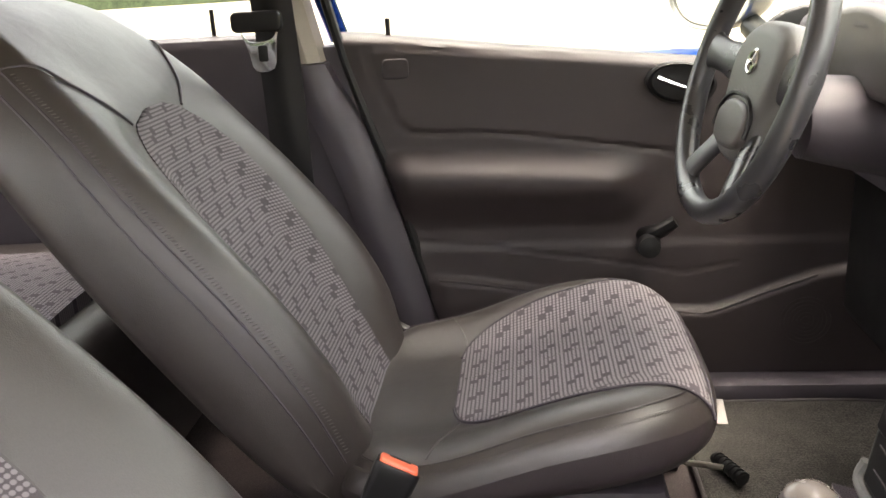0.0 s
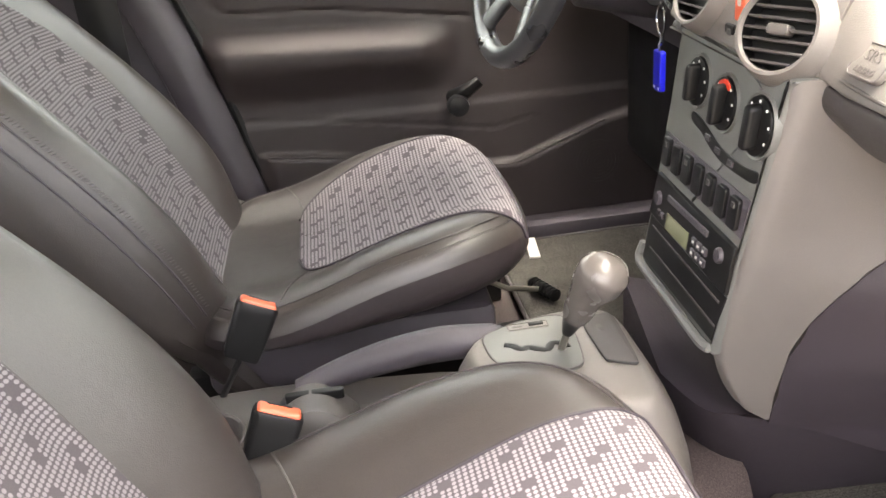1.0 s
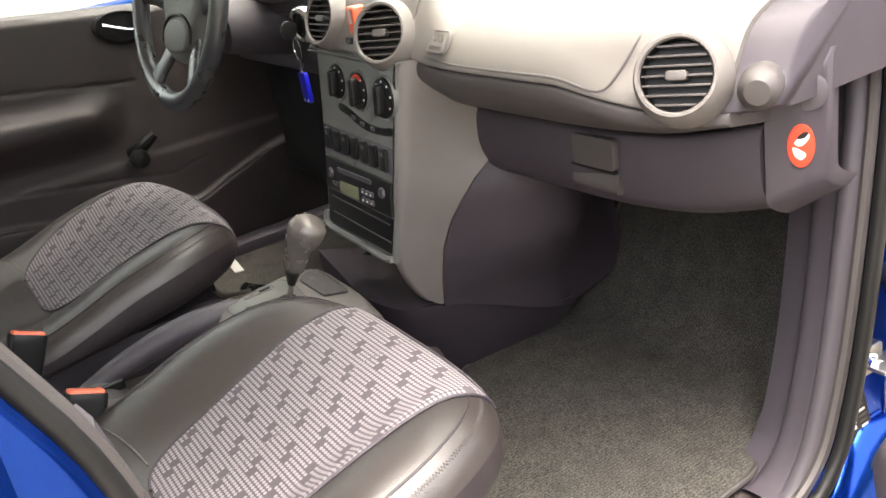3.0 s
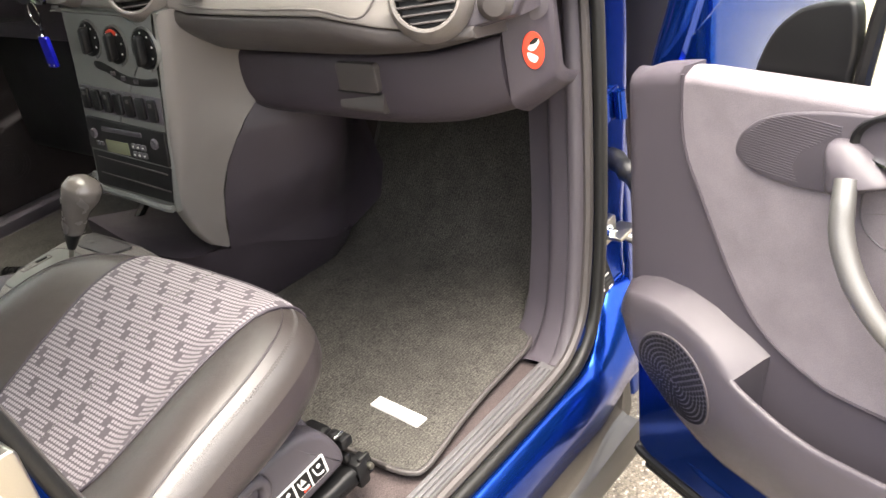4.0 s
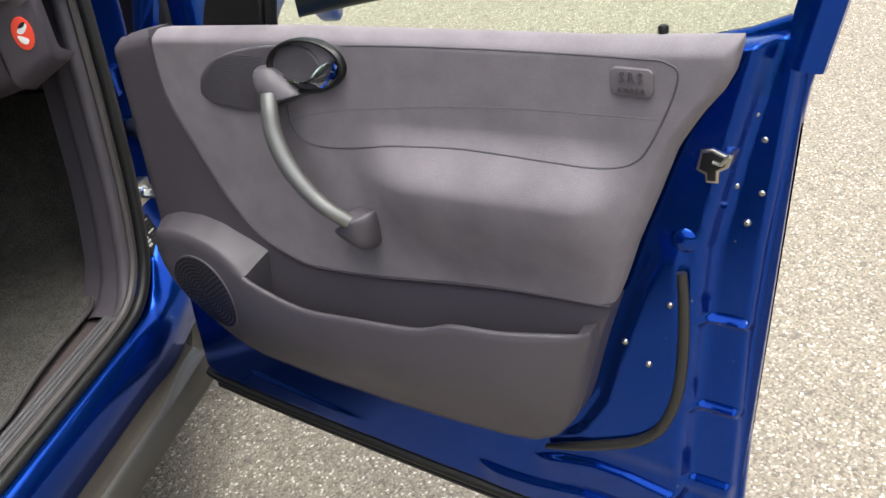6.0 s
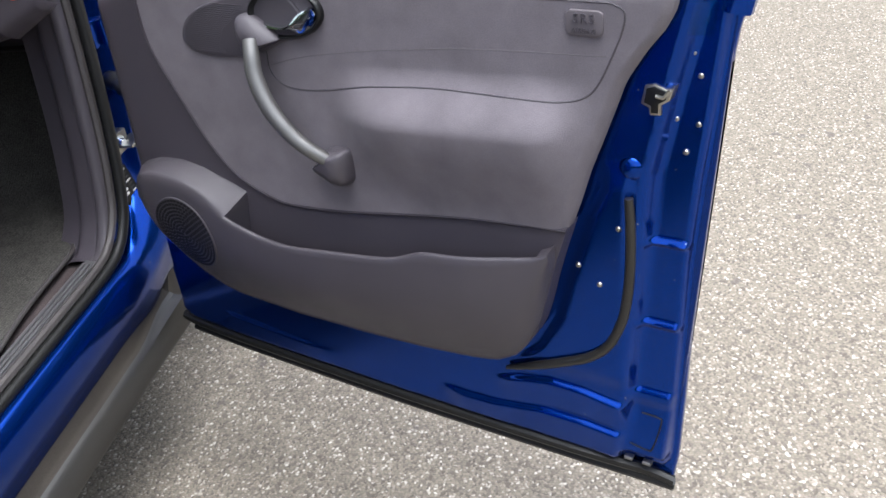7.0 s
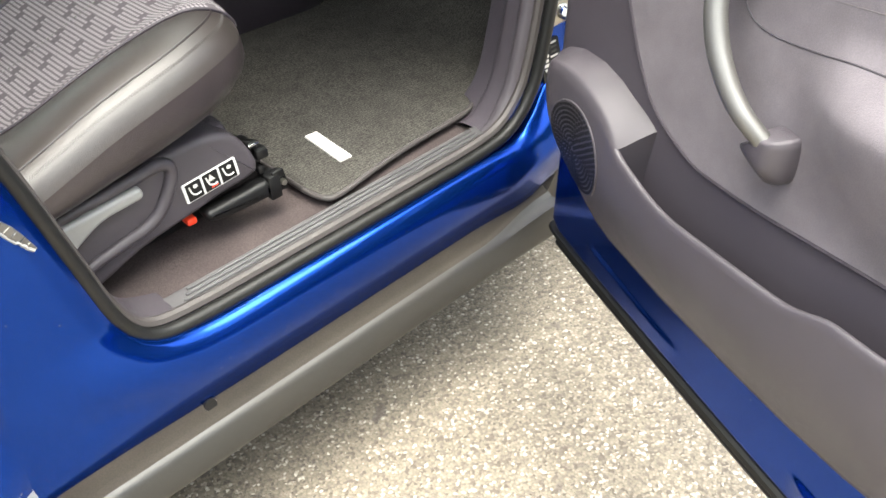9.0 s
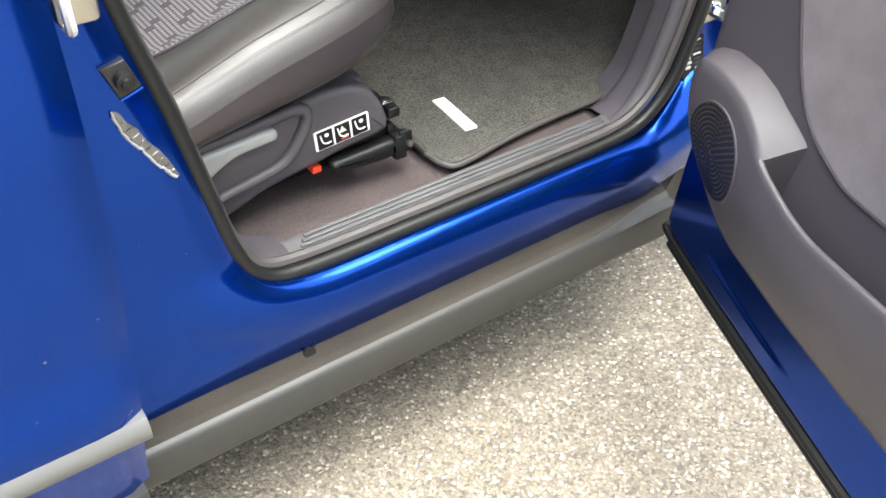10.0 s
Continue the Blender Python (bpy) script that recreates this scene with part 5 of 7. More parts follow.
# side cover of the near seat with handle, pictogram label and adjuster bar
cov = part("side_cover", slab(sm([(0.33, 0.503), (0.42, 0.521), (0.472, 0.527), (0.527, 0.535), (0.562, 0.538), (0.605, 0.538), (0.633, 0.532), (0.655, 0.517), (0.670, 0.490), (0.675, 0.467), (0.664, 0.456), (0.612, 0.450), (0.58, 0.444), (0.505, 0.432), (0.447, 0.413), (0.33, 0.385)], 4, True), 0.245, 0.166, 0.010, steps=4), GREYPLAST, PSEAT, "dark grey plastic seat side cover")
part("recline_lever", slab(sm([(0.33, 0.503), (0.38, 0.511), (0.423, 0.515), (0.470, 0.518), (0.510, 0.520), (0.519, 0.514), (0.516, 0.505), (0.500, 0.503), (0.464, 0.499), (0.430, 0.482), (0.40, 0.466), (0.33, 0.445)], 4, True), 0.170, 0.154, 0.006, steps=4), PALESILVER, cov, "pale silver lever")
# raised brow that runs over the lever, bends down and back under it
brow = sm([(0.33, 0.512), (0.427, 0.521), (0.472, 0.525), (0.513, 0.529), (0.548, 0.532), (0.560, 0.522), (0.555, 0.503), (0.535, 0.475), (0.513, 0.462), (0.478, 0.455), (0.436, 0.446), (0.33, 0.415)], 6)
part("cover_brow", tube([(x, 0.1635, z) for x, z in brow], [0.006, 0.007, 0.008, 0.008, 0.007, 0.006], 12), GREYPLAST, cov)
LM = Matrix.Translation((0.6065, 0.1645, 0.480)) @ Matrix.Rotation(radians(-4.5), 4, "Y") @ Matrix.Diagonal((0.78, 0.78, 0.68, 1))
lab = part("label", slab(rrect(0, 0, 0.098, 0.040, 0.003), 0.003, -0.0005, 0.0004), WHITE, cov, "white label with three black pictograms", m=LM)
for k in range(3):
    cx = -0.031 + 0.031 * k
    p1 = part("pictogram", slab(rrect(cx, 0, 0.027, 0.036, 0.001), 0.0, -0.0012, 0.0002), BLACK, lab, m=LM)
    part("symbol", tube(sm([(cx - 0.008, -0.0014, 0.012), (cx - 0.005, -0.0014, -0.004), (cx + 0.002, -0.0014, -0.009), (cx + 0.009, -0.0014, -0.008)], 3), 0.0016, 6), WHITE, p1, m=LM)
    if k == 1:
        part("symbol", slab([(cx - 0.006, 0.001), (cx + 0.007, 0.001), (cx, 0.014)], -0.0008, -0.0020, 0.0002), BADGE, p1, m=LM)
        part("symbol", tube([(cx - 0.003, -0.0016, -0.013), (cx + 0.009, -0.0016, -0.012)], 0.0015, 6), RED, p1, m=LM)
    else:
        part("symbol", slab(oval(cx + 0.003, 0.008, 0.004, 0.004, 12), -0.0008, -0.0020, 0.0003), WHITE, p1, m=LM)
bar = part("adjuster_bar", slab(sm([(0.590, 0.431), (0.595, 0.437), (0.610, 0.4375), (0.645, 0.4385), (0.684, 0.4390), (0.688, 0.427), (0.686, 0.4145), (0.645, 0.4140), (0.608, 0.4170), (0.594, 0.4225)], 4, True), 0.192, 0.164, 0.009, steps=4), BLACK, PSEAT, "black adjuster bar")
part("bar_bracket", join(block(0.682, 0.700, 0.163, 0.192, 0.408, 0.444, 0.003), block(0.697, 0.711, 0.167, 0.188, 0.414, 0.438, 0.002), block(0.690, 0.708, 0.164, 0.170, 0.436, 0.448, 0.002)), BLACK, bar)
part("bracket_bolt", turned([(0, -0.004), (0.004, -0.004), (0.005, 0.004), (0, 0.004)], (0.704, 0.165, 0.428), (0, 1, 0), 10), STEEL, bar)
part("release_tab", block(0.567, 0.581, 0.175, 0.192, 0.424, 0.434, 0.003), RED, PSEAT, "red release tab")
part("height_lever", join(block(0.668, 0.684, 0.172, 0.186, 0.489, 0.497, 0.003), block(0.678, 0.696, 0.172, 0.190, 0.468, 0.482, 0.003), block(0.678, 0.688, 0.174, 0.190, 0.446, 0.458, 0.003)), BLACK, PSEAT)
part("lever_edge", block(0.669, 0.684, 0.1705, 0.1725, 0.4935, 0.4970, 0.0008), CHROME, PSEAT)

# ---- dashboard ----
dash = thing("dashboard", "grey dashboard with round vents, glove box and centre stack", "dashboard", at=(1.1, 0.78, 0.56))


def dxo(y):
    """How far the glove box curves away towards its near end."""
    return ip(y, [(0.040, 0.150), (0.055, 0.115), (0.075, 0.085), (0.10, 0.063), (0.14, 0.045), (0.18, 0.030), (0.22, 0.016), (0.26, 0.006), (0.32, 0.001), (0.45, -0.002), (0.62, -0.004)])


XF = [tuple(q) for q in sm([(0.036, 1.05), (0.055, 0.995), (0.075, 0.966), (0.10, 0.946), (0.13, 0.930), (0.16, 0.914), (0.20, 0.896), (0.26, 0.884), (0.32, 0.878), (0.43, 0.870), (0.50, 0.871), (0.53, 0.869), (0.56, 0.857), (0.60, 0.847), (0.66, 0.844), (0.80, 0.846)], 4)]


def xf(y):
    """The dashboard's front edge, which comes forward to the middle."""
    return ip(y, XF)


def ztop(y):
    return ip(y, [(0.036, 0.910), (0.10, 0.902), (0.16, 0.905), (0.21, 0.916), (0.27, 0.928), (0.40, 0.930), (0.50, 0.931), (0.54, 0.940), (0.80, 0.947)])


def band(pts, y0, y1, n, material, name, label="", taper=None, m=5, cut=None):
    line = [tuple(q) for q in sm(pts, m)]
    rings = []
    for k in range(n + 1):
        y = y0 + (y1 - y0) * k / n
        rings.append([(x + dxo(y) * (1 if x < 1.2 else 0), y - (cut(z) * (k / n) ** 6 if cut else 0), z + (taper(y) if taper else 0)) for x, z in line])
    return part(name, loft(rings), material, dash, label)


def upper_at(y):
    w, f, b = sstep(0.47, 0.545, y), xf(y), ztop(y)
    near = [(1.40, 0.985), (1.30, 1.012), (1.20, 1.022), (f + 0.18, 1.014), (f + 0.11, 0.998), (f + 0.050, 0.976), (f + 0.018, b + 0.026), (f, b + 0.003), (f + 0.006, b - 0.004), (f + 0.06, b - 0.008), (1.40, 0.90)]
    mid = [(1.40, 1.000), (1.30, 1.025), (1.20, 1.038), (f + 0.18, 1.048), (f + 0.11, 1.046), (f + 0.055, 1.034), (f + 0.022, 1.005), (f - 0.003, b + 0.008), (f + 0.004, b - 0.003), (f + 0.06, b - 0.006), (1.40, 0.90)]
    return [tuple(q) for q in sm([(a[0] * (1 - w) + c[0] * w, a[1] * (1 - w) + c[1] * w) for a, c in zip(near, mid)], 5)]


part("airbag_cover", loft([[(x, y, z) for x, z in upper_at(y)] for y in np.linspace(0.104, 0.531, 48)]), LIGHT, dash, "pale grey soft dashboard top", angle=60)
part("dash_corner", loft([[(x + 0.004, y, z - 0.003) for x, z in upper_at(y)] for y in np.linspace(0.064, 0.1035, 10)]), PURPLE, dash, "purple grey dashboard corner", angle=60)
part("vent_pod", loft([[(x, y, z) for x, z in upper_at(y)] for y in np.linspace(0.5335, 0.800, 30)]), LIGHT, dash, "pale grey pod with two round vents", angle=60)
rings = []
for y in np.linspace(0.096, 0.800, 60):
    f, b = xf(y), ztop(y)
    g = 0.9425 + dxo(y) if y < 0.54 else 0.9425 + (0.852 - 0.9425) * sstep(0.54, 0.575, y)
    zb = ip(y, [(0.04, 0.892), (0.10, 0.872), (0.18, 0.859), (0.50, 0.857), (0.54, 0.868), (0.575, 0.918), (0.61, 0.930), (0.78, 0.934)])
    row = [(f + 0.03, b - 0.003), (f + 0.004, b - 0.004), (f - 0.002, b - 0.011), (f + 0.002, b - 0.011 - 0.25 * (b - zb)), (f + 0.45 * (g - f), zb + 0.22 * (b - zb)), (g - 0.006, zb + 0.002), (g + 0.012, zb), (1.10, zb + 0.002), (1.10, b - 0.004)]
    rings.append([(x, y, z) for x, z in [tuple(q) for q in sm(row, 4)]])
part("dash_roll", loft(rings), ROLL, dash, "dark grey padded roll", angle=60)
glove = [(0.958, 0.8545), (0.9465, 0.8525), (0.9415, 0.84), (0.940, 0.815), (0.943, 0.790), (0.952, 0.770), (0.972, 0.756), (1.00, 0.750), (1.018, 0.752), (1.03, 0.80), (1.02, 0.855)]
box = band(glove, 0.105, 0.575, 40, PURPLE, "glove_box", "purple grey glove box lid", lambda y: 0.020 * sstep(0.20, 0.06, y), cut=lambda z: 0.60 * max(0.0, 0.853 - z) if z > 0.74 else 0.06)


def end_face(s, t):
    """The end of the dashboard beside the door, bent round towards the pillar."""
    y = 0.1015 - 0.040 * s
    z = 0.762 + 0.026 * s + (0.176 - 0.026 * s) * t
    x = 0.9425 + dxo(y) + 0.035 * max(0.0, 1 - t / 0.16) ** 2 + 0.012 * sstep(0.90, 1.0, t)
    return (x, y, z)


part("end_panel", sheet(end_face, 20, 24, lambda s, t: (end_face(s, t)[0] + 0.035, end_face(s, t)[1] + 0.012, end_face(s, t)[2])), PURPLE, dash, "purple grey end panel", angle=60)
# glove box catch
ghx = 0.9415
catch = part("glove_catch", slab(rrect(0.289, 0.829, 0.070, 0.038, 0.007), ghx + 0.01, ghx - 0.0016, 0.0014, YZ), ROLL, box, "grey glove box catch")
part("catch_scoop", loft([[(ghx + dx, 0.291 + w * 0.038, z) for w in np.linspace(-1, 1, 9)] + [(ghx + 0.014, 0.291 + w * 0.036, z) for w in np.linspace(1, -1, 9)] for dx, z in ((0.006, 0.8075), (0.0025, 0.8010), (-0.0005, 0.7930), (-0.0022, 0.7880), (-0.001, 0.7840), (0.004, 0.7815))]), ROLL, box, angle=60)
part("catch_gap", block(ghx - 0.0022, ghx + 0.004, 0.254, 0.328, 0.8075, 0.8105, 0.001), BLACK, box)
# airbag lid joint and raised sign
part("lid_joint", tube(sm([(xf(y) + 0.001, y, ztop(y) + 0.0045) for y in (0.525, 0.45, 0.35, 0.27, 0.215)] + [(xf(0.20) + 0.016, 0.200, 0.940), (xf(0.195) + 0.050, 0.195, 0.974), (xf(0.19) + 0.11, 0.192, 0.997)], 4), 0.0016, 6), MIDGREY, dash)
SRSM = Matrix(((0, 0.59, -0.81, 0.8805), (-1, 0, 0, 0.486), (0, 0.81, 0.59, 0.9580), (0, 0, 0, 1)))
srs = part("airbag_sign", slab(rrect(0, 0, 0.044, 0.030, 0.007), -0.004, 0.0012, 0.0006, XY), LIGHT, dash, m=SRSM)
part("sign_edge", tube([(a, b, 0.0012) for a, b in rrect(0, 0, 0.042, 0.028, 0.006)], 0.0007, 6, closed=True), MIDGREY, srs, m=SRSM)
letters("SRS", 0.014, srs, SRSM @ Matrix.Translation((0, 0.004, 0.0012)), MIDGREY)
letters("AIRBAG", 0.0075, srs, SRSM @ Matrix.Translation((0, -0.0085, 0.0012)), MIDGREY)


def vent(c, axis, r, up=(0, 0, 1)):
    """Round outlet: pale ring, dark throat, slats and a tab."""
    ax = Vector(axis).normalized()
    c = tuple(Vector(c) - ax * 0.013)
    s = ax.cross(Vector(up)).normalized()
    o = s.cross(ax)
    fr = Matrix.Translation(c) @ Matrix((s, ax, o)).transposed().to_4x4()
    v = part("air_vent", turned([(r * 0.86, 0.016), (r * 0.86, -0.004), (r * 0.90, -0.007), (r * 0.97, -0.007), (r * 1.05, -0.001), (r * 1.13, 0.009), (r * 1.20, 0.024), (r * 1.20, 0.03)], c, ax, 40), LIGHT, dash, "round air vent with pale ring and dark slats")
    part("throat", turned([(0, 0.014), (r * 0.87, 0.014), (r * 0.868, -0.003), (r * 0.845, -0.004), (r * 0.84, 0.010), (0, 0.010)], c, ax, 32), BLACK, v)
    for k in range(7):
        h = r * (-0.69 + 0.23 * k)
        w = math.sqrt(max(0.0, (0.85 * r) ** 2 - h * h))
        part("slat", slab(rrect(0, h, 2 * w, r * 0.060, r * 0.02, 1), -0.0035, 0.006, 0.0006), ROLL, v, m=fr)
    part("tab", slab(rrect(0, 0.0, r * 0.52, r * 0.24, r * 0.08, 2), -0.006, 0.006, 0.0015), MIDGREY, v, m=fr)
    return v


vent((0.925, 0.132, 0.936), (0.80, 0.45, -0.36), 0.0400)
part("side_knob", turned([(0, -0.022), (0.012, -0.021), (0.019, -0.014), (0.0205, -0.004), (0.0205, 0.02)], (0.972, 0.078, 0.920), (0.85, 0.50, 0.0), 24), ROLL, dash, "dark grey round knob")
part("side_demister", turned([(0, -0.001), (0.016, -0.001), (0.019, 0.0), (0.019, 0.004)], (1.0315, 0.0715, 0.899), (0.80, 0.60, 0.0), 24), GREYPLAST, dash)
# no-child-seat sticker
stk = thing("warning_sticker", "red and white round warning sticker on the dashboard end", "sticker", at=(1.027, 0.076, 0.845))
STM = Matrix.Translation((1.0262, 0.0752, 0.8455)) @ Matrix.Rotation(radians(-52), 4, "Z")
part("disc", slab(oval(0, 0, 0.0130, 0.0225, 28), 0.012, -0.001, 0.0005), RED, stk, m=STM)
part("print_patch", slab(sm([(-0.0065, 0.0035), (0.001, 0.012), (0.006, 0.0135), (0.0075, 0.008), (0.0, 0.0)], 3, True), 0.0, -0.0016, 0.0002), WHITE, stk, m=STM)
part("print_patch", slab(sm([(-0.0075, -0.001), (0.002, -0.006), (0.0045, -0.010), (0.0, -0.0145), (-0.006, -0.010)], 3, True), 0.0, -0.0016, 0.0002), WHITE, stk, m=STM)
part("print_patch", slab(sm([(-0.004, 0.0085), (0.002, 0.0145), (0.007, 0.014), (0.003, 0.0085)], 3, True), 0.0, -0.0022, 0.0002), BLACK, stk, m=STM)

vent((0.856, 0.570, 0.968), (0.80, 0.42, -0.34), 0.0400)
vent((0.852, 0.722, 0.982), (0.92, 0.10, -0.32), 0.0370)
hz = part("hazard_switch", slab(rrect(0.645, 0.9840, 0.021, 0.038, 0.004), 0.875, 0.846, 0.003, YZ), ORANGE, dash, "orange red hazard switch")
part("hazard_mark", slab(rrect(0.645, 0.990, 0.007, 0.020, 0.002), 0.8475, 0.8454, 0.0005, YZ), BADGE, hz)
part("lock_switch", slab(rrect(0.655, 0.9545, 0.022, 0.016, 0.003), 0.87, 0.842, 0.002, YZ), BLACK, dash)
part("lock_mark", slab(rrect(0.655, 0.955, 0.009, 0.007, 0.001), 0.8425, 0.8415, 0.0003, YZ), MIDGREY, dash)

# centre stack, leaning
SH = Matrix(((1, 0, 0.13, 0.808 - 0.13 * 0.67), (0, 1, 0, 0), (0, 0, 1, 0), (0, 0, 0, 1)))


def spart(name, bm, material, parent, label=""):
    return part(name, bm, material, parent, label, 38, SH)


stack = spart("centre_panel", slab(sm([(0.5805, 0.657), (0.567, 0.73), (0.556, 0.80), (0.544, 0.87), (0.538, 0.925), (0.542, 0.938), (0.66, 0.944), (0.766, 0.946), (0.773, 0.935), (0.775, 0.85), (0.782, 0.75), (0.789, 0.668), (0.781, 0.660), (0.70, 0.662), (0.60, 0.655)], 4, True), 0.20, 0.0, 0.006, YZ), SILVER, dash, "silver grey centre stack")
for y, z, r in ((0.7055, 0.8975, 0.0245), (0.6415, 0.8910, 0.0255), (0.5705, 0.8890, 0.0270)):
    k = spart("rotary_knob", turned([(0, -0.004), (r * 0.98, -0.004), (r * 1.0, -0.001), (r * 1.0, 0.01)], (0, y, z), (1, 0, 0), 30), BLACK, stack, "black round rotary control")
    spart("dial_ring", turned([(r * 1.02, 0.004), (r * 1.02, -0.002), (r * 1.1, -0.003), (r * 1.14, 0.0), (r * 1.14, 0.004)], (0, y, z), (1, 0, 0), 30), SILVER, k)
    spart("grip", slab(rrect(y, z, r * 0.5, r * 1.5, r * 0.2), -0.002, -0.016, 0.003, YZ), BLACK, k)
    for a in range(7):
        t = radians(-30 + 40 * a)
        spart("tick", slab(rrect(y + 0.82 * r * math.cos(t), z + 0.82 * r * math.sin(t), 0.0025, 0.0025, 0.0005, 1), -0.003, -0.0048, 0.0002, YZ), WHITE, k)
    if abs(y - 0.6415) < 0.01:
        spart("red_mark", slab(sm([(y - 0.012, z + 0.019), (y, z + 0.0235), (y + 0.012, z + 0.019), (y + 0.010, z + 0.0145), (y, z + 0.018), (y - 0.010, z + 0.0145)], 3, True), -0.003, -0.0052, 0.0002, YZ), RED, k)
slot = spart("slider_slot", slab(sm([(0.708, 0.866), (0.690, 0.865), (0.668, 0.859), (0.645, 0.852), (0.62, 0.848), (0.585, 0.847), (0.560, 0.850), (0.556, 0.843), (0.565, 0.838), (0.60, 0.836), (0.632, 0.837), (0.66, 0.843), (0.682, 0.851), (0.705, 0.855), (0.712, 0.861)], 3, True), 0.004, -0.001, 0.0006, YZ), BLACK, stack)
for y, z in ((0.665, 0.851), (0.640, 0.845), (0.610, 0.842)):
    spart("slider_key", slab(rrect(y, z, 0.012, 0.006, 0.001), 0.0, -0.0022, 0.0005, YZ), GREYPLAST, slot)
row = spart("switch_panel", slab([(0.766, 0.829), (0.560, 0.822), (0.565, 0.784), (0.770, 0.790)], 0.006, -0.0012, 0.001, YZ), GREYPLAST, stack, "row of black switches")
for k in range(7):
    y = 0.7535 - 0.0285 * k
    z = 0.8095 - 0.001 * k
    sw = spart("switch", slab(rrect(y, z, 0.0195, 0.031, 0.004), 0.0, -0.0055, 0.0015, YZ), BLACK, row)
    if k in (0, 2, 4, 6):
        spart("switch_mark", slab(rrect(y, z + 0.008, 0.008, 0.006, 0.001), -0.005, -0.0060, 0.0002, YZ), MIDGREY, sw)
radio = thing("car_radio", "black cassette car radio with an olive display in the centre stack", "car radio", at=(0.82, 0.67, 0.724))
spart("radio_body", slab([(0.768, 0.781), (0.566, 0.774), (0.571, 0.724), (0.776, 0.731)], 0.01, -0.004, 0.002, YZ), BLACK, radio)
spart("display", slab(rrect(0.695, 0.7395, 0.060, 0.019, 0.001), 0.0, -0.0046, 0.0003, YZ), GREENLCD, radio)
spart("tape_slot", slab(rrect(0.675, 0.7655, 0.105, 0.007, 0.002), 0.0, -0.0062, 0.001, YZ), GREYPLAST, radio)
random.seed(8)
for y in (0.752, 0.592):
    spart("volume_knob", turned([(0, -0.008), (0.0065, -0.008), (0.0078, -0.006), (0.0078, 0.0)], (0, y, 0.7565), (1, 0, 0), 18), GREYPLAST, radio)
for k in range(6):
    y, z = 0.648 - 0.0125 * (k % 3), 0.747 - 0.012 * (k // 3)
    spart("radio_key", slab(rrect(y, z, 0.0105, 0.008, 0.0015), 0.0, -0.0064, 0.001, YZ), GREYPLAST, radio)
    spart("key_mark", slab(rrect(y, z, 0.004, 0.0022, 0.0003, 1), -0.006, -0.0069, 0.0001, YZ), BADGE, radio)
for k in range(5):
    spart("radio_key", slab(rrect(0.745 - 0.010 * (k % 2), 0.742 - 0.0 * k, 0.008, 0.006, 0.001), 0.0, -0.0062 - 0.0002 * k, 0.001, YZ), GREYPLAST, radio)
tray = spart("storage_slot", slab([(0.7755, 0.727), (0.5715, 0.7205), (0.5845, 0.667), (0.782, 0.671)], 0.006, -0.0008, 0.001, YZ), BLACK, stack, "dark open storage slot")
for k in range(2):
    z = 0.712 - 0.026 * k
    spart("slot_rib", slab([(0.765, z + 0.006), (0.582, z), (0.582, z - 0.0022), (0.765, z + 0.0038)], 0.0, -0.0022, 0.0004, YZ), ROLL, tray)
spart("lower_bar", tube(sm([(0.0, 0.787, 0.688), (-0.004, 0.7865, 0.671), (-0.006, 0.76, 0.666), (-0.006, 0.68, 0.664), (-0.005, 0.60, 0.659), (-0.002, 0.583, 0.660)], 4), 0.005, 8), SILVER, stack)


# flank of the stack, pale, and the dark knee panel that runs on from it
def yr(z):
    return ip(z, [(0.54, 0.610), (0.56, 0.604), (0.66, 0.581), (0.75, 0.561), (0.85, 0.545), (0.94, 0.535)])


DROP = [(0.80, 0.0), (0.812, 0.002), (0.84, 0.010), (0.87, 0.022), (0.92, 0.050), (0.97, 0.076), (1.01, 0.090), (1.045, 0.094), (1.085, 0.082), (1.12, 0.050), (1.175, -0.01), (1.28, -0.11)]
DROPS = [tuple(q) for q in sm(DROP, 5)]


def dropz(z):
    """How much of the bulge shows at the height z: least at the foot and behind the glove box."""
    return ip(z, [(0.46, 0.30), (0.55, 0.55), (0.64, 1.0), (0.74, 1.0), (0.80, 0.62), (0.86, 0.45), (0.94, 0.45)])


def xb(z):
    return ip(z, [(0.54, 0.880), (0.56, 0.878), (0.60, 0.874), (0.66, 0.875), (0.70, 0.886), (0.735, 0.902), (0.76, 0.920), (0.78, 0.945), (0.80, 0.965), (0.94, 0.965)])


def x0(z):
    return ip(z, [(0.556, 0.874), (0.562, 0.862), (0.572, 0.850), (0.585, 0.840), (0.61, 0.826), (0.64, 0.815), (0.67, 0.809), (0.94, 0.8441)])


def flank(s, t):
    z = 0.556 + (0.936 - 0.556) * t
    x = x0(z) + (xb(z) - x0(z)) * s
    y = yr(z) - ip(x, DROPS) * dropz(z) + 0.010 * (1 - min(1, s / 0.12)) ** 2
    return (x, y, z)


part("stack_flank", sheet(flank, 24, 30, lambda s, t: (flank(s, t)[0] + 0.012, flank(s, t)[1] + 0.03, flank(s, t)[2])), LIGHT, dash, "pale grey curved flank", angle=60)


def knee(s, t):
    z = 0.550 + (0.80 - 0.550) * t
    x = xb(z) + 0.0015 + (1.30 - xb(z)) * s
    z -= (1 - t) * 0.10 * sstep(0.86, 1.16, x)
    y = yr(min(z, 0.75)) - ip(x, DROPS) * dropz(z) + 0.0015
    return (x, y, z)


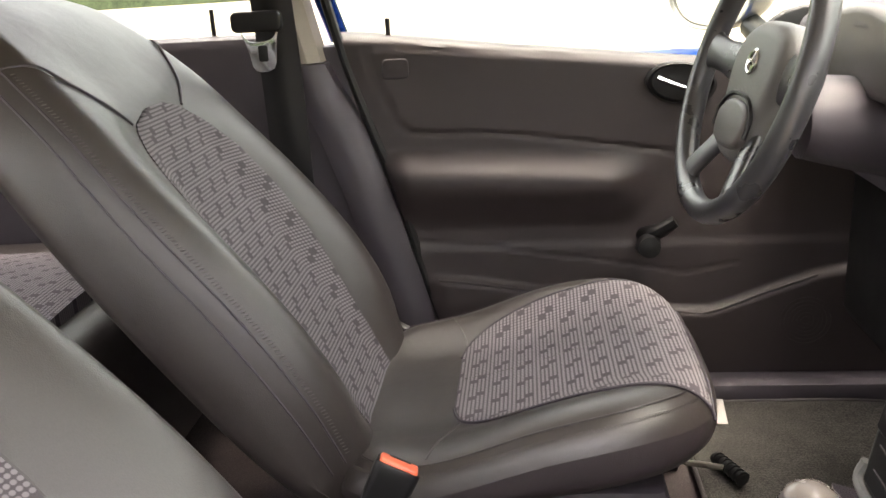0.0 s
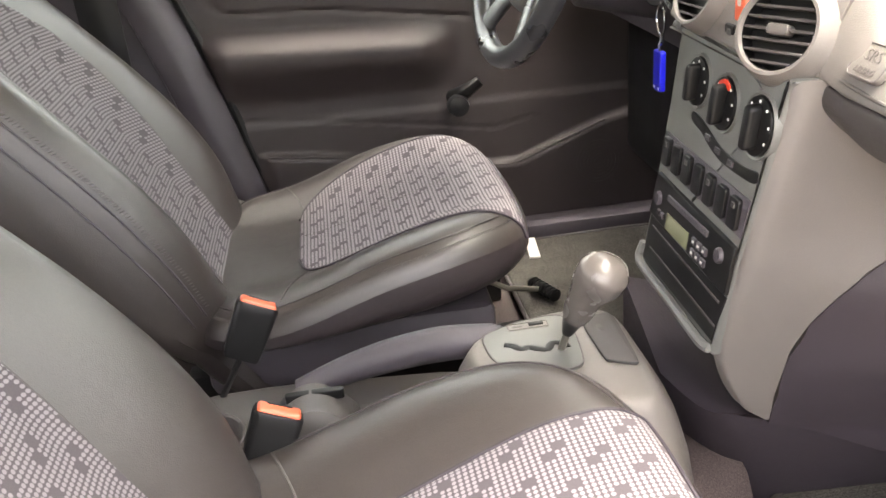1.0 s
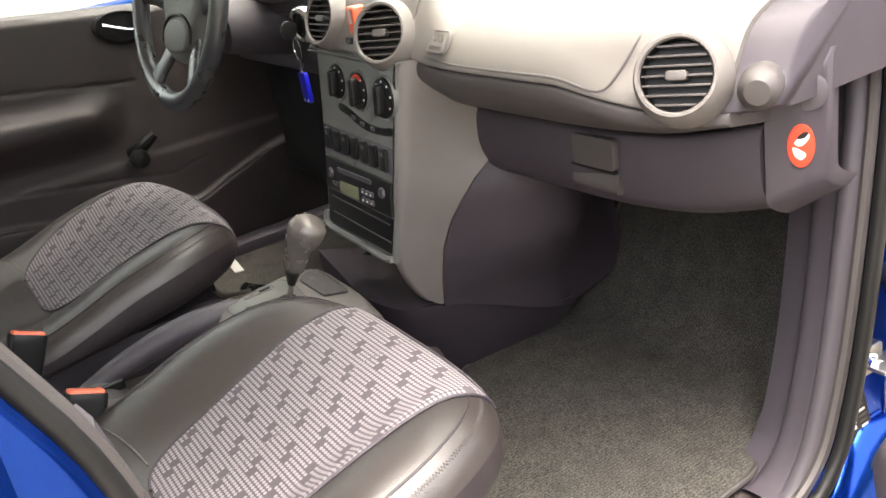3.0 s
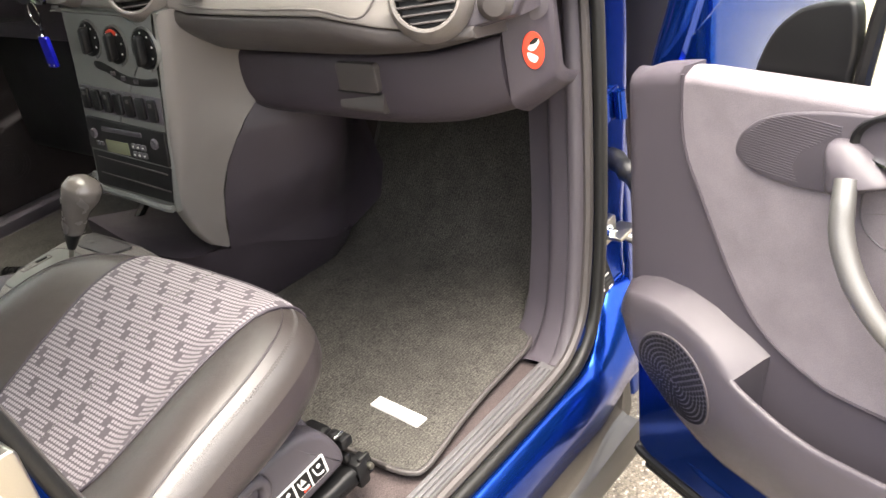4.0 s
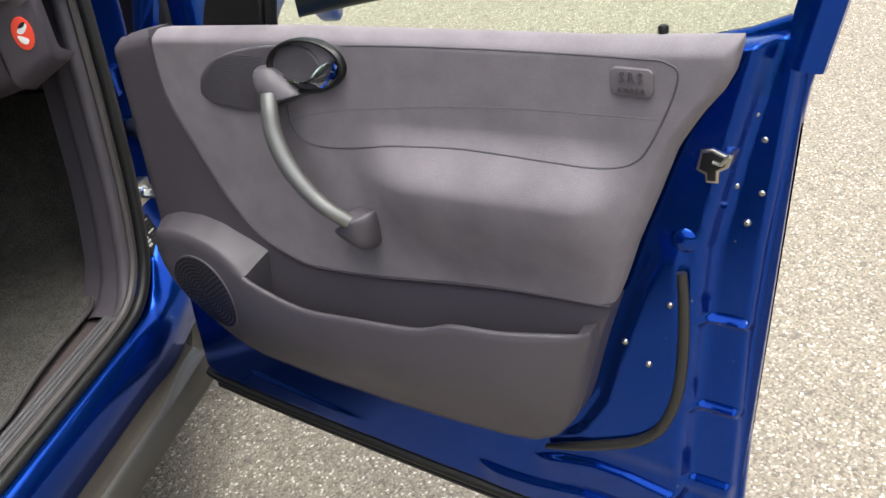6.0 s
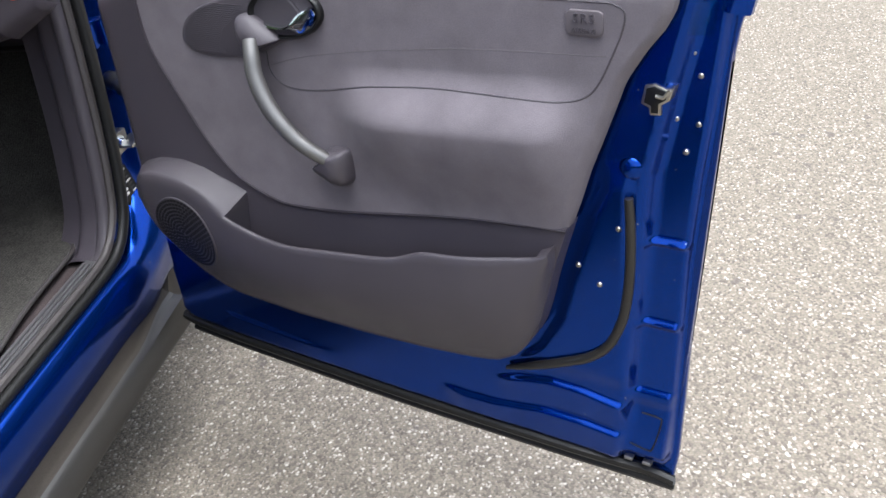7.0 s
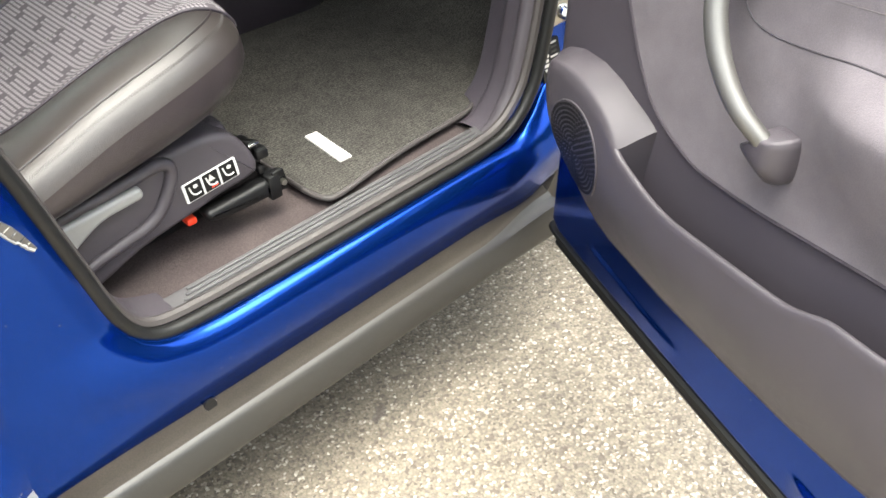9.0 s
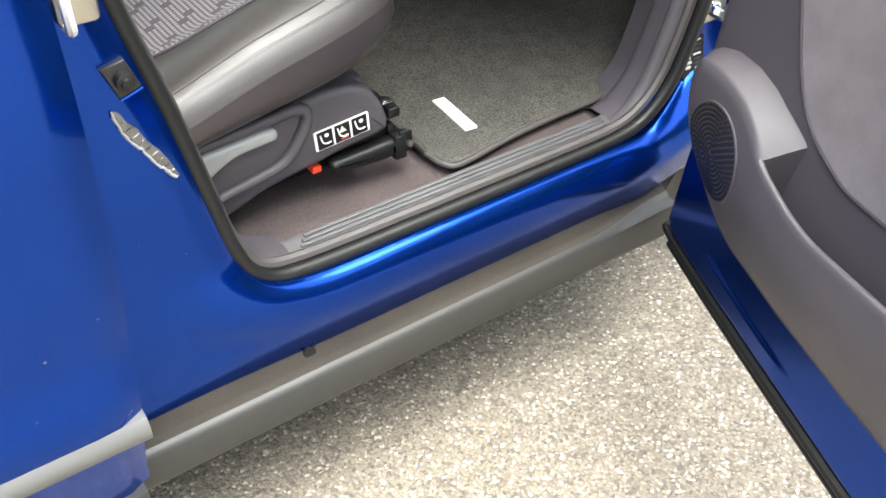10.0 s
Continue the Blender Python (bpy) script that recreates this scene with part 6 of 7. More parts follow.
part("knee_panel", sheet(knee, 30, 20, lambda s, t: (knee(s, t)[0], knee(s, t)[1] + 0.04, knee(s, t)[2])), PURPLE, dash, "purple grey knee panel", angle=60)
part("panel_screw", turned([(0, -0.002), (0.005, -0.002), (0.006, 0.001)], (0.985, 0.474, 0.752), (0.5, 0.8, 0), 10), GREYPLAST, dash)

# driver's side: instrument hood, lower panel and column shroud
drv = [(1.40, 1.00), (1.20, 1.05), (1.06, 1.075), (0.97, 1.07), (0.935, 1.045), (0.945, 1.00), (0.955, 0.96), (0.955, 0.90), (0.975, 0.85), (1.02, 0.82), (1.25, 0.80), (1.40, 0.80)]
rings = []
for k in range(21):
    y = 0.775 + (1.52 - 0.775) * k / 20
    h = hump(y, 1.17, 0.30)
    rings.append([(x - 0.03 * h * (x < 1.1) * (z > 0.95), y, z + 0.030 * h * (z > 0.98)) for x, z in [tuple(q) for q in sm(drv, 4)]])
part("driver_dash", loft(rings), GREYPLAST, dash, "dark grey lower dashboard")
part("binnacle_front", slab(sm([(1.02, 0.985), (1.03, 1.05), (1.10, 1.085), (1.20, 1.09), (1.29, 1.07), (1.33, 1.02), (1.31, 0.985)], 4, True), 0.99, 0.905, 0.012, YZ), MIDGREY, dash)
part("column_shroud", loft([[(cx + 0.0 * k, 1.175 + w * math.cos(a), cz + h * math.sin(a)) for a in np.linspace(0, 2 * math.pi, 20, endpoint=False)] for cx, cz, w, h, k in ((0.835, 0.955, 0.048, 0.045, 0), (0.84, 0.955, 0.058, 0.054, 0), (0.90, 0.945, 0.064, 0.06, 0), (0.97, 0.93, 0.066, 0.062, 0))]), GREYPLAST, dash, "grey steering column shroud")
part("vent_strip", slab(rrect(1.02, 1.03, 0.06, 0.02, 0.005), 0.94, 0.925, 0.002, YZ), BLACK, dash)
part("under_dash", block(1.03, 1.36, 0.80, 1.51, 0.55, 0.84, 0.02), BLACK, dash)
# ignition lock and key
lock = part("ignition_lock", turned([(0.030, 0.02), (0.030, -0.004), (0.027, -0.008), (0.022, -0.006), (0.020, 0.004), (0, 0.004)], (0.905, 0.945, 0.952), (1, 0.1, 0.1), 28), CHROME, dash, "chrome ringed ignition lock")
part("lock_core", turned([(0, -0.004), (0.012, -0.003), (0.0185, 0.0), (0.0185, 0.008)], (0.903, 0.945, 0.952), (1, 0.1, 0.1), 24), BLACK, lock)

keys = thing("key_ring", "chrome key ring with a blue plastic fob in the ignition", "keys", at=(0.885, 0.985, 0.83))
part("key", join(block(0.865, 0.905, 0.943, 0.947, 0.943, 0.957, 0.002), slab(oval(0.878, 0.948, 0.014, 0.016, 18), 0.942, 0.948, 0.001)), BLACK, keys)
part("ring", tube([(0.884 + 0.002 * math.cos(t), 0.940 + 0.019 * math.cos(t), 0.916 + 0.019 * math.sin(t)) for t in np.linspace(0, 2 * math.pi, 30, endpoint=False)], 0.0016, 6, closed=True), CHROME, keys)
part("link", tube(sm([(0.884, 0.937, 0.899), (0.884, 0.934, 0.892), (0.883, 0.938, 0.884), (0.883, 0.935, 0.877)], 3), 0.003, 6), CHROME, keys)
fob = part("fob", slab(rrect(0.939, 0.8515, 0.026, 0.052, 0.004), 0.887, 0.879, 0.002, YZ), KEYBLUE, keys, "bright blue plastic fob")
for y in (0.931, 0.946):
    part("fob_mark", slab(rrect(y, 0.830, 0.005, 0.003, 0.0008), 0.8795, 0.8783, 0.0002, YZ), WHITE, fob)

# ---- steering wheel ----
wheel = thing("steering_wheel", "worn grey leather steering wheel with a grey hub", "steering wheel", at=(0.79, 1.175, 0.98))
WM = Matrix.Translation((0.762, 1.125, 1.018)) @ Matrix.Rotation(radians(5), 4, "Z") @ Matrix.Rotation(radians(18), 4, "Y")
R = 0.173
part("rim", tube([(0, R * math.cos(t), R * math.sin(t)) for t in np.linspace(0, 2 * math.pi, 72, endpoint=False)], 0.0160, 14, closed=True), STEER, wheel, "worn shiny grey leather rim", m=WM)
hub = part("hub", slab(sm([(0.0, 0.070), (0.042, 0.066), (0.074, 0.046), (0.084, 0.010), (0.076, -0.030), (0.058, -0.072), (0.042, -0.100), (0.0, -0.108), (-0.042, -0.100), (-0.058, -0.072), (-0.076, -0.030), (-0.084, 0.010), (-0.074, 0.046), (-0.042, 0.066)], 4, True), 0.065, 0.002, 0.022, YZ, steps=6), HUBGREY, wheel, "grey padded hub", m=WM)
part("emblem", turned([(0.0125, -0.001), (0.0125, -0.003), (0.0145, -0.0035), (0.0165, -0.002), (0.0165, 0.004)], (0.002, 0, 0.016), (1, 0, 0), 24), CHROME, hub, m=WM)
for a in (90, 210, 330):
    t = radians(a)
    part("emblem_arm", tube([(0.0005, 0, 0.016), (0.0005, 0.013 * math.cos(t), 0.016 + 0.013 * math.sin(t))], [0.0022, 0.0008], 6), CHROME, hub, m=WM)
for a, w in ((6, 0.026), (174, 0.026), (240, 0.021), (300, 0.021)):
    t = radians(a)
    c, s = math.cos(t), math.sin(t)
    rings = []
    for r, k, f in ((0.05, w * 1.4, 0.0), (0.09, w * 1.05, 0.2), (0.12, w * 0.85, 0.55), (0.15, w * 0.9, 0.9), (0.168, w * 1.25, 1.0)):
        rings.append([(0.022 - 0.022 * f + 0.009 * math.cos(q), r * c - math.sin(q) * s * k, r * s + math.sin(q) * c * k) for q in np.linspace(0, 2 * math.pi, 16, endpoint=False)])
    part("spoke", loft(rings), STEER, wheel, m=WM, angle=60)
part("lower_cover", slab(sm([(0.0, -0.030), (0.030, -0.034), (0.052, -0.050), (0.050, -0.074), (0.036, -0.088), (0.0, -0.092), (-0.036, -0.088), (-0.050, -0.074), (-0.052, -0.050), (-0.030, -0.034)], 4, True), 0.02, -0.003, 0.008, YZ), MIDGREY, hub, m=WM)
part("cover_joint", tube(sm([(0.0015, 0.058, -0.072), (0.0010, 0.056, -0.046), (0.0005, 0.032, -0.028), (0.0005, 0.0, -0.024), (0.0005, -0.032, -0.028), (0.0010, -0.056, -0.046), (0.0015, -0.058, -0.072)], 4), 0.003, 6), BLACK, hub, m=WM)

# ---- gear selector ----
gate = thing("gear_selector", "silver grey gear selector console with a grey knob", "gear selector", at=(0.69, 0.68, 0.45))
GO = [(0.590, 0.752), (0.587, 0.715), (0.600, 0.672), (0.640, 0.640), (0.70, 0.615), (0.745, 0.600), (0.767, 0.612), (0.772, 0.66), (0.772, 0.72), (0.770, 0.775), (0.755, 0.797), (0.718, 0.806), (0.66, 0.797), (0.615, 0.777)]
zt = lambda x, y: 0.6020 - 0.10 * max(0, 0.66 - y)  # noqa: E731
rings = []
for d, z in ((-0.045, 0.44), (-0.032, 0.52), (-0.018, 0.568), (-0.006, 0.590), (0.000, 0.5985), (0.005, 0.6015), (0.011, 0.602)):
    rings.append([(x, y, z - 0.602 + zt(x, y)) for x, y in shrink(sm(GO, 4, True), d)])
part("console", loft(rings), LIGHT, gate, "pale silver grey console", angle=60)
plate_line = sm([(0.605, 0.758), (0.625, 0.776), (0.660, 0.788), (0.700, 0.791), (0.712, 0.767), (0.708, 0.703), (0.697, 0.673), (0.652, 0.672), (0.612, 0.700)], 4, True)
gp = part("gate_plate", loft([[(x, y, zt(x, y) + h) for x, y in shrink(plate_line, i)] for i, h in ((0, -0.003), (0, 0.0012), (0.0015, 0.002))]), SILVER, gate, "silver gate plate")
part("gate_edge", tube([(x, y, zt(x, y) + 0.0010) for x, y in plate_line], 0.0011, 6, closed=True), ROLL, gp)
part("gate_slot", tube([(x, y, zt(x, y) + 0.0022) for x, y in sm([(0.626, 0.737), (0.634, 0.733), (0.643, 0.723), (0.652, 0.725), (0.660, 0.719), (0.672, 0.715), (0.680, 0.727), (0.692, 0.723), (0.694, 0.713)], 3)], 0.0050, 8, 0.3), BLACK, gp)
lb = part("gate_label", slab(rrect(0.662, 0.773, 0.050, 0.015, 0.002), 0.602, 0.6048, 0.0006, XY), LIGHT, gp)
part("label_edge", tube([(a, b, 0.6049) for a, b in rrect(0.662, 0.773, 0.048, 0.013, 0.002)], 0.0006, 6, closed=True), ROLL, lb)
part("mode_switch", slab(rrect(0.672, 0.774, 0.018, 0.006, 0.001, 1), 0.6040, 0.6068, 0.0006, XY), BLACK, lb)
part("print_bar", slab(rrect(0.649, 0.773, 0.012, 0.004, 0.001, 1), 0.6045, 0.6054, 0.0002, XY), MIDGREY, lb)
LID = sm([(0.7275, 0.760), (0.7275, 0.720), (0.729, 0.682), (0.734, 0.675), (0.755, 0.664), (0.761, 0.668), (0.764, 0.72), (0.765, 0.770), (0.757, 0.778), (0.738, 0.772)], 3, True)
lid = part("ashtray_lid", loft([[(x, y, zt(x, y) + h) for x, y in shrink(LID, i)] for i, h in ((0, -0.003), (0, 0.002), (0.002, 0.003))]), ROLL, gate, "dark grey ashtray lid")
part("lid_gap", tube([(x, y, zt(x, y) + 0.0008) for x, y in LID], 0.0014, 6, closed=True), BLACK, gate)
part("lid_mark", slab(rrect(0.742, 0.745, 0.007, 0.014, 0.001, 1), zt(0.742, 0.745) + 0.0025, zt(0.742, 0.745) + 0.0034, 0.0002, XY), MIDGREY, lid)
part("lever", tube(sm([(0.687, 0.715, 0.598), (0.690, 0.704, 0.622), (0.693, 0.694, 0.642), (0.696, 0.686, 0.660)], 3), [0.0045, 0.004, 0.004, 0.004], 10), STEEL, gate)
part("collar", tube([(0.6915, 0.699, 0.632), (0.6945, 0.690, 0.650), (0.698, 0.682, 0.664)], [0.0065, 0.011, 0.0150], 14), BLACK, gate)
part("knob", tube(sm([(0.697, 0.684, 0.660), (0.701, 0.677, 0.675), (0.706, 0.671, 0.690), (0.712, 0.665, 0.704), (0.719, 0.659, 0.717), (0.724, 0.655, 0.729), (0.727, 0.652, 0.738)], 4), [0.0150, 0.0170, 0.0178, 0.0205, 0.0250, 0.0278, 0.0275, 0.0215, 0.006], 20), KNOB, gate, "smooth grey gear knob")

# ---- handbrake console between the seats ----
con = thing("centre_console", "grey console with a raised handbrake between the seats", "console", at=(0.40, 0.77, 0.45))
rings = []
for x, zt_, w in ((0.10, 0.500, 0.085), (0.20, 0.510, 0.092), (0.27, 0.515, 0.100), (0.33, 0.513, 0.105), (0.40, 0.511, 0.105), (0.47, 0.508, 0.098), (0.56, 0.508, 0.088), (0.62, 0.51, 0.07)):
    rings.append([(x, 0.775 + w * v, 0.44 + (zt_ - 0.44) * h) for v, h in ((-1.1, 0), (-1.05, 0.6), (-1.0, 0.9), (-0.85, 1.0), (0.85, 1.0), (1.0, 0.9), (1.05, 0.6), (1.1, 0))])
part("console_body", loft(rings), MIDGREY, con, "mid grey plastic console")
part("cup_bowl", turned([(0.046, 0.030), (0.047, 0.0), (0.045, -0.001), (0.042, 0.001), (0.036, 0.025), (0, 0.03)], (0.27, 0.745, 0.530), (0.1, 0.1, -1), 28), MIDGREY, con)
rings = []
for k in range(14):
    t = k / 13
    x = 0.34 + 0.12 * t
    h = 0.512 + 0.046 * math.sin(math.pi * min(1, t * 1.1)) ** 0.7
    rings.append([(x, 0.760 + w, 0.50 + (h - 0.50) * q) for w, q in ((-0.045, 0), (-0.043, 0.7), (-0.03, 1), (0.03, 1), (0.043, 0.7), (0.045, 0))])
part("brake_gaiter", loft(rings), MIDGREY, con)
part("gaiter_slot", slab(rrect(0.400, 0.772, 0.070, 0.010, 0.004), 0.545, 0.5578, 0.001, XY), BLACK, con)
part("handbrake", tube(sm([(0.38, 0.815, 0.535), (0.44, 0.812, 0.556), (0.50, 0.806, 0.572), (0.56, 0.798, 0.582), (0.62, 0.788, 0.584), (0.64, 0.786, 0.583)], 5), [0.014, 0.018, 0.021, 0.022, 0.020, 0.010], 16), GREYPLAST, con, "dark grey handbrake lever")
part("side_rail", block(0.05, 0.45, 0.635, 0.665, 0.44, 0.50, 0.008), MIDGREY, con)


def buckle(x, y, z, lean):
    m = Matrix.Translation((x, y, z)) @ Matrix.Rotation(radians(lean), 4, "Y") @ Matrix.Rotation(radians(-12), 4, "X")
    b = thing("seat_belt_buckle", "black seat belt buckle with an orange red press button", "seat belt buckle", "belt buckles", at=(x, y, z - 0.09))
    part("housing", loft([[(a * k + o, b2 * k, zz) for a, b2 in rrect(0, 0, 0.052, 0.030, 0.008, 3)] for zz, k, o in ((-0.060, 0.82, 0), (-0.054, 0.88, 0), (-0.025, 0.95, 0), (0.0, 1.0, 0), (0.010, 1.0, 0), (0.0125, 0.96, 0))]), BLACK, b, m=m)
    bt = part("button", slab(rrect(0.0, 0, 0.045, 0.023, 0.004, 3), 0.006, 0.0165, 0.003, XY), ORANGE, b, "orange red press button", m=m)
    part("tongue_slot", slab(rrect(0.0, 0.007, 0.026, 0.004, 0.001, 2), 0.012, 0.0172, 0.0004, XY), BLACK, bt, m=m)
    part("strap", tube([(0.0, 0, -0.055), (-0.002, 0.001, -0.08), (-0.006, 0.002, -0.115)], 0.007, 8, 0.5), BLACK, b, m=m)
    return b


buckle(0.338, 0.855, 0.630, 26)
buckle(0.368, 0.630, 0.617, 24)

# ---- floor mats ----
def mat(label, lo, hi, x0_, x1_, z, badge_at, turn):
    t = thing("floor_mat", label, "floor mat", "floor mats", at=((x0_ + x1_) / 2, (lo[0][1] + hi[0][1]) / 2, z))
    LO, HI = [tuple(q) for q in sm(lo, 5)], [tuple(q) for q in sm(hi, 5)]
    lift = lambda x: 0.30 * sstep(1.16, 1.52, x)  # noqa: E731

    def top(s, v):
        x = x0_ + (x1_ - x0_) * s
        a, b = ip(x, LO), ip(x, HI)
        y = a + (b - a) * v
        ed = min(v * (b - a), (1 - v) * (b - a), x - x0_, 0.02)
        return (x, y, z + 0.010 + lift(x) - 0.005 * (1 - min(1, ed / 0.006)) + 0.0012 * noise.noise((x * 9, y * 9, 0)))

    part("carpet", sheet(top, 90, 50, lambda s, v: (top(s, v)[0], top(s, v)[1], z + lift(top(s, v)[0]))), CARPET, t, "dark grey ribbed carpet pile", angle=60)
    rim = [(x, y, z + 0.006 + lift(x)) for x, y in LO] + [(x, y, z + 0.006 + lift(x)) for x, y in HI[::-1]]
    part("binding", tube(rim, 0.0040, 8, closed=True), ROLL, t)
    bx, by = badge_at
    m = Matrix.Translation((bx, by, z + 0.0105)) @ Matrix.Rotation(turn, 4, "Z")
    part("badge", slab(rrect(0, 0, 0.021, 0.092, 0.002), -0.002, 0.0022, 0.0008, XY), BADGE, t, "pale woven badge", m=m)
    return t


mat("dark grey carpet floor mat with a pale badge", [(0.738, 0.175), (0.744, 0.142), (0.765, 0.130), (0.85, 0.143), (0.92, 0.150), (0.99, 0.153), (1.030, 0.156), (1.058, 0.168), (1.090, 0.198), (1.115, 0.212), (1.141, 0.226), (1.20, 0.242), (1.40, 0.26)], [(0.738, 0.50), (0.78, 0.54), (0.86, 0.60), (0.95, 0.66), (1.05, 0.655), (1.20, 0.68), (1.40, 0.70)], 0.738, 1.40, 0.3860, (0.8245, 0.231), radians(-4))
mat("dark grey carpet driver's floor mat with a pale badge", [(0.742, 1.02), (0.76, 1.0), (1.0, 0.98), (1.12, 1.0)], [(0.742, 1.44), (0.76, 1.47), (1.0, 1.48), (1.12, 1.47)], 0.742, 1.12, 0.3860, (0.815, 1.43), radians(-6))

# ---- driver's pedal ----
pedal = thing("pedal", "black rubber brake pedal under the dashboard", "pedal", at=(0.83, 0.95, 0.45))
part("pad", block(0.805, 0.822, 0.86, 0.90, 0.455, 0.51, 0.004), BLACK, pedal)
part("pedal_arm", tube([(0.82, 0.88, 0.49), (0.90, 0.90, 0.53), (1.04, 0.92, 0.62)], 0.008, 8), BLACK, pedal)

# ---- driver's door, closed, seen from inside ----
DY = 1.56
dd = thing("driver_door", "closed driver's door with a dark grey padded inner panel", "car door", at=(0.55, 1.6, 0.35))
BELT = [(-0.05, 1.085), (0.174, 1.062), (0.466, 1.026), (0.75, 0.995), (1.05, 0.965), (1.25, 0.95)]
INS = [tuple(q) for q in sm([(0.72, 0.992), (0.45, 1.015), (0.235, 1.035), (0.219, 1.028), (0.228, 0.991), (0.263, 0.910), (0.280, 0.893), (0.305, 0.884), (0.461, 0.875), (0.60, 0.856), (0.745, 0.834)], 4)]


def rear_x(z):
    return ip(z, [(0.40, 0.37), (0.57, 0.308), (0.766, 0.256), (0.892, 0.214), (1.042, 0.172), (1.09, 0.16)])


def dd_face(s, t):
    x = 0
    z = 0.40 + t * 0.64
    xr = rear_x(z)
    x = xr + (1.24 - xr) * s
    z = 0.40 + t * (ip(x, BELT) - 0.40)
    y = DY
    za = 0.822 - 0.05 * (x - 0.3)
    y -= 0.045 * sstep(za + 0.035, za - 0.012, z) * sstep(0.70, za - 0.02, z) * sstep(0.22, 0.29, x) * sstep(0.72, 0.63, x)
    y += groove(x, z, INS, 0.005, 0.005)
    y -= 0.004 * sstep(0.68, 0.66, z)
    low = ip(x, [(0.2, 0.612), (0.32, 0.617), (0.45, 0.600), (0.75, 0.548), (0.82, 0.545), (0.90, 0.575), (1.0, 0.612), (1.2, 0.65)])
    y -= 0.016 * sstep(low + 0.003, low - 0.012, z) * sstep(0.30, 0.34, x)
    y += groove(x, z, [(0.29, 0.681), (0.45, 0.665), (0.69, 0.628), (0.774, 0.612), (0.86, 0.63)], 0.003, 0.003)
    d = ip(x, BELT) - z
    y += 0.02 * (1 - min(1, max(0, d) / 0.02)) ** 2
    return (x, y, z)


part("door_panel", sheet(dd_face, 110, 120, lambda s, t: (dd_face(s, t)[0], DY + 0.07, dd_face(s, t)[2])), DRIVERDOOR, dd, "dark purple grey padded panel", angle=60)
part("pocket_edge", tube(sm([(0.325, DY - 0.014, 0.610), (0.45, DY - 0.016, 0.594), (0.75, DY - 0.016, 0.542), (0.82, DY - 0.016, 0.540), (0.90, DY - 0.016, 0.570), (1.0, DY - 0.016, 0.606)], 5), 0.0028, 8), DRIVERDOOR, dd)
part("outer_skin", block(0.15, 1.26, DY + 0.075, DY + 0.12, 0.26, 1.0, 0.02), BLUE, dd)
rings = []
for s, y in ((1.05, -0.002), (1.05, -0.012), (0.97, -0.015), (0.90, -0.010), (0.82, 0.004), (0.6, 0.014), (0.05, 0.016)):
    rings.append([(a, DY + y, z) for a, z in oval(0.755, 0.953, 0.057 * s, 0.034 * s, 32, radians(-8))])
bowl = part("opener_bowl", loft(rings), BLACK, dd, "black oval opener bowl")
part("opener_lever", tube(sm([(0.715, DY - 0.016, 0.965), (0.74, DY - 0.02, 0.955), (0.77, DY - 0.02, 0.945), (0.80, DY - 0.016, 0.945)], 4), [0.009, 0.007, 0.006, 0.006], 10, 0.6), CHROME, bowl)
crank = part("window_crank", tube(sm([(0.70, DY - 0.02, 0.688), (0.72, DY - 0.045, 0.705), (0.745, DY - 0.05, 0.722)], 4), [0.024, 0.021, 0.017, 0.015], 12, 0.7), BLACK, dd, "black window crank")
part("crank_knob", turned([(0, -0.03), (0.019, -0.027), (0.022, -0.01), (0.018, 0.0)], (0.70, DY - 0.04, 0.680), (0, 1, 0), 16), BLACK, crank)
dgr = part("speaker_grille", turned([(0, -0.002), (0.046, -0.002), (0.049, 0.0), (0.049, 0.012)], (0.985, DY - 0.016, 0.520), (0, 1, 0), 32), DRIVERDOOR, dd, "round dark speaker grille")
for k in range(6):
    part("grille_ring", turned([(0.006 + 0.0075 * k, -0.0005), (0.006 + 0.0075 * k, -0.003), (0.0085 + 0.0075 * k, -0.003), (0.0085 + 0.0075 * k, -0.0005)], (0.985, DY - 0.018, 0.520), (0, 1, 0), 28), DRIVERDOOR, dgr)
bd = part("airbag_badge", slab(rrect(0.269, 0.997, 0.046, 0.034, 0.008), DY, DY - 0.0045, 0.0015), DRIVERDOOR, dd)
letters("SRS", 0.015, bd, Matrix.Translation((0.269, DY - 0.0046, 1.002)) @ TXT, DRIVERDOOR)
part("lock_pin", turned([(0, 0.026), (0.004, 0.026), (0.0046, 0.022), (0.0042, 0.01), (0.0042, -0.02)], (0.255, DY + 0.035, 1.055), (0, 0, 1), 12), BLACK, dd)
part("waist_seal", tube(sm([(x, DY + 0.04, z - 0.016) for x, z in BELT[1:]], 4), 0.008, 8), RUBBER, dd)
part("window_pane", slab([(0.15, 1.03), (0.13, 1.42), (0.80, 1.42), (1.02, 1.22), (1.22, 0.95)], DY + 0.040, DY + 0.044, 0.0005), GLASS, dd, "lightly tinted window pane").visible_shadow = False
part("window_frame", tube(sm([(0.165, DY + 0.05, 1.05), (0.13, DY + 0.02, 1.20), (0.12, DY - 0.02, 1.40)], 5), 0.018, 10), BLUE, dd)

# the driver's door mirror, seen through the window
MC, MU, MN = np.array((0.845, 1.80, 1.092)), np.array((0.55, -0.835, 0.0)), np.array((0.835, 0.55, 0.0))


def mirror_ring(s, d):
    return [tuple(MC + MU * 0.115 * s * math.copysign(abs(math.cos(t)) ** 0.8, math.cos(t)) + MN * d + np.array((0, 0, 0.074 * s * math.sin(t)))) for t in np.linspace(0, 2 * math.pi, 32, endpoint=False)]


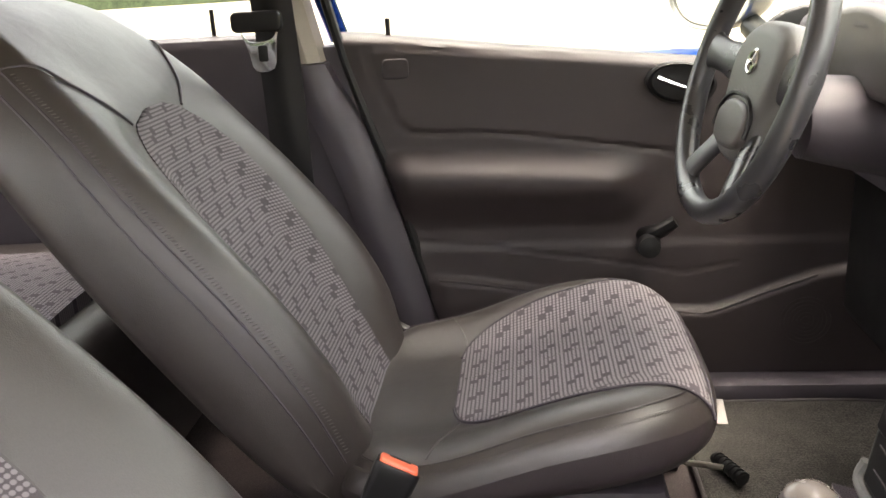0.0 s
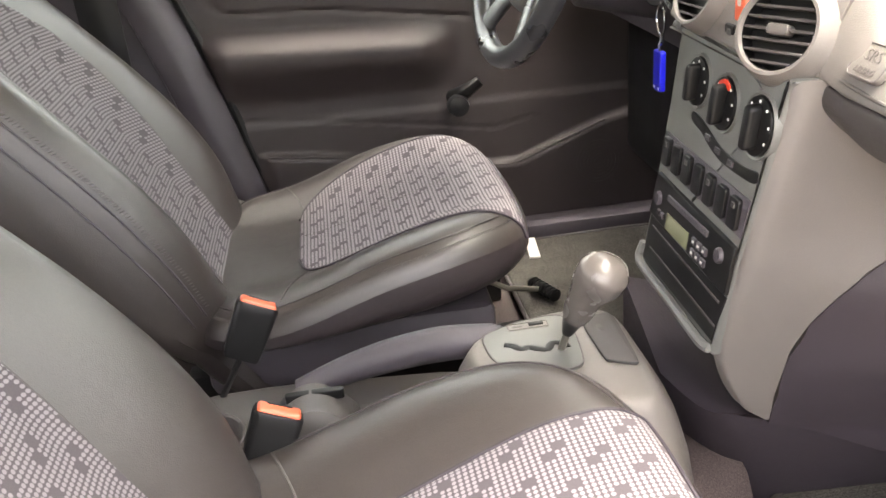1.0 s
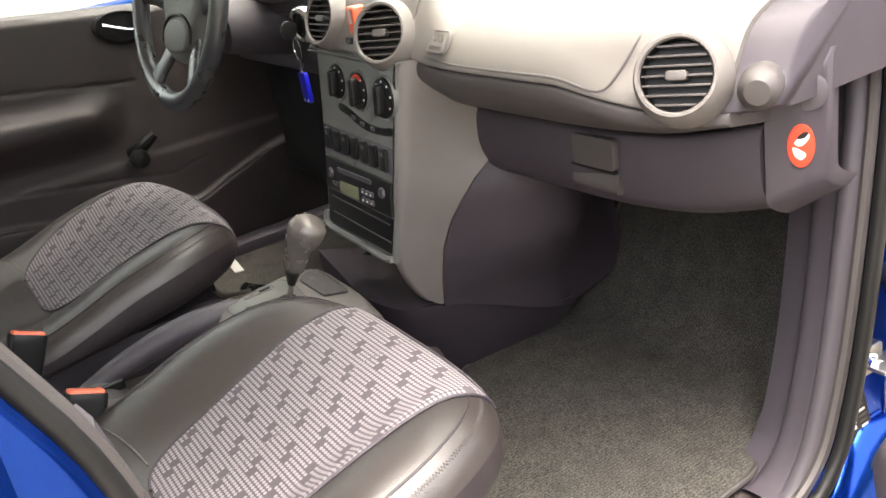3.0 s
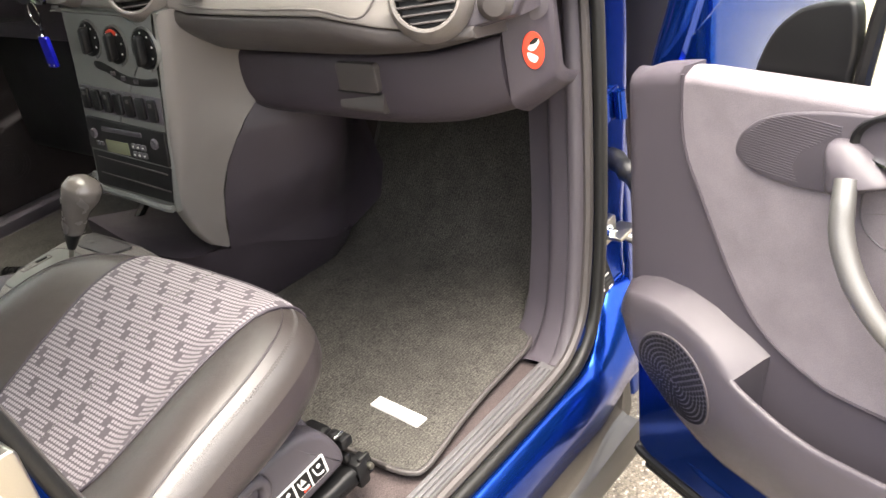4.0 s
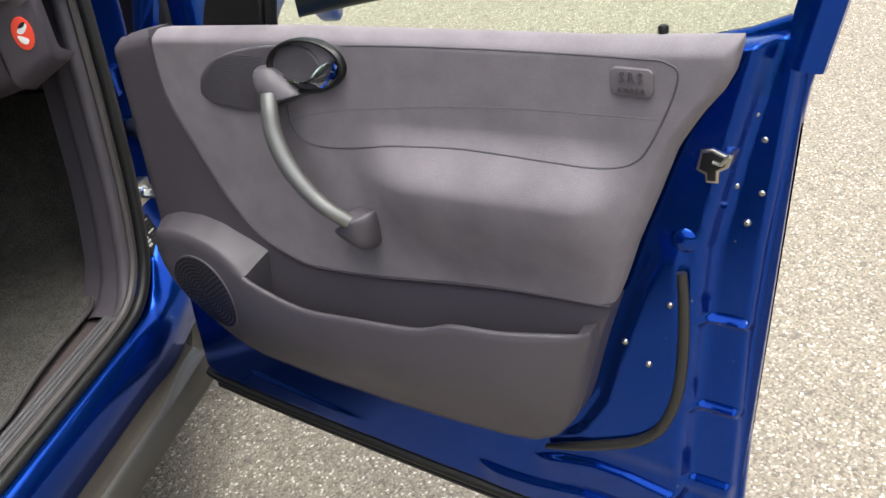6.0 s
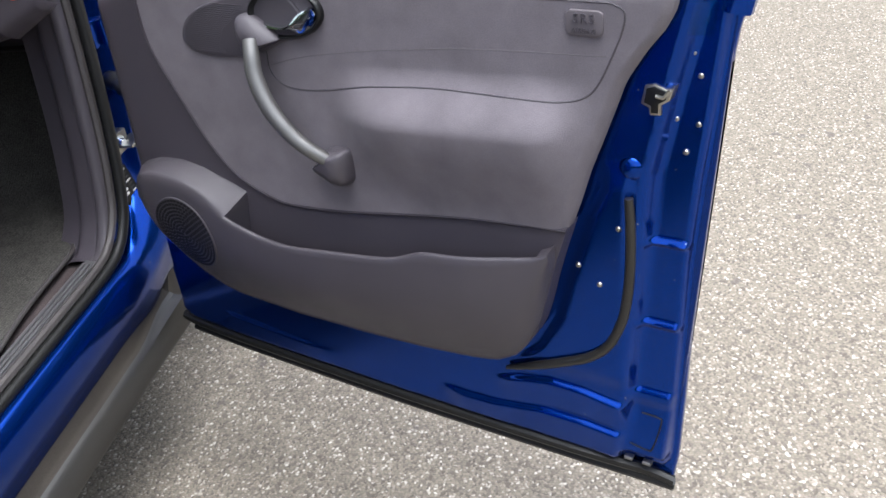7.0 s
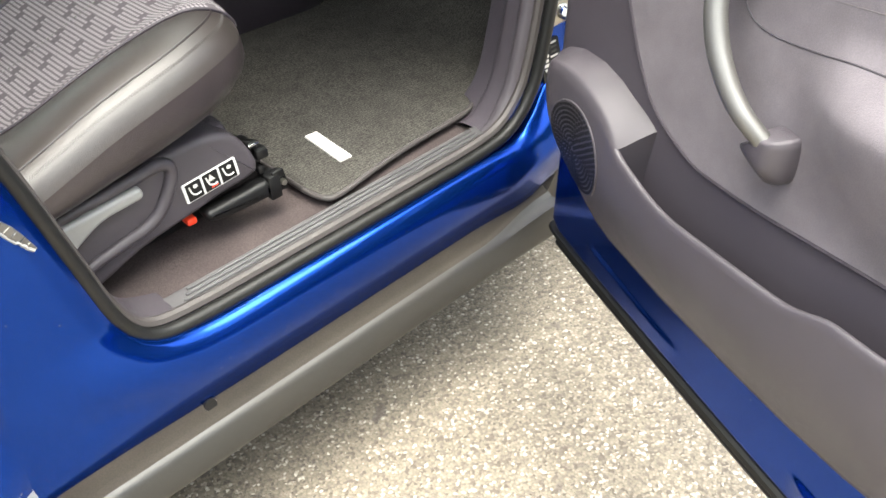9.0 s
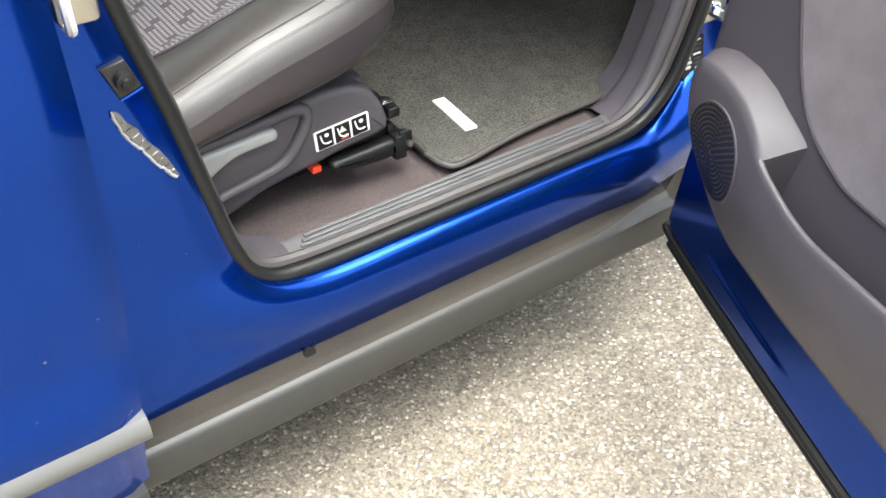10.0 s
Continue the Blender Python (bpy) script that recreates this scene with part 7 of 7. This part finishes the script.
dm = part("side_mirror", loft([mirror_ring(s, d) for s, d in ((0.88, 0.012), (0.90, 0.0), (0.96, -0.004), (1.0, 0.0), (1.01, 0.012), (0.98, 0.04), (0.82, 0.075), (0.5, 0.095), (0.1, 0.10))]), SATIN, dd, "grey side mirror housing")
part("mirror_glass", loft([mirror_ring(s, d) for s, d in ((0.87, 0.012), (0.87, 0.004), (0.80, 0.003), (0.05, 0.003))]), CHROME, dm)
part("mirror_foot", tube(sm([(0.93, 1.62, 0.985), (0.93, 1.68, 1.00), (0.91, 1.74, 1.03)], 4), [0.03, 0.024, 0.022], 10), BLACK, dm)
part("mirror_sail", slab(sm([(0.88, 0.985), (0.93, 1.06), (1.06, 1.06), (1.14, 0.965), (1.0, 0.97)], 4, True), DY + 0.035, DY + 0.055, 0.006), BLACK, dd)

# far B-pillar with trim and belt
part("far_pillar", loft([[(x0_ + dx, y, z) for dx, y in ((-0.10, 1.60), (-0.085, 1.545), (-0.05, 1.53), (-0.02, 1.535), (0.0, 1.555), (0.004, 1.61))] for x0_, z in ((0.345, 0.38), (0.305, 0.566), (0.25, 0.768), (0.208, 0.894), (0.17, 0.96), (0.145, 1.012))]), GREYPLAST, body, "dark grey pillar trim")
part("pillar_upper", loft([[(x0_ + dx, y, z) for dx, y in ((-0.050, 1.60), (-0.046, 1.552), (-0.022, 1.545), (0.0, 1.555), (0.004, 1.60))] for x0_, z in ((0.140, 1.014), (0.117, 1.12), (0.09, 1.26), (0.07, 1.42))]), BEIGE, body, "beige pillar trim")
part("pillar_seal", tube(sm([(0.37, 1.565, 0.40), (0.312, 1.563, 0.566), (0.262, 1.563, 0.766), (0.220, 1.563, 0.892), (0.176, 1.566, 1.03), (0.14, 1.56, 1.20), (0.12, 1.54, 1.40)], 5), 0.009, 8), RUBBER, body)
part("far_pillar_base", block(-0.10, 0.30, 1.585, 1.63, 0.35, 1.04, 0.01), GREYPLAST, body)
belt = thing("seat_belt", "black seat belt with a steel tongue hanging on the pillar", "seat belt", at=(0.06, 1.5, 0.6))
part("webbing", sheet(lambda s, t: (0.052 + 0.07 * (s - 0.5) + 0.03 * (1 - t) + 0.015 * math.sin(3 * t), 1.500 - 0.01 * math.cos(math.pi * (s - 0.5)), 0.62 + 0.80 * t), 4, 16, lambda s, t: (0.052 + 0.07 * (s - 0.5) + 0.03 * (1 - t) + 0.015 * math.sin(3 * t), 1.5025, 0.62 + 0.80 * t)), BLACK, belt)
tg = part("tongue", slab(sm([(0.026, 1.075), (0.040, 1.060), (0.075, 1.062), (0.088, 1.078), (0.084, 1.05), (0.078, 1.015), (0.045, 1.012), (0.036, 1.045)], 3, True), 1.485, 1.481, 0.001), CHROME, belt, "steel belt tongue")
part("tongue_slot", slab(rrect(0.061, 1.040, 0.016, 0.026, 0.003), 1.484, 1.4800, 0.0003), BLACK, tg)
part("tongue_grip", slab(rrect(0.055, 1.092, 0.085, 0.034, 0.010), 1.492, 1.472, 0.005), BLACK, belt)
anchor = thing("belt_reel_cover", "black plastic belt anchor beside the driver's seat", "belt anchor", at=(0.22, 1.44, 0.42))
part("cover", slab(sm([(0.14, 0.40), (0.14, 0.56), (0.18, 0.60), (0.25, 0.565), (0.275, 0.50), (0.28, 0.40)], 4, True), 1.47, 1.43, 0.008), BLACK, anchor)
part("trim_blade", tube([(0.17, 1.44, 0.615), (0.23, 1.435, 0.592), (0.285, 1.43, 0.560)], 0.007, 8, 0.5), SATIN, anchor)

# ---- rear seat ----
rs = thing("rear_seat", "rear bench with dotted lilac cloth and grey leather edges", "bench seat", at=(-0.6, 0.8, 0.4))
part("bench", loft([[(x, 0.12 + 1.40 * v, z) for x, z in [tuple(q) for q in sm([(-0.85, 0.42), (-0.85, 0.66), (-0.66, 0.70), (-0.36, 0.712), (-0.17, 0.715), (-0.10, 0.69), (-0.095, 0.60), (-0.13, 0.42)], 4, True)]] for v in np.linspace(0, 1, 12)]), LEATHER, rs)
for y in (0.36, 1.20):
    part("cloth_centre", sheet(lambda s, t: (-0.62 + 0.46 * s, y - 0.20 + 0.40 * t, 0.722 + 0.012 * math.sin(math.pi * t) + 0.012 * s - 0.01 * sstep(0.85, 1, s)), 16, 12, lambda s, t: (-0.62 + 0.46 * s, y - 0.20 + 0.40 * t, 0.69)), CLOTH, rs)
part("backrest", loft([[(x, 0.12 + 1.40 * v, z) for x, z in ((-0.85, 0.64), (-0.98, 1.12), (-1.04, 1.15), (-1.12, 1.10), (-1.05, 0.5))] for v in np.linspace(0, 1, 8)]), LEATHER, rs)
rdp = thing("far_rear_door", "closed rear door with a dark grey inner panel", "car door", at=(-0.4, 1.6, 0.35))
part("door_panel", block(-1.05, 0.06, 1.555, 1.62, 0.35, 1.065, 0.02), PURPLE, rdp)
part("outer_skin", block(-1.05, 0.10, 1.635, 1.68, 0.26, 1.0, 0.02), BLUE, rdp)
part("window_pane", slab([(-1.0, 1.04), (-0.95, 1.40), (0.03, 1.42), (0.05, 1.04)], 1.612, 1.616, 0.0005), GLASS, rdp, "lightly tinted window pane").visible_shadow = False
part("lock_pin", turned([(0, 0.026), (0.004, 0.026), (0.0042, -0.02)], (-0.06, 1.60, 1.085), (0, 0, 1), 12), BLACK, rdp)

# ---- windscreen ----
ws = part("windscreen", sheet(lambda s, t: (1.38 - 0.48 * t + 0.06 * math.sin(math.pi * s), 0.13 + 1.36 * s, 1.02 + 0.40 * t), 10, 6, lambda s, t: (1.384 - 0.48 * t + 0.06 * math.sin(math.pi * s), 0.13 + 1.36 * s, 1.023 + 0.40 * t)), GLASS, body)
ws.visible_shadow = False
part("scuttle", block(1.36, 1.45, 0.1, 1.52, 0.90, 0.99, 0.02), BLACK, body)
part("bonnet", sheet(lambda s, t: (1.44 + 0.55 * s, 0.08 + 1.46 * t, 0.97 - 0.16 * s * s), 10, 8, lambda s, t: (1.44 + 0.55 * s, 0.08 + 1.46 * t, 0.90 - 0.16 * s * s)), BLUE, body)
